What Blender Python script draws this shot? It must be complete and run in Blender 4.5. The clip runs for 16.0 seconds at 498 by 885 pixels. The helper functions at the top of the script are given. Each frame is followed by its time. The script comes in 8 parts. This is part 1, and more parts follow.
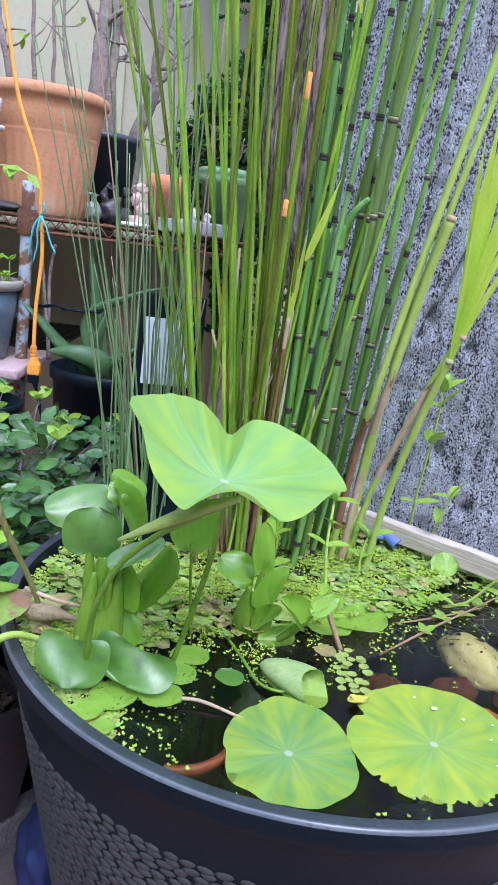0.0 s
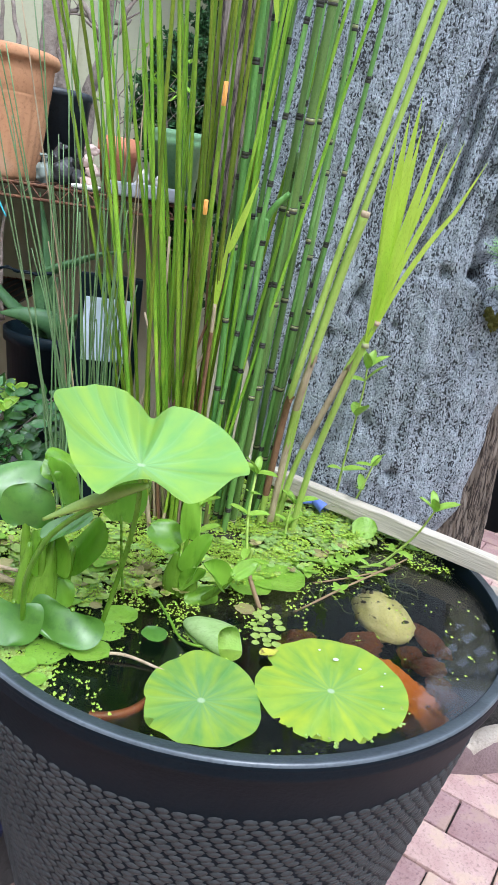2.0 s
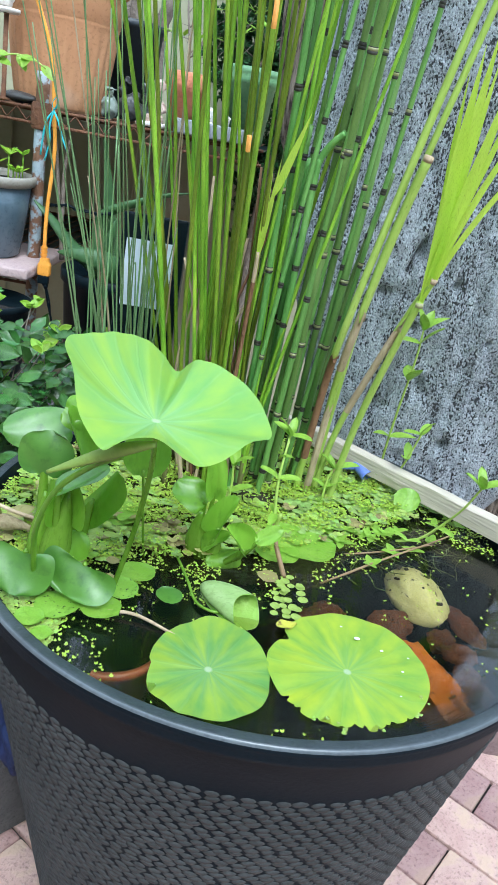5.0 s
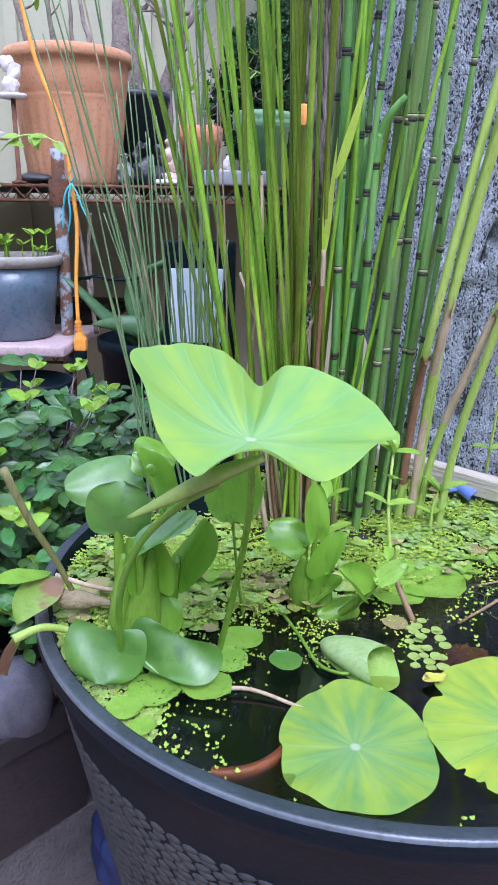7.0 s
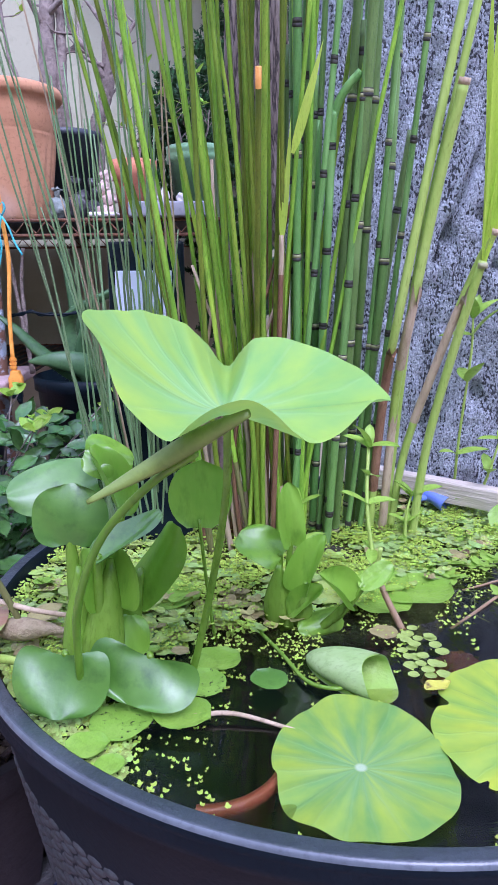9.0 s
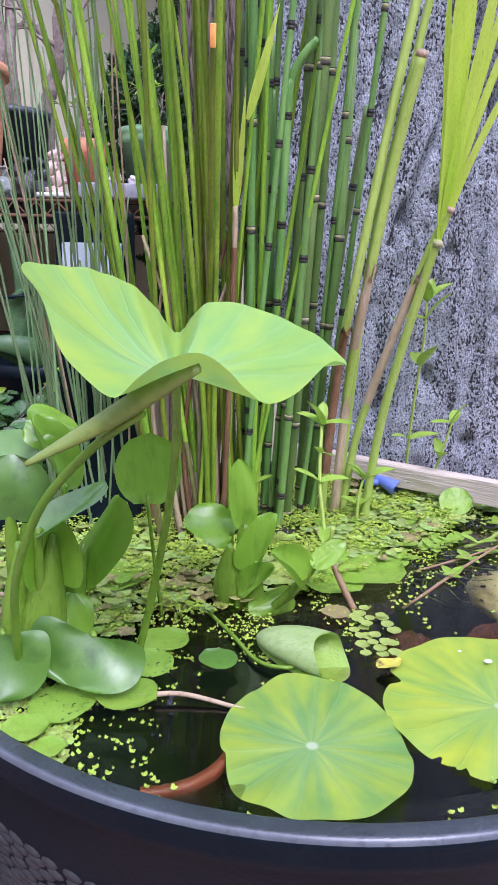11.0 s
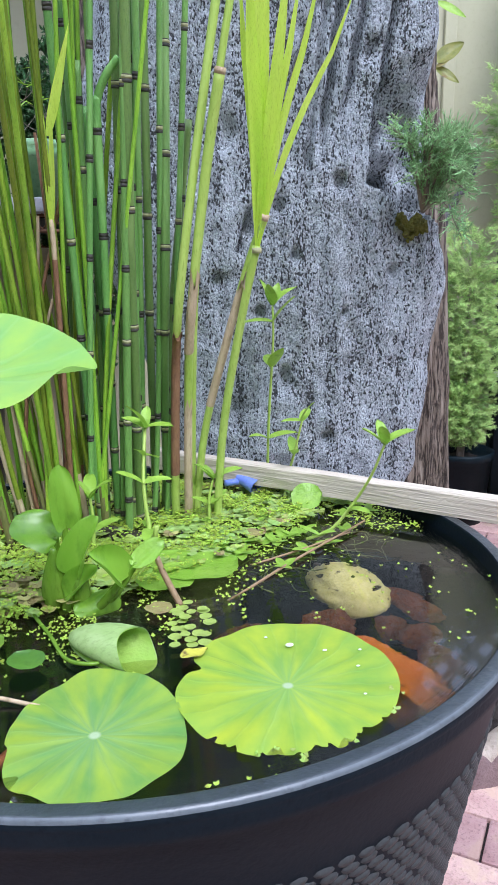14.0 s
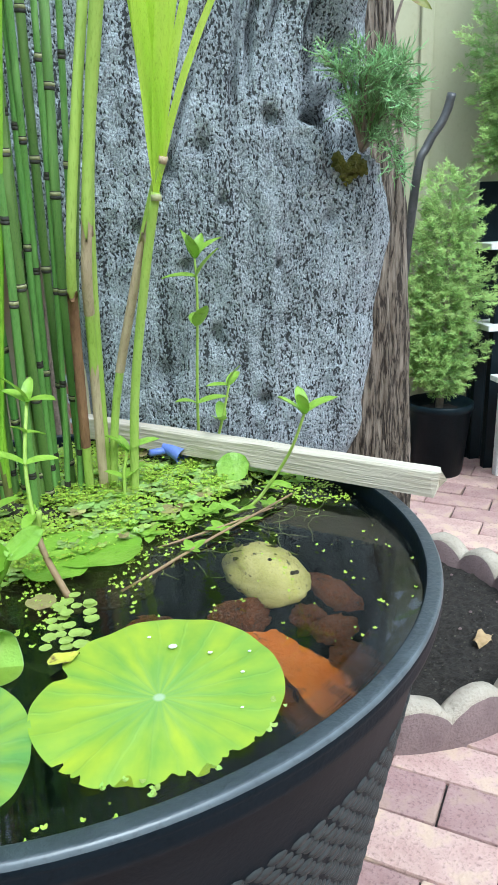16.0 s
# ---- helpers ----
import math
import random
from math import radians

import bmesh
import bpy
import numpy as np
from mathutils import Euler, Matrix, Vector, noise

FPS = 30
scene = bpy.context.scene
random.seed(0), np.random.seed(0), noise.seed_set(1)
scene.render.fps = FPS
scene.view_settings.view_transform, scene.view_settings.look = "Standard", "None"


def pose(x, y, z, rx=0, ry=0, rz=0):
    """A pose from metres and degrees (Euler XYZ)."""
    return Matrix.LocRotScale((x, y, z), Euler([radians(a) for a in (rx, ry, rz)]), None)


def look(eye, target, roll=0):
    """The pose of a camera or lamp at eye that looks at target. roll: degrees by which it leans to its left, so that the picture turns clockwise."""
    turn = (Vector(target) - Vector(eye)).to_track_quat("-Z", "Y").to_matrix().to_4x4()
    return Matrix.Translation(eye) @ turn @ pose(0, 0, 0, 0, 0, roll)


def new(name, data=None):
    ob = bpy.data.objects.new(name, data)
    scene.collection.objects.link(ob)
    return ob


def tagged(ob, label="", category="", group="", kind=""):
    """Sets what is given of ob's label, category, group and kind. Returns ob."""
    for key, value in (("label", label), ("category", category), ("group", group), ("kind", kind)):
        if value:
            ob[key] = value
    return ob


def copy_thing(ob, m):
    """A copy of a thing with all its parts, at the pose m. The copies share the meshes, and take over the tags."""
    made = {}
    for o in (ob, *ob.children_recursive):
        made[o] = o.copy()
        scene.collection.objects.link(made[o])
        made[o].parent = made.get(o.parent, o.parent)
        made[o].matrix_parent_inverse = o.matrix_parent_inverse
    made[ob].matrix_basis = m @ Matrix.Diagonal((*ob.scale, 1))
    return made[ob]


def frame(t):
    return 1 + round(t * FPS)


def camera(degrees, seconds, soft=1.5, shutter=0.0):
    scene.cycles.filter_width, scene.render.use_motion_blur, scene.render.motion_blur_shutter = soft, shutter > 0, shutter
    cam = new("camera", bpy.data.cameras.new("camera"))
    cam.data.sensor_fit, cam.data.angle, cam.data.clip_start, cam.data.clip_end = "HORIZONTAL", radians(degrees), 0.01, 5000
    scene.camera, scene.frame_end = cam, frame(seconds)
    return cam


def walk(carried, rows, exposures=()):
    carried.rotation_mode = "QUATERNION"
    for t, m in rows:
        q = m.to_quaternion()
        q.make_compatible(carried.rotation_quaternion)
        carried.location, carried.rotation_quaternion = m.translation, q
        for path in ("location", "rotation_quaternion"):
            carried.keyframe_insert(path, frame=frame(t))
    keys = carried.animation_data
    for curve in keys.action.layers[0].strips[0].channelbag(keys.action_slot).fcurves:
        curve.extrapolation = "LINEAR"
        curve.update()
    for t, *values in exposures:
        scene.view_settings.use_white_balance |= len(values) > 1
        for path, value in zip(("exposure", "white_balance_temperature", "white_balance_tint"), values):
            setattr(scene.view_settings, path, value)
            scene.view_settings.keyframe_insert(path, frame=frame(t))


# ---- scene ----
cam = camera(37.74, 16.0, soft=1.1)
PATH = [
    (0.0, 0.0172, 0.0431, 1.0173, 75.11, -7.17, -1.05),
    (0.5, 0.0210, 0.0274, 1.0323, 74.00, -7.72, -2.01),
    (1.0, 0.0356, 0.0122, 1.0457, 73.17, -7.92, -2.78),
    (1.5, 0.0480, 0.0001, 1.0587, 72.31, -8.02, -3.40),
    (2.0, 0.0532, -0.0101, 1.0695, 71.36, -8.22, -3.34),
    (2.5, 0.0646, -0.0099, 1.0744, 70.10, -8.88, -2.59),
    (3.0, 0.0804, 0.0066, 1.0752, 68.23, -10.07, 0.21),
    (3.5, 0.0918, 0.0152, 1.0739, 66.96, -11.67, 1.72),
    (4.0, 0.0932, 0.0152, 1.0772, 66.16, -12.36, 2.75),
    (6.5, 0.0620, 0.0967, 1.0145, 70.15, -2.70, 3.28),
    (7.0, 0.0490, 0.1187, 0.9903, 72.04, -0.85, 3.16),
    (7.5, 0.0388, 0.1365, 0.9705, 73.33, 0.38, 2.41),
    (8.0, 0.0340, 0.1509, 0.9578, 74.36, 0.93, 1.42),
    (8.5, 0.0339, 0.1577, 0.9475, 75.49, 0.86, -0.19),
    (9.0, 0.0281, 0.1607, 0.9306, 76.35, 0.59, -2.15),
    (11.5, 0.0302, 0.1737, 0.9109, 76.00, -1.00, -6.47),
    (12.0, 0.0430, 0.1680, 0.9129, 75.94, -0.89, -7.39),
    (12.5, 0.0595, 0.1558, 0.9190, 76.32, -0.46, -7.98),
    (13.0, 0.0767, 0.1498, 0.9178, 76.83, -0.01, -8.81),
    (13.5, 0.1045, 0.1428, 0.9137, 77.05, 0.68, -9.51),
    (14.0, 0.1271, 0.1378, 0.9119, 76.65, 0.87, -10.31),
    (14.5, 0.1456, 0.1429, 0.9095, 76.09, 1.25, -10.62),
    (15.0, 0.1670, 0.1513, 0.9134, 75.16, 1.40, -10.83),
    (15.5, 0.1939, 0.1714, 0.9093, 74.09, 1.52, -11.09),
    (16.0, 0.2127, 0.1871, 0.9139, 72.61, 1.53, -10.86),
]
walk(cam, [(t, pose(x, y, z, rx, ry, rz)) for t, x, y, z, rx, ry, rz in PATH],
     exposures=[(0.0, 0.66, 5350, 24.0), (1.0, 0.69, 5650, 20.0), (2.5, 0.72, 5650, 2.0), (3.5, 0.73, 5600, -12.0), (5.2, 0.72, 5500, 4.0), (7.0, 0.67, 5200, 26.0), (9.0, 0.67, 5100, 38.0),
                (11.5, 0.68, 5650, 34.0), (13.0, 0.70, 5650, 23.0), (14.0, 0.72, 5600, 16.0), (16.0, 0.76, 5600, -2.0)])

# ---- world and light ----
world = bpy.data.worlds.new("world")
scene.world = world
world.use_nodes = True
wn = world.node_tree.nodes
sky = wn.new("ShaderNodeTexSky")
sky.sky_type, sky.sun_disc = "NISHITA", False
sky.sun_elevation, sky.sun_rotation = radians(56), radians(162)
sky.dust_density, sky.air_density = 2.5, 1.0
haze = wn.new("ShaderNodeHueSaturation")  # thin cloud: a whiter sky
haze.inputs["Saturation"].default_value = 0.65
world.node_tree.links.new(sky.outputs[0], haze.inputs["Color"])
cloud = wn.new("ShaderNodeMix")  # an even layer of bright cloud before the blue
cloud.data_type = "RGBA"
cloud.inputs[0].default_value = 0.42
cloud.inputs[7].default_value = (13.6, 14.6, 16.6, 1)
world.node_tree.links.new(haze.outputs[0], cloud.inputs[6])
world.node_tree.links.new(cloud.outputs[2], wn["Background"].inputs[0])
wn["Background"].inputs[1].default_value = 0.15

sun_data = bpy.data.lights.new("sun", "SUN")
sun_data.energy, sun_data.angle, sun_data.color = 1.6, radians(22), (1.0, 0.97, 0.93)
sun = new("sun", sun_data)
sun.matrix_world = look((0.95, -1.9, 4.4), (0.1, 0.9, 0.6))

# ---- materials ----
MATS = {}


def link(tree, a, b):
    tree.links.new(a, b)


def surface(name, c1, c2, rough=0.6, scale=20.0, bump=0.2, fine=120.0, stretch=(1, 1, 1), metal=0.0, c3=None, c3_at=0.62,
            spec=0.5, transl=0.0, vary=0.0, coarse=None, grime=0.72, island=0.0):
    """A surface of two colours mixed by coarse and fine noise, with relief; c3: a third colour in patches."""
    if name in MATS:
        return MATS[name]
    m = bpy.data.materials.new(name)
    m.use_nodes = True
    t = m.node_tree
    b = t.nodes["Principled BSDF"]
    b.inputs["Roughness"].default_value = rough
    b.inputs["Metallic"].default_value = metal
    b.inputs["Specular IOR Level"].default_value = spec
    co = t.nodes.new("ShaderNodeTexCoord")
    mp = t.nodes.new("ShaderNodeMapping")
    mp.inputs["Scale"].default_value = stretch
    link(t, co.outputs["Object"], mp.inputs[0])

    def nz(sc, detail=6.0, rg=0.6):
        n = t.nodes.new("ShaderNodeTexNoise")
        n.inputs["Scale"].default_value, n.inputs["Detail"].default_value, n.inputs["Roughness"].default_value = sc, detail, rg
        link(t, mp.outputs[0], n.inputs["Vector"])
        return n.outputs[0]

    def ramp(src, lo, hi):
        r = t.nodes.new("ShaderNodeMapRange")
        r.inputs[1].default_value, r.inputs[2].default_value = lo, hi
        link(t, src, r.inputs[0])
        return r.outputs[0]

    def mix(fac, a, bb):
        x = t.nodes.new("ShaderNodeMix")
        x.data_type = "RGBA"
        if isinstance(fac, float):
            x.inputs[0].default_value = fac
        else:
            link(t, fac, x.inputs[0])
        for i, v in ((6, a), (7, bb)):
            if isinstance(v, tuple):
                x.inputs[i].default_value = (*v, 1)
            else:
                link(t, v, x.inputs[i])
        return x.outputs[2]

    f = ramp(nz(scale), 0.3, 0.7)
    col = mix(f, c1, c2)
    g = ramp(nz(fine, 4.0), 0.35, 0.75)
    dark = tuple(v * grime for v in c1)
    col = mix(ramp(nz(fine, 4.0), 0.52, 0.8), col, dark)
    if c3:
        col = mix(ramp(nz(coarse or scale * 0.35, 3.0), c3_at, c3_at + 0.08), col, c3)
    if island > 0:
        ge = t.nodes.new("ShaderNodeNewGeometry")
        hi = t.nodes.new("ShaderNodeHueSaturation")
        link(t, col, hi.inputs["Color"])
        link(t, ramp2(t, ge.outputs["Random Per Island"], 1 - island, 1 + island), hi.inputs["Value"])
        link(t, ramp2(t, ge.outputs["Random Per Island"], 0.5 - island * 0.06, 0.5 + island * 0.05), hi.inputs["Hue"])
        col = hi.outputs[0]
    if vary > 0:
        oi = t.nodes.new("ShaderNodeObjectInfo")
        hs = t.nodes.new("ShaderNodeHueSaturation")
        link(t, col, hs.inputs["Color"])
        link(t, ramp2(t, oi.outputs["Random"], 1 - vary, 1 + vary), hs.inputs["Value"])
        link(t, ramp2(t, oi.outputs["Random"], 0.5 - vary * 0.05, 0.5 + vary * 0.05), hs.inputs["Hue"])
        col = hs.outputs[0]
    link(t, col, b.inputs["Base Color"])
    if bump > 0:
        bp = t.nodes.new("ShaderNodeBump")
        bp.inputs["Strength"].default_value, bp.inputs["Distance"].default_value = bump, 0.004
        link(t, g, bp.inputs["Height"])
        link(t, bp.outputs[0], b.inputs["Normal"])
    if transl > 0:
        tr = t.nodes.new("ShaderNodeBsdfTranslucent")
        link(t, col, tr.inputs[0])
        mx = t.nodes.new("ShaderNodeMixShader")
        mx.inputs[0].default_value = transl
        link(t, b.outputs[0], mx.inputs[1])
        link(t, tr.outputs[0], mx.inputs[2])
        link(t, mx.outputs[0], t.nodes["Material Output"].inputs[0])
    MATS[name] = m
    return m


def ramp2(t, src, lo, hi):
    r = t.nodes.new("ShaderNodeMapRange")
    r.inputs[3].default_value, r.inputs[4].default_value = lo, hi
    link(t, src, r.inputs[0])
    return r.outputs[0]


def lotus_surface(name, green, yellow, vein, veins=20, lo=0.44, hi=0.88):
    """Peltate lotus leaf: blotches of yellow between pale radial veins, matt and waxy."""
    m = bpy.data.materials.new(name)
    m.use_nodes = True
    t = m.node_tree
    b = t.nodes["Principled BSDF"]
    b.inputs["Roughness"].default_value = 0.48
    co = t.nodes.new("ShaderNodeTexCoord")
    sp = t.nodes.new("ShaderNodeSeparateXYZ")
    link(t, co.outputs["Object"], sp.inputs[0])

    def math_(op, a, bb=None):
        n = t.nodes.new("ShaderNodeMath")
        n.operation = op
        for i, v in enumerate((a, bb)):
            if v is None:
                continue
            if isinstance(v, (int, float)):
                n.inputs[i].default_value = v
            else:
                link(t, v, n.inputs[i])
        return n.outputs[0]
    ang = math_("ARCTAN2", sp.outputs[1], sp.outputs[0])
    n1 = t.nodes.new("ShaderNodeTexNoise")
    n1.inputs["Scale"].default_value, n1.inputs["Detail"].default_value = 26.0, 3.0
    link(t, co.outputs["Object"], n1.inputs["Vector"])
    wob = math_("MULTIPLY", n1.outputs[0], 0.25)
    wave = math_("COSINE", math_("MULTIPLY", math_("ADD", ang, wob), float(veins)))
    rad = math_("SQRT", math_("ADD", math_("MULTIPLY", sp.outputs[0], sp.outputs[0]), math_("MULTIPLY", sp.outputs[1], sp.outputs[1])))
    width = math_("ADD", math_("MULTIPLY", rad, 2.0), 0.80)
    vmask = t.nodes.new("ShaderNodeMapRange")
    link(t, wave, vmask.inputs[0])
    link(t, math_("MINIMUM", width, 0.975), vmask.inputs[1])
    vmask.inputs[2].default_value = 1.0
    polar = t.nodes.new("ShaderNodeCombineXYZ")  # blotches run outward between the veins
    link(t, math_("COSINE", ang), polar.inputs[0])
    link(t, math_("SINE", ang), polar.inputs[1])
    link(t, math_("MULTIPLY", rad, 9.0), polar.inputs[2])
    n2 = t.nodes.new("ShaderNodeTexNoise")
    n2.inputs["Scale"].default_value, n2.inputs["Detail"].default_value, n2.inputs["Roughness"].default_value = 2.7, 4.0, 0.5
    link(t, polar.outputs[0], n2.inputs["Vector"])
    yl = t.nodes.new("ShaderNodeMapRange")
    yl.inputs[1].default_value, yl.inputs[2].default_value = lo, hi
    link(t, math_("ADD", math_("ADD", n2.outputs[0], math_("MULTIPLY", rad, 2.2)), math_("MULTIPLY", wave, -0.035)), yl.inputs[0])

    def mix(fac, a, bb):
        x = t.nodes.new("ShaderNodeMix")
        x.data_type = "RGBA"
        link(t, fac, x.inputs[0])
        for i, v in ((6, a), (7, bb)):
            if isinstance(v, tuple):
                x.inputs[i].default_value = (*v, 1)
            else:
                link(t, v, x.inputs[i])
        return x.outputs[2]
    col = mix(yl.outputs[0], green, yellow)
    heart = t.nodes.new("ShaderNodeMapRange")
    heart.inputs[1].default_value, heart.inputs[2].default_value, heart.inputs[4].default_value = 0.042, 0.004, 0.45
    link(t, math_("ADD", rad, math_("MULTIPLY", wave, -0.006)), heart.inputs[0])
    col = mix(heart.outputs[0], col, vein)
    col = mix(math_("MULTIPLY", vmask.outputs[0], 0.10), col, vein)
    hub_ = t.nodes.new("ShaderNodeMapRange")
    hub_.inputs[1].default_value, hub_.inputs[2].default_value = 0.0042, 0.0022
    link(t, rad, hub_.inputs[0])
    col = mix(hub_.outputs[0], col, (0.55, 0.68, 0.42))
    link(t, col, b.inputs["Base Color"])
    bp = t.nodes.new("ShaderNodeBump")
    bp.inputs["Strength"].default_value, bp.inputs["Distance"].default_value = 0.22, 0.002
    link(t, math_("ADD", math_("MULTIPLY", vmask.outputs[0], 0.35), n1.outputs[0]), bp.inputs["Height"])
    link(t, bp.outputs[0], b.inputs["Normal"])
    tr = t.nodes.new("ShaderNodeBsdfTranslucent")
    link(t, col, tr.inputs[0])
    mx = t.nodes.new("ShaderNodeMixShader")
    mx.inputs[0].default_value = 0.35
    link(t, b.outputs[0], mx.inputs[1])
    link(t, tr.outputs[0], mx.inputs[2])
    link(t, mx.outputs[0], t.nodes["Material Output"].inputs[0])
    return m


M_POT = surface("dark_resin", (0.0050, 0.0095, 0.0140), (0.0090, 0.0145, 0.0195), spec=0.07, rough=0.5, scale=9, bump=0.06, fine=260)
# dusty top face; its paler base also stands in for bright sky on it
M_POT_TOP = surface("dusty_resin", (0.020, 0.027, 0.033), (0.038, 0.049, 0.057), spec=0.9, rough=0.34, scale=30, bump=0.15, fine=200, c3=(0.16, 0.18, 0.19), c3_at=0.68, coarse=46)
# the lip's bright highlight line, put into a lighter base colour
M_POT_LIP = surface("lip_highlight_resin", (0.075, 0.088, 0.10), (0.13, 0.15, 0.165), rough=0.3, scale=30, bump=0.05, fine=200)
M_POT_PEB = surface("dark_resin_matt", (0.034, 0.037, 0.038), (0.052, 0.055, 0.056), spec=0.3, rough=0.6, scale=9, bump=0.1, fine=260)
M_ROCK = None
M_WALL = surface("beige_painted_wall", (0.385, 0.37, 0.24), (0.445, 0.43, 0.285), rough=0.8, scale=2, bump=0.05, fine=60, grime=0.95)
M_BRICK = surface("paving_brick", (0.40, 0.235, 0.22), (0.56, 0.385, 0.35), rough=0.9, scale=14, bump=0.5, fine=160, vary=0.24, island=0.16, c3=(0.52, 0.36, 0.29), c3_at=0.55, coarse=14, grime=0.5)
M_SAND = surface("joint_sand", (0.05, 0.042, 0.038), (0.09, 0.075, 0.065), rough=1.0, scale=40, bump=0.6)
M_SOIL = surface("dark_soil", (0.014, 0.011, 0.009), (0.058, 0.048, 0.040), rough=1.0, scale=90, bump=1.0, fine=300, c3=(0.26, 0.23, 0.20), c3_at=0.68, coarse=160, grime=0.4)
M_CONC = surface("stained_concrete", (0.19, 0.13, 0.13), (0.28, 0.20, 0.195), rough=0.95, scale=12, bump=0.5, fine=180)
M_CONC_TOP = surface("sandy_concrete", (0.40, 0.34, 0.275), (0.52, 0.45, 0.37), rough=0.95, scale=16, bump=0.6, fine=160)
M_BLOCK = surface("grey_block", (0.075, 0.072, 0.072), (0.14, 0.135, 0.135), rough=0.95, scale=16, bump=0.7, fine=180)
M_TERRA = surface("terracotta", (0.47, 0.225, 0.105), (0.60, 0.32, 0.16), rough=0.85, scale=7, bump=0.15, fine=130, c3=(0.66, 0.45, 0.32), c3_at=0.60)
M_RUST = surface("rusted_steel", (0.13, 0.065, 0.04), (0.26, 0.12, 0.06), rough=0.85, scale=40, bump=0.6, metal=0.2)
M_POST = surface("rusted_painted_post", (0.33, 0.42, 0.47), (0.42, 0.47, 0.50), rough=0.6, scale=22, bump=0.4, c3=(0.20, 0.10, 0.055), c3_at=0.455, coarse=34)
M_BLACK = surface("black_plastic", (0.0030, 0.0075, 0.0110), (0.0070, 0.0145, 0.0190), rough=0.4, spec=0.14, scale=12, bump=0.1)
M_WOOD = surface("weathered_wood", (0.50, 0.44, 0.35), (0.60, 0.53, 0.42), rough=0.85, scale=90, bump=0.35, fine=240, stretch=(0.05, 1.0, 1.0), coarse=26, c3=(0.36, 0.29, 0.23), c3_at=0.62, grime=0.8)
M_TWIG = surface("grey_twig", (0.20, 0.16, 0.13), (0.34, 0.28, 0.23), rough=0.9, scale=40, bump=0.6)
M_SEDGE = surface("sedge_stem", (0.13, 0.245, 0.015), (0.35, 0.50, 0.042), rough=0.42, scale=9, bump=0.15, fine=160, stretch=(6, 6, 0.6), vary=0.46, c3=(0.44, 0.56, 0.05), c3_at=0.62, coarse=5, transl=0.12)
M_RUSH = surface("rush_stem", (0.16, 0.28, 0.11), (0.25, 0.38, 0.18), rough=0.45, scale=5, bump=0.1, stretch=(6, 6, 0.6), vary=0.25, transl=0.08)
M_HORSE = surface("horsetail_stem", (0.075, 0.185, 0.042), (0.185, 0.34, 0.078), rough=0.40, scale=7, bump=0.3, fine=420, stretch=(4, 4, 0.12), vary=0.35, c3=(0.21, 0.37, 0.10), c3_at=0.62, coarse=9)
M_RING = surface("black_node", (0.02, 0.02, 0.018), (0.05, 0.045, 0.03), rough=0.7, scale=60)
M_RINGP = surface("pale_node", (0.30, 0.31, 0.15), (0.42, 0.40, 0.22), rough=0.7, scale=60)
M_STRAW = surface("dry_straw", (0.42, 0.31, 0.19), (0.58, 0.46, 0.31), rough=0.8, scale=18, bump=0.3, stretch=(4, 4, 0.5))
M_SHEATH = surface("brown_sheath", (0.17, 0.075, 0.04), (0.32, 0.17, 0.09), rough=0.7, scale=16, bump=0.4, stretch=(4, 4, 0.5))
M_PALEG = surface("pale_green_stem", (0.33, 0.49, 0.065), (0.47, 0.61, 0.14), rough=0.45, scale=8, bump=0.15, stretch=(5, 5, 0.5), transl=0.12)
M_FAN = surface("bright_blade", (0.62, 0.84, 0.08), (0.75, 0.92, 0.14), rough=0.45, scale=8, bump=0.3, fine=200, stretch=(8, 8, 0.4), transl=0.6)
M_ORANGE = surface("orange_tip", (0.75, 0.30, 0.04), (0.85, 0.45, 0.12), rough=0.6, scale=60)
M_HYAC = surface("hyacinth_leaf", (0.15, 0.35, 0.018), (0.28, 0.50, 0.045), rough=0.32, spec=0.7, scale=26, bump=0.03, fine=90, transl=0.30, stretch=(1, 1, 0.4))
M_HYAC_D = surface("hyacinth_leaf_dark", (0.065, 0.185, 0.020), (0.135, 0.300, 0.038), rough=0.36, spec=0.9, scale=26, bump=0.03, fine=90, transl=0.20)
M_BULB = surface("hyacinth_bulb", (0.15, 0.31, 0.018), (0.26, 0.44, 0.045), rough=0.25, spec=0.6, scale=30, bump=0.15, fine=160, transl=0.22, stretch=(2, 2, 0.5))
M_FROG = surface("floating_leaf", (0.20, 0.42, 0.03), (0.32, 0.54, 0.07), rough=0.35, scale=30, bump=0.2, transl=0.2, island=0.25)
M_DUCK = surface("duckweed", (0.34, 0.51, 0.04), (0.52, 0.68, 0.10), rough=0.5, scale=60, bump=0.1, transl=0.2, island=0.3)
M_SALV = surface("salvinia", (0.33, 0.49, 0.08), (0.50, 0.63, 0.17), rough=0.55, scale=45, bump=0.3, transl=0.25, c3=(0.36, 0.26, 0.13), c3_at=0.84, coarse=14, island=0.30)
M_DEAD = surface("dying_leaf", (0.34, 0.30, 0.10), (0.42, 0.38, 0.15), rough=0.6, scale=30, bump=0.4, c3=(0.26, 0.15, 0.08), c3_at=0.58, coarse=20, transl=0.15, island=0.4)
M_PAD = lotus_surface("lotus_pad", (0.18, 0.39, 0.085), (0.46, 0.60, 0.05), (0.30, 0.51, 0.20), 21)
M_PAD2 = lotus_surface("lotus_pad_yellow", (0.25, 0.46, 0.065), (0.55, 0.66, 0.045), (0.34, 0.56, 0.16), 23)
M_LOTUS = lotus_surface("lotus_leaf", (0.225, 0.47, 0.115), (0.45, 0.62, 0.06), (0.38, 0.61, 0.30), 17, 0.44, 1.0)


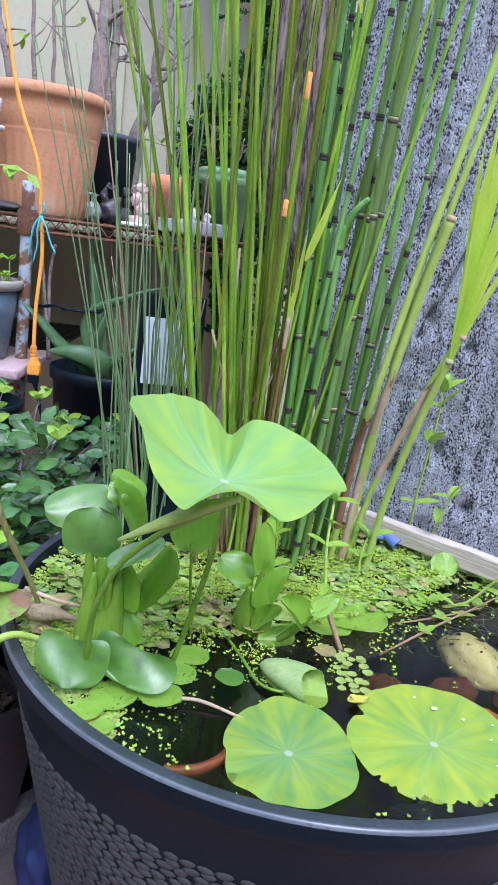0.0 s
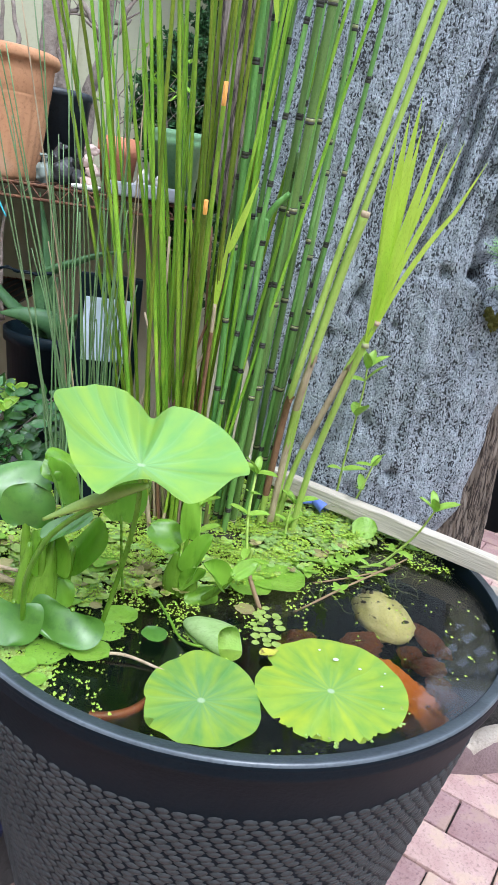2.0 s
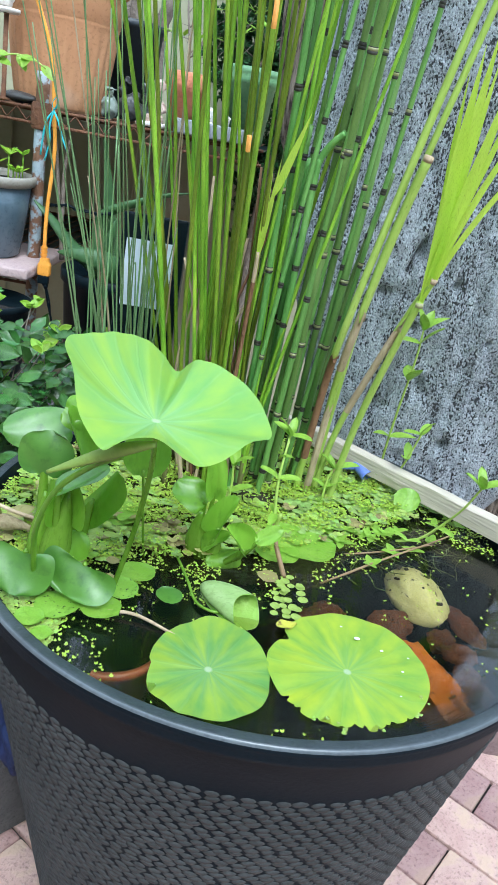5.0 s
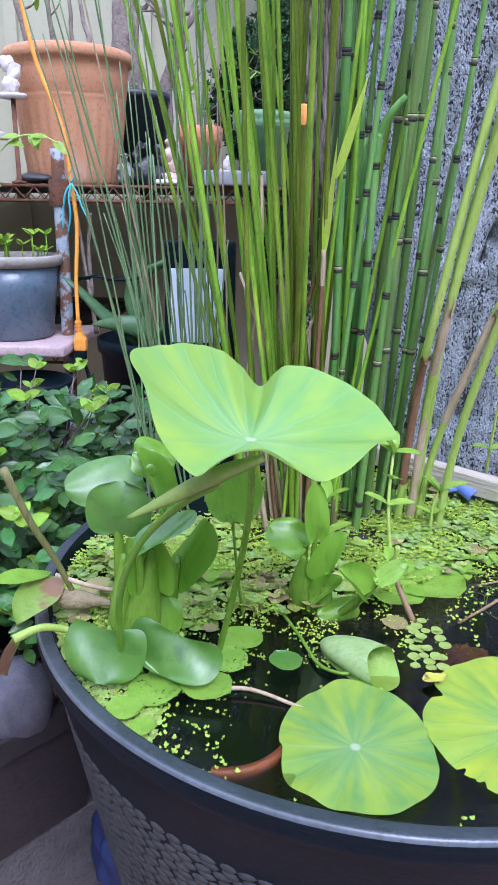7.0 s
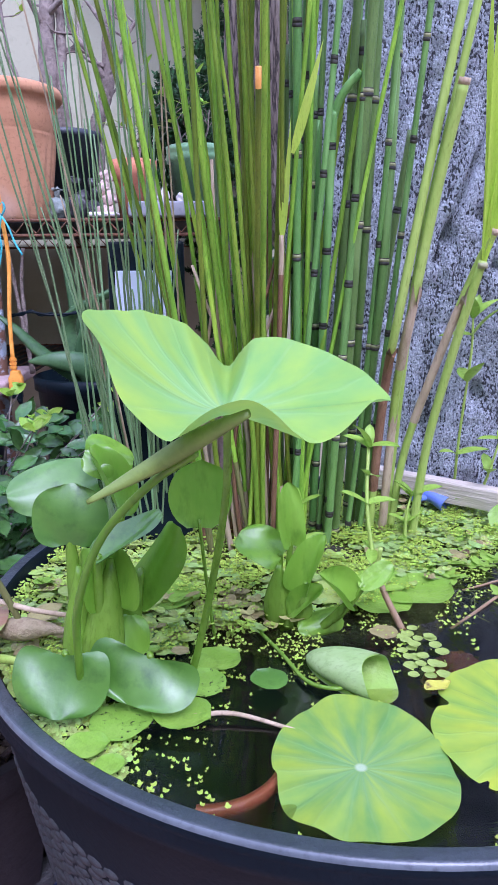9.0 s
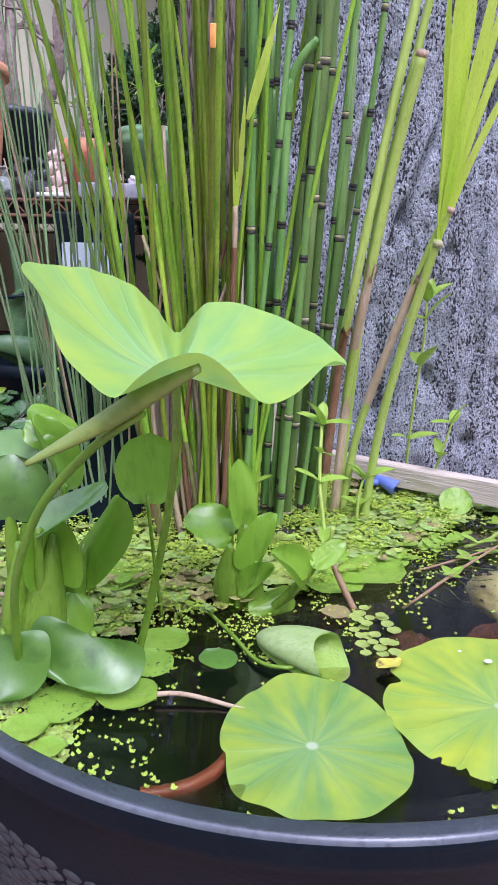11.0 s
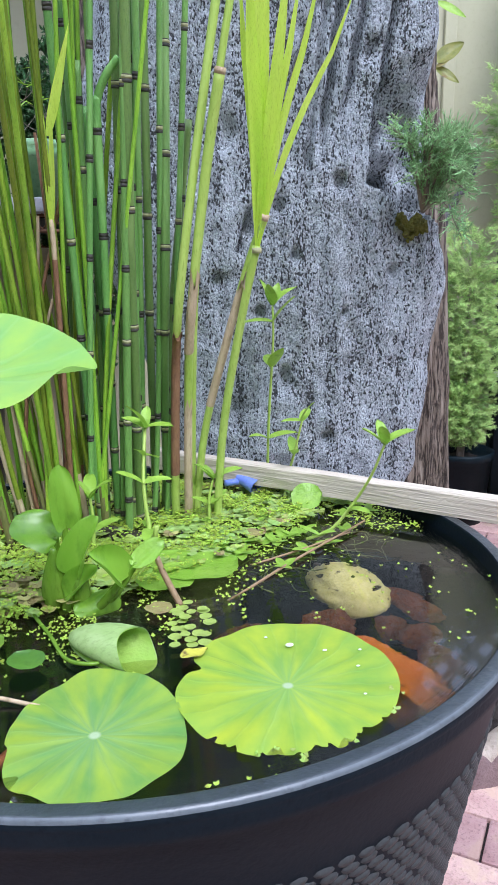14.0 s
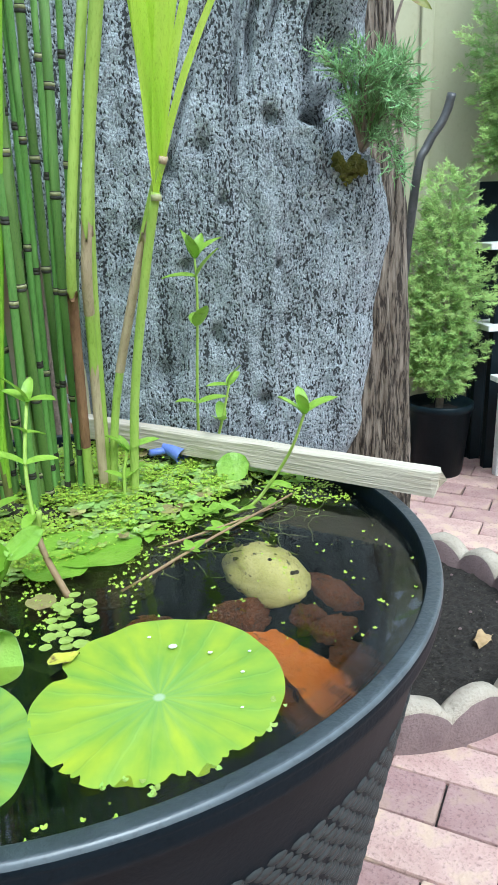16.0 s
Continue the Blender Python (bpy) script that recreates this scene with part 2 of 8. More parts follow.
# ---- mesh helpers ----
def part(name, bm, material, parent=None, label="", smooth=True, loc=None):
    """Link a bmesh as one mesh object, under a thing or a part."""
    me = bpy.data.meshes.new(name)
    if smooth:
        for f in bm.faces:
            f.smooth = True
    bm.to_mesh(me)
    bm.free()
    if isinstance(material, (list, tuple)):
        for m in material:
            me.materials.append(m)
    else:
        me.materials.append(material)
    ob = new(name, me)
    if loc is not None:
        ob.location = loc
    if parent is not None:
        ob.parent = parent
    if label:
        ob["label"] = label
    return ob


def thing(name, label, category, group="", loc=(0, 0, 0)):
    """An empty that carries a thing's parts."""
    ob = new(name)
    ob.empty_display_size = 0.02
    ob.location = loc
    return tagged(ob, label, category, group)


def spline(pts, n):
    """n + 1 points along a smooth curve through pts."""
    p = [Vector(q) for q in pts]
    if len(p) == 2:
        return [p[0].lerp(p[1], i / n) for i in range(n + 1)]
    p = [p[0] * 2 - p[1]] + p + [p[-1] * 2 - p[-2]]
    out, m = [], len(p) - 3
    for i in range(n + 1):
        s = i / n * m
        k = min(int(s), m - 1)
        u = s - k
        a, b, c, d = p[k:k + 4]
        out.append(0.5 * (2 * b + (c - a) * u + (2 * a - 5 * b + 4 * c - d) * u * u + (3 * b - a - 3 * c + d) * u ** 3))
    return out


def tube(bm, pts, radius, seg=8, mat=0, squash=1.0, cap=True):
    """A tube along pts; radius: a number or a function of 0..1."""
    rings, last = [], None
    n = len(pts) - 1
    for i, p in enumerate(pts):
        d = (pts[min(i + 1, n)] - pts[max(i - 1, 0)]).normalized()
        if last is None:
            a = d.orthogonal().normalized()
        else:
            a = (last - d * last.dot(d)).normalized()
        last = a
        b = d.cross(a)
        r = radius(i / n) if callable(radius) else radius
        rings.append([bm.verts.new(p + (a * math.cos(2 * math.pi * k / seg) + b * squash * math.sin(2 * math.pi * k / seg)) * r) for k in range(seg)])
    for r0, r1 in zip(rings, rings[1:]):
        for k in range(seg):
            f = bm.faces.new((r0[k], r0[(k + 1) % seg], r1[(k + 1) % seg], r1[k]))
            f.material_index = mat
    if cap:
        for ring, flip in ((rings[0], True), (rings[-1], False)):
            f = bm.faces.new(ring[::-1] if flip else ring)
            f.material_index = mat
    return rings


def lathe(bm, profile, seg=48, centre=(0, 0), flute=None, mat=0):
    """Turn a profile of (radius, z) round the upright axis. flute: a function of angle and row that scales the radius."""
    rings = []
    for j, (r, z) in enumerate(profile):
        if r < 1e-6:
            rings.append([bm.verts.new((centre[0], centre[1], z))])
            continue
        ring = []
        for k in range(seg):
            a = 2 * math.pi * k / seg
            rr = r * (flute(a, z) if flute else 1)
            ring.append(bm.verts.new((centre[0] + rr * math.cos(a), centre[1] + rr * math.sin(a), z)))
        rings.append(ring)
    for r0, r1 in zip(rings, rings[1:]):
        for k in range(seg):
            k2 = (k + 1) % seg
            if len(r0) == 1 and len(r1) == 1:
                continue
            if len(r0) == 1:
                f = bm.faces.new((r0[0], r1[k2], r1[k]))
            elif len(r1) == 1:
                f = bm.faces.new((r0[k], r0[k2], r1[0]))
            else:
                f = bm.faces.new((r0[k], r0[k2], r1[k2], r1[k]))
            f.material_index = mat
    return rings


def box(bm, x0, y0, z0, x1, y1, z1, bevel=0.0, m=None):
    r = bmesh.ops.create_cube(bm, size=1.0)
    vs = r["verts"]
    for v in vs:
        v.co = Vector(((x0 + x1) / 2 + v.co.x * (x1 - x0), (y0 + y1) / 2 + v.co.y * (y1 - y0), (z0 + z1) / 2 + v.co.z * (z1 - z0)))
        if m:
            v.co = m @ v.co
    if bevel:
        es = list({e for v in vs for e in v.link_edges})
        bmesh.ops.bevel(bm, geom=es, offset=bevel, segments=2, affect="EDGES", profile=0.6)
    return vs


def frame_of(direction, up):
    d = Vector(direction).normalized()
    u = Vector(up)
    u = (u - d * u.dot(d)).normalized()
    return d, d.cross(u), u


def blade(bm, base, direction, up, length, width, shape="oval", cup=0.0, droop=0.0, fold=0.0, nl=7, nw=4, mat=0, thick=0.0, wave=0.0):
    """A leaf blade from base along direction, its upper face towards up. cup: how far its sides rise; droop: how far the tip sinks."""
    d, s, u = frame_of(direction, up)
    base = Vector(base)
    ph = random.random() * 6.3
    rows = []
    for i in range(nl + 1):
        q = i / nl
        if shape == "oval":
            w = math.sin(math.pi * min(1, (0.03 + 0.97 * q) ** 0.8)) ** 0.75 if q < 1 else 0.0
        elif shape == "round":
            w = math.sqrt(max(0.0, 1 - (2 * (0.04 + 0.96 * q) - 1) ** 2))
        elif shape == "lance":
            w = (math.sin(math.pi * (0.02 + 0.98 * q) ** 0.6)) ** 0.9 if q < 1 else 0.0
        else:
            w = min(1.0, 4 * (q + 0.09)) * (1 - q ** 2.2)
        w = max(w, 0.02) * width / 2
        row = []
        for k in range(nw + 1):
            h = 2 * k / nw - 1
            lift = cup * width * h * h * 0.5 + fold * abs(h) * w - droop * length * q * q + wave * width * math.sin(9 * q + ph) * abs(h)
            row.append(bm.verts.new(base + d * (length * q) + s * (h * w) + u * lift))
        rows.append(row)
    for r0, r1 in zip(rows, rows[1:]):
        for k in range(nw):
            f = bm.faces.new((r0[k], r0[k + 1], r1[k + 1], r1[k]))
            f.material_index = mat
    return rows


def rough_mesh(bm, amount, scale, seed=0.0, axis=None):
    for v in bm.verts:
        n = noise.noise_vector(v.co * scale + Vector((seed, seed * 1.7, -seed)))
        v.co += n * amount if axis is None else Vector((n.x * axis[0], n.y * axis[1], n.z * axis[2])) * amount

# ---- the setting ----
WATER = 0.652
RIM = 0.668
CX, CY, R = 0.142, 0.742, 0.312

# ground
bm = bmesh.new()
bmesh.ops.create_grid(bm, x_segments=40, y_segments=40, size=30)
for v in bm.verts:
    v.co.z = -0.012
tagged(part("ground", bm, M_SAND, smooth=False), "dusty dark sand between and under the paving", "ground", kind="structure")

# walls that close the yard
WALL_Y = 2.75


def wall(name, x0, y0, x1, y1, z1, label, material=M_WALL, ribs=0):
    bm = bmesh.new()
    box(bm, x0, y0, -0.012, x1, y1, z1)
    ob = tagged(part(name, bm, material, smooth=False), label, "wall", kind="structure")
    return ob


wall_back = wall("wall_north", -2.6, WALL_Y, 3.2, WALL_Y + 0.1, 1.86, "beige painted board wall behind the plants")
wall("wall_west", -2.7, -2.5, -2.6, 2.75, 2.2, "beige painted wall closing the yard")
wall("wall_east", 3.2, -2.5, 3.3, 2.85, 2.0, "beige painted fence closing the yard")
wall("wall_south", -2.6, -2.6, 3.2, -2.5, 2.6, "beige house wall closing the yard")

# battens on the back wall
for i in range(12):
    bm = bmesh.new()
    x = -2.2 + i * 0.44
    box(bm, x - 0.022, WALL_Y - 0.018, 0.0, x + 0.022, WALL_Y - 0.001, 1.85, 0.004)
    part("batten", bm, M_WALL, wall_back, smooth=False)


# ---- the big planter ----
def planter():
    top = thing("planter", "large round dark grey resin planter full of water, with pebbled sides", "planter", loc=(CX, CY, 0))
    def rad(z):
        return (R - 0.0095) - 0.125 * (RIM - 0.03 - z) / RIM
    bm = bmesh.new()
    prof = [(0.0, 0.0), (rad(0) - 0.006, 0.0), (rad(0), 0.008)]
    prof += [(rad(z), z) for z in np.linspace(0.03, RIM - 0.028, 14)]
    prof += [(R - 0.0006, RIM - 0.019), (R + 0.0004, RIM - 0.014), (R + 0.0002, RIM - 0.009), (R + 0.0005, RIM - 0.0075), (R + 0.0008, RIM - 0.0060), (R + 0.0006, RIM - 0.0030), (R - 0.0003, RIM - 0.0012), (R - 0.0012, RIM - 0.0003), (R - 0.0020, RIM), (R - 0.0028, RIM)]
    prof += [(R - 0.0098, RIM - 0.0002), (R - 0.0106, RIM - 0.0004), (R - 0.0114, RIM - 0.0012), (R - 0.0118, RIM - 0.003), (R - 0.0122, RIM - 0.008), (R - 0.0175, WATER - 0.03)]
    prof += [(R - 0.056, 0.45), (R - 0.078, 0.40), (0.0, 0.39)]
    lathe(bm, prof, 128)
    bm.normal_update()
    # top faces: dust and sky brightness; outer bevel: painted highlight
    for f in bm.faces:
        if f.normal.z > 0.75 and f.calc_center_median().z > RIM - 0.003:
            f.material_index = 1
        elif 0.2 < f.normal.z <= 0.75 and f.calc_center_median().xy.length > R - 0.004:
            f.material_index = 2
    part("body", bm, [M_POT, M_POT_TOP, M_POT_LIP], top, "smooth dark grey resin wall with a flat dusty rim and a highlight coloured on its lip")
    # pebble relief
    verts, faces = [], []
    rnd = random.Random(4)
    z = RIM - 0.0775
    row = 0
    while z > 0.09:
        rr = rad(z)
        n = int(2 * math.pi * rr / 0.0146)
        for i in range(n):
            a = 2 * math.pi * (i + 0.5 * (row % 2) + rnd.uniform(-0.10, 0.10)) / n
            if math.sin(a) > 0.55:
                continue
            wv = 0.0074 * rnd.uniform(0.88, 1.08)
            hv = 0.0040 * rnd.uniform(0.88, 1.1)
            zc = z + rnd.uniform(-0.0009, 0.0009)
            up = rnd.uniform(-0.12, 0.12)
            tx, ty = -math.sin(a), math.cos(a)
            base = len(verts)
            verts.append(((rr + 0.0016) * math.cos(a), (rr + 0.0016) * math.sin(a), zc))
            for sc, lift in ((0.70, 0.0012), (1.0, -0.0005)):
                for q in range(8):
                    b = 2 * math.pi * q / 8
                    du, dz = wv * sc * math.cos(b), hv * sc * math.sin(b) + up * wv * sc * math.cos(b)
                    rz = rad(zc + dz) + lift
                    verts.append((rz * math.cos(a) + tx * du, rz * math.sin(a) + ty * du, zc + dz))
            for q in range(8):
                q2 = (q + 1) % 8
                faces.append((base, base + 1 + q, base + 1 + q2))
                faces.append((base + 1 + q, base + 9 + q, base + 9 + q2, base + 1 + q2))
        z -= 0.0066
        row += 1
    me = bpy.data.meshes.new("pebble_relief")
    me.from_pydata(verts, [], faces)
    for p in me.polygons:
        p.use_smooth = True
    me.materials.append(M_POT_PEB)
    ob = new("pebble_relief", me)
    ob.parent = top
    tagged(ob, "moulded relief of small oval pebbles", kind="stuff")
    return top


planter()

# water
M_WATER = bpy.data.materials.new("water")
M_WATER.use_nodes = True
wb = M_WATER.node_tree.nodes["Principled BSDF"]
wb.inputs["Base Color"].default_value = (0.62, 0.60, 0.36, 1)
wb.inputs["Coat Weight"].default_value, wb.inputs["Coat IOR"].default_value, wb.inputs["Coat Roughness"].default_value = 0.5, 1.65, 0.0
wb.inputs["Transmission Weight"].default_value, wb.inputs["IOR"].default_value, wb.inputs["Roughness"].default_value = 1.0, 1.33, 0.0
wnz = M_WATER.node_tree.nodes.new("ShaderNodeTexNoise")
wnz.inputs["Scale"].default_value = 30.0
wbp = M_WATER.node_tree.nodes.new("ShaderNodeBump")
wbp.inputs["Strength"].default_value, wbp.inputs["Distance"].default_value = 0.22, 0.004
link(M_WATER.node_tree, wnz.outputs[0], wbp.inputs["Height"])
link(M_WATER.node_tree, wbp.outputs[0], wb.inputs["Normal"])
bm = bmesh.new()
lathe(bm, [(0.0, WATER)] + [(q, WATER) for q in (0.1, 0.2, 0.27)] + [(R - 0.0126, WATER + 0.0006)], 96, (CX, CY))
bmesh.ops.recalc_face_normals(bm, faces=bm.faces)
water = tagged(part("water", bm, M_WATER), "clear dark pond water standing nearly at the planter's rim", "water", kind="structure")
water.visible_shadow = False


# ---- the standing stone ----
def stone_surface():
    m = bpy.data.materials.new("grey_stone")
    m.use_nodes = True
    t = m.node_tree
    b = t.nodes["Principled BSDF"]
    b.inputs["Roughness"].default_value = 0.9
    co = t.nodes.new("ShaderNodeTexCoord")

    def mapped(scale):
        mp = t.nodes.new("ShaderNodeMapping")
        mp.inputs["Scale"].default_value = scale
        mp.inputs["Rotation"].default_value = (0, radians(5), 0)
        link(t, co.outputs["Object"], mp.inputs[0])
        return mp.outputs[0]

    def tex(sc, src, detail=6.0, rg=0.65):
        n = t.nodes.new("ShaderNodeTexNoise")
        n.inputs["Scale"].default_value, n.inputs["Detail"].default_value, n.inputs["Roughness"].default_value = sc, detail, rg
        link(t, src, n.inputs["Vector"])
        return n.outputs[0]

    def calc(op, a, bb):
        n = t.nodes.new("ShaderNodeMath")
        n.operation = op
        for i, v in enumerate((a, bb)):
            if isinstance(v, float):
                n.inputs[i].default_value = v
            else:
                link(t, v, n.inputs[i])
        return n.outputs[0]

    def rng(src, lo, hi, a=0.0, bb=1.0):
        n = t.nodes.new("ShaderNodeMapRange")
        for i, v in enumerate((lo, hi, a, bb)):
            n.inputs[i + 1].default_value = v
        link(t, src, n.inputs[0])
        return n.outputs[0]
    lane = tex(70.0, mapped((1, 1, 0.03)), 4.0)
    streak = tex(150.0, mapped((1, 1, 0.10)), 4.0)
    grain = tex(460.0, mapped((1, 1, 0.7)), 2.0, 0.7)
    fine_pit = tex(400.0, mapped((1, 1, 0.62)), 2.0, 0.5)
    big_pit = tex(75.0, mapped((1, 1, 0.7)), 4.0, 0.6)
    blot = tex(9.0, co.outputs["Object"], 5.0)
    pits = calc("ADD", calc("ADD", fine_pit, calc("MULTIPLY", calc("SUBTRACT", lane, 0.5), 0.62)), calc("MULTIPLY", rng(big_pit, 0.60, 0.72), 0.16))
    lite = calc("ADD", calc("MULTIPLY", rng(streak, 0.34, 0.66), 0.22), calc("ADD", calc("MULTIPLY", rng(grain, 0.34, 0.66), 0.56), calc("MULTIPLY", rng(blot, 0.3, 0.7), 0.28)))
    r = t.nodes.new("ShaderNodeValToRGB")
    r.color_ramp.elements[0].position, r.color_ramp.elements[0].color = 0.10, (0.085, 0.092, 0.10, 1)
    r.color_ramp.elements[1].position, r.color_ramp.elements[1].color = 0.90, (0.62, 0.675, 0.72, 1)
    e = r.color_ramp.elements.new(0.52)
    e.color = (0.435, 0.48, 0.525, 1)
    link(t, lite, r.inputs[0])
    x = t.nodes.new("ShaderNodeMix")
    x.data_type = "RGBA"
    link(t, rng(pits, 0.555, 0.625), x.inputs[0])
    link(t, r.outputs[0], x.inputs[6])
    x.inputs[7].default_value = (0.062, 0.067, 0.073, 1)
    link(t, x.outputs[2], b.inputs["Base Color"])
    h = calc("ADD", lite, calc("MULTIPLY", rng(pits, 0.53, 0.66), -1.3))
    bp = t.nodes.new("ShaderNodeBump")
    bp.inputs["Strength"].default_value, bp.inputs["Distance"].default_value = 0.95, 0.005
    link(t, h, bp.inputs["Height"])
    link(t, bp.outputs[0], b.inputs["Normal"])
    return m


M_ROCK = stone_surface()


def rock_half(z):
    """Left and right edge of the standing stone at a height."""
    zs = (0.0, 0.45, 0.60, 0.66, 0.78, 0.90, 0.97, 1.05, 1.20, 1.45, 1.60)
    lo = (0.20, 0.20, 0.19, 0.185, 0.17, 0.125, 0.10, 0.095, 0.12, 0.17, 0.22)
    hi = (0.45, 0.47, 0.495, 0.512, 0.530, 0.538, 0.535, 0.522, 0.505, 0.48, 0.45)
    return float(np.interp(z, zs, lo)), float(np.interp(z, zs, hi))


def rock_face(x, z):
    """Depth of the stone's front at a place."""
    y = 1.012 - 0.10 * (x - 0.34) - 0.09 * max(0, z - 0.8) + 0.10 * max(0, 0.72 - z)
    y += 0.006 * noise.noise(Vector((x * 9, 3, z * 5))) + 0.005 * noise.noise(Vector((x * 42, 1, z * 9)))
    y += 0.004 * noise.noise(Vector((x * 80, 5, z * 46)))
    # weathered pits
    for px, pz, pr in ((0.321, 0.981, 0.011), (0.339, 0.927, 0.008), (0.332, 0.778, 0.012), (0.262, 1.06, 0.014), (0.30, 0.86, 0.008), (0.392, 1.008, 0.009),
                       (0.385, 0.70, 0.009), (0.268, 0.74, 0.012), (0.457, 0.904, 0.008), (0.25, 0.90, 0.008), (0.421, 1.144, 0.010), (0.285, 0.955, 0.010), (0.40, 0.86, 0.006)):
        w_ = 1 + 0.5 * noise.noise(Vector((x * 60, z * 60, px * 9)))
        q = math.hypot((x - px), (z - pz) * 0.8) / (pr * w_)
        if q < 1.6:
            y += 0.014 * math.exp(-q * q * 1.6)
    # the recess over the ledge: its floor steps down from lobe to lobe
    floor_ = float(np.interp(x, (0.385, 0.40, 0.426, 0.445, 0.459, 0.466, 0.488, 0.498, 0.515, 0.54), (1.02, 1.014, 1.004, 1.000, 0.975, 0.962, 0.962, 0.972, 0.962, 0.92)))
    wall_ = float(np.interp(z, (0.95, 1.0, 1.03, 1.10, 1.152, 1.2), (0.415, 0.418, 0.424, 0.427, 0.440, 0.455)))
    deep = min(1.0, max(0.0, (z - floor_) / 0.006)) * min(1.0, max(0.0, (x - wall_) / 0.012))
    roof = min(1.0, max(0.0, (1.135 + 0.3 * (x - 0.44) - z) / 0.075))
    y += 0.050 * deep * roof * (1 + 0.5 * noise.noise(Vector((x * 30, 2, z * 22))))
    y += 0.045 * math.exp(-((x - 0.449) / 0.010) ** 2 - ((z - 1.008) / 0.009) ** 2)
    # long weathered grooves
    for gx, gz, slope, dp in ((0.371, 1.073, 0.11, 0.022), (0.395, 1.103, 0.18, 0.022), (0.352, 1.02, 0.10, 0.012), (0.428, 1.06, 0.12, 0.020)):
        if z > gz - 0.04:
            y += dp * min(1, (z - gz + 0.04) / 0.05) * math.exp(-((x - gx - slope * (z - gz) + 0.004 * noise.noise(Vector((3, 1, z * 30)))) / 0.0034) ** 2)
    # long crack
    xc = 0.262 + (z - 0.9) * 0.33
    if z > 0.93:
        y += 0.012 * math.exp(-((x - xc) / 0.0032) ** 2)
    return y


def standing_stone():
    bm = bmesh.new()
    nx, nz = 190, 420
    rows = []
    for j in range(nz + 1):
        z = 1.58 * j / nz
        lo, hi = rock_half(z)
        lo += 0.010 * noise.noise(Vector((0, 7, z * 14)))
        hi += 0.012 * noise.noise(Vector((5, 0, z * 13)))
        row = []
        for i in range(nx + 1):
            q = i / nx
            x = lo + (hi - lo) * q
            edge = min(q, 1 - q) * (hi - lo)
            yy = rock_face(x, z) + 0.055 * math.exp(-edge / 0.012) ** 1.0
            row.append(bm.verts.new((x, yy, z)))
        rows.append(row)
    for r0, r1 in zip(rows, rows[1:]):
        for i in range(nx):
            bm.faces.new((r0[i], r0[i + 1], r1[i + 1], r1[i]))
    # back and sides
    back = []
    for j in range(0, nz + 1, 10):
        z = 1.58 * j / nz
        lo, hi = rock_half(z)
        back.append([bm.verts.new((lo + (hi - lo) * q, 1.13 + 0.03 * math.sin(math.pi * q) - 0.03 * max(0, z - 0.8), z)) for q in (0.02, 0.25, 0.5, 0.75, 0.98)])
    for r0, r1 in zip(back, back[1:]):
        for i in range(4):
            bm.faces.new((r0[i], r1[i], r1[i + 1], r0[i + 1]))
    for k, side in ((0, 0), (4, nx)):
        for j in range(len(back) - 1):
            ring = [rows[q][side] for q in range(j * 10, j * 10 + 11)]
            loop = ring + [back[j + 1][k], back[j][k]]
            bm.faces.new(loop if k == 0 else loop[::-1])
    top = [rows[nz][i] for i in range(nx + 1)] + [back[-1][k] for k in (4, 3, 2, 1, 0)]
    bm.faces.new(top)
    bmesh.ops.recalc_face_normals(bm, faces=bm.faces)
    return tagged(part("standing_stone", bm, M_ROCK), "tall pitted grey standing stone behind the planter", "stone")


standing_stone()


# ---- the tree beside the stone ----
def tree_trunk(pts, r0, r1, seed=0.0, seg=190, rows=320):
    """A trunk with long broken ridges of bark."""
    bm = bmesh.new()
    path = spline(pts, rows)
    rings = tube(bm, path, lambda q: r0 + (r1 - r0) * q, seg)
    for j, ring in enumerate(rings):
        c = path[j]
        for k, v in enumerate(ring):
            a = 2 * math.pi * k / seg
            ca, sa = math.cos(a), math.sin(a)
            w = noise.noise(Vector((ca * 2, sa * 2, c.z * 2 + seed))) * 0.35
            n1 = noise.noise(Vector((ca * 7.5 + w, sa * 7.5 + seed, c.z * 4.2)))
            n2 = noise.noise(Vector((ca * 17 + seed, sa * 17 + w, c.z * 9.0)))
            n3 = noise.noise(Vector((ca * 34, sa * 34, c.z * 26 + seed)))
            ridge = 1 - 2.2 * abs(n1) + 0.8 * (0.5 - abs(n2)) + 0.25 * n3
            v.co = c + (v.co - c) * (1 + 0.085 * (ridge - 0.6))
    return bm


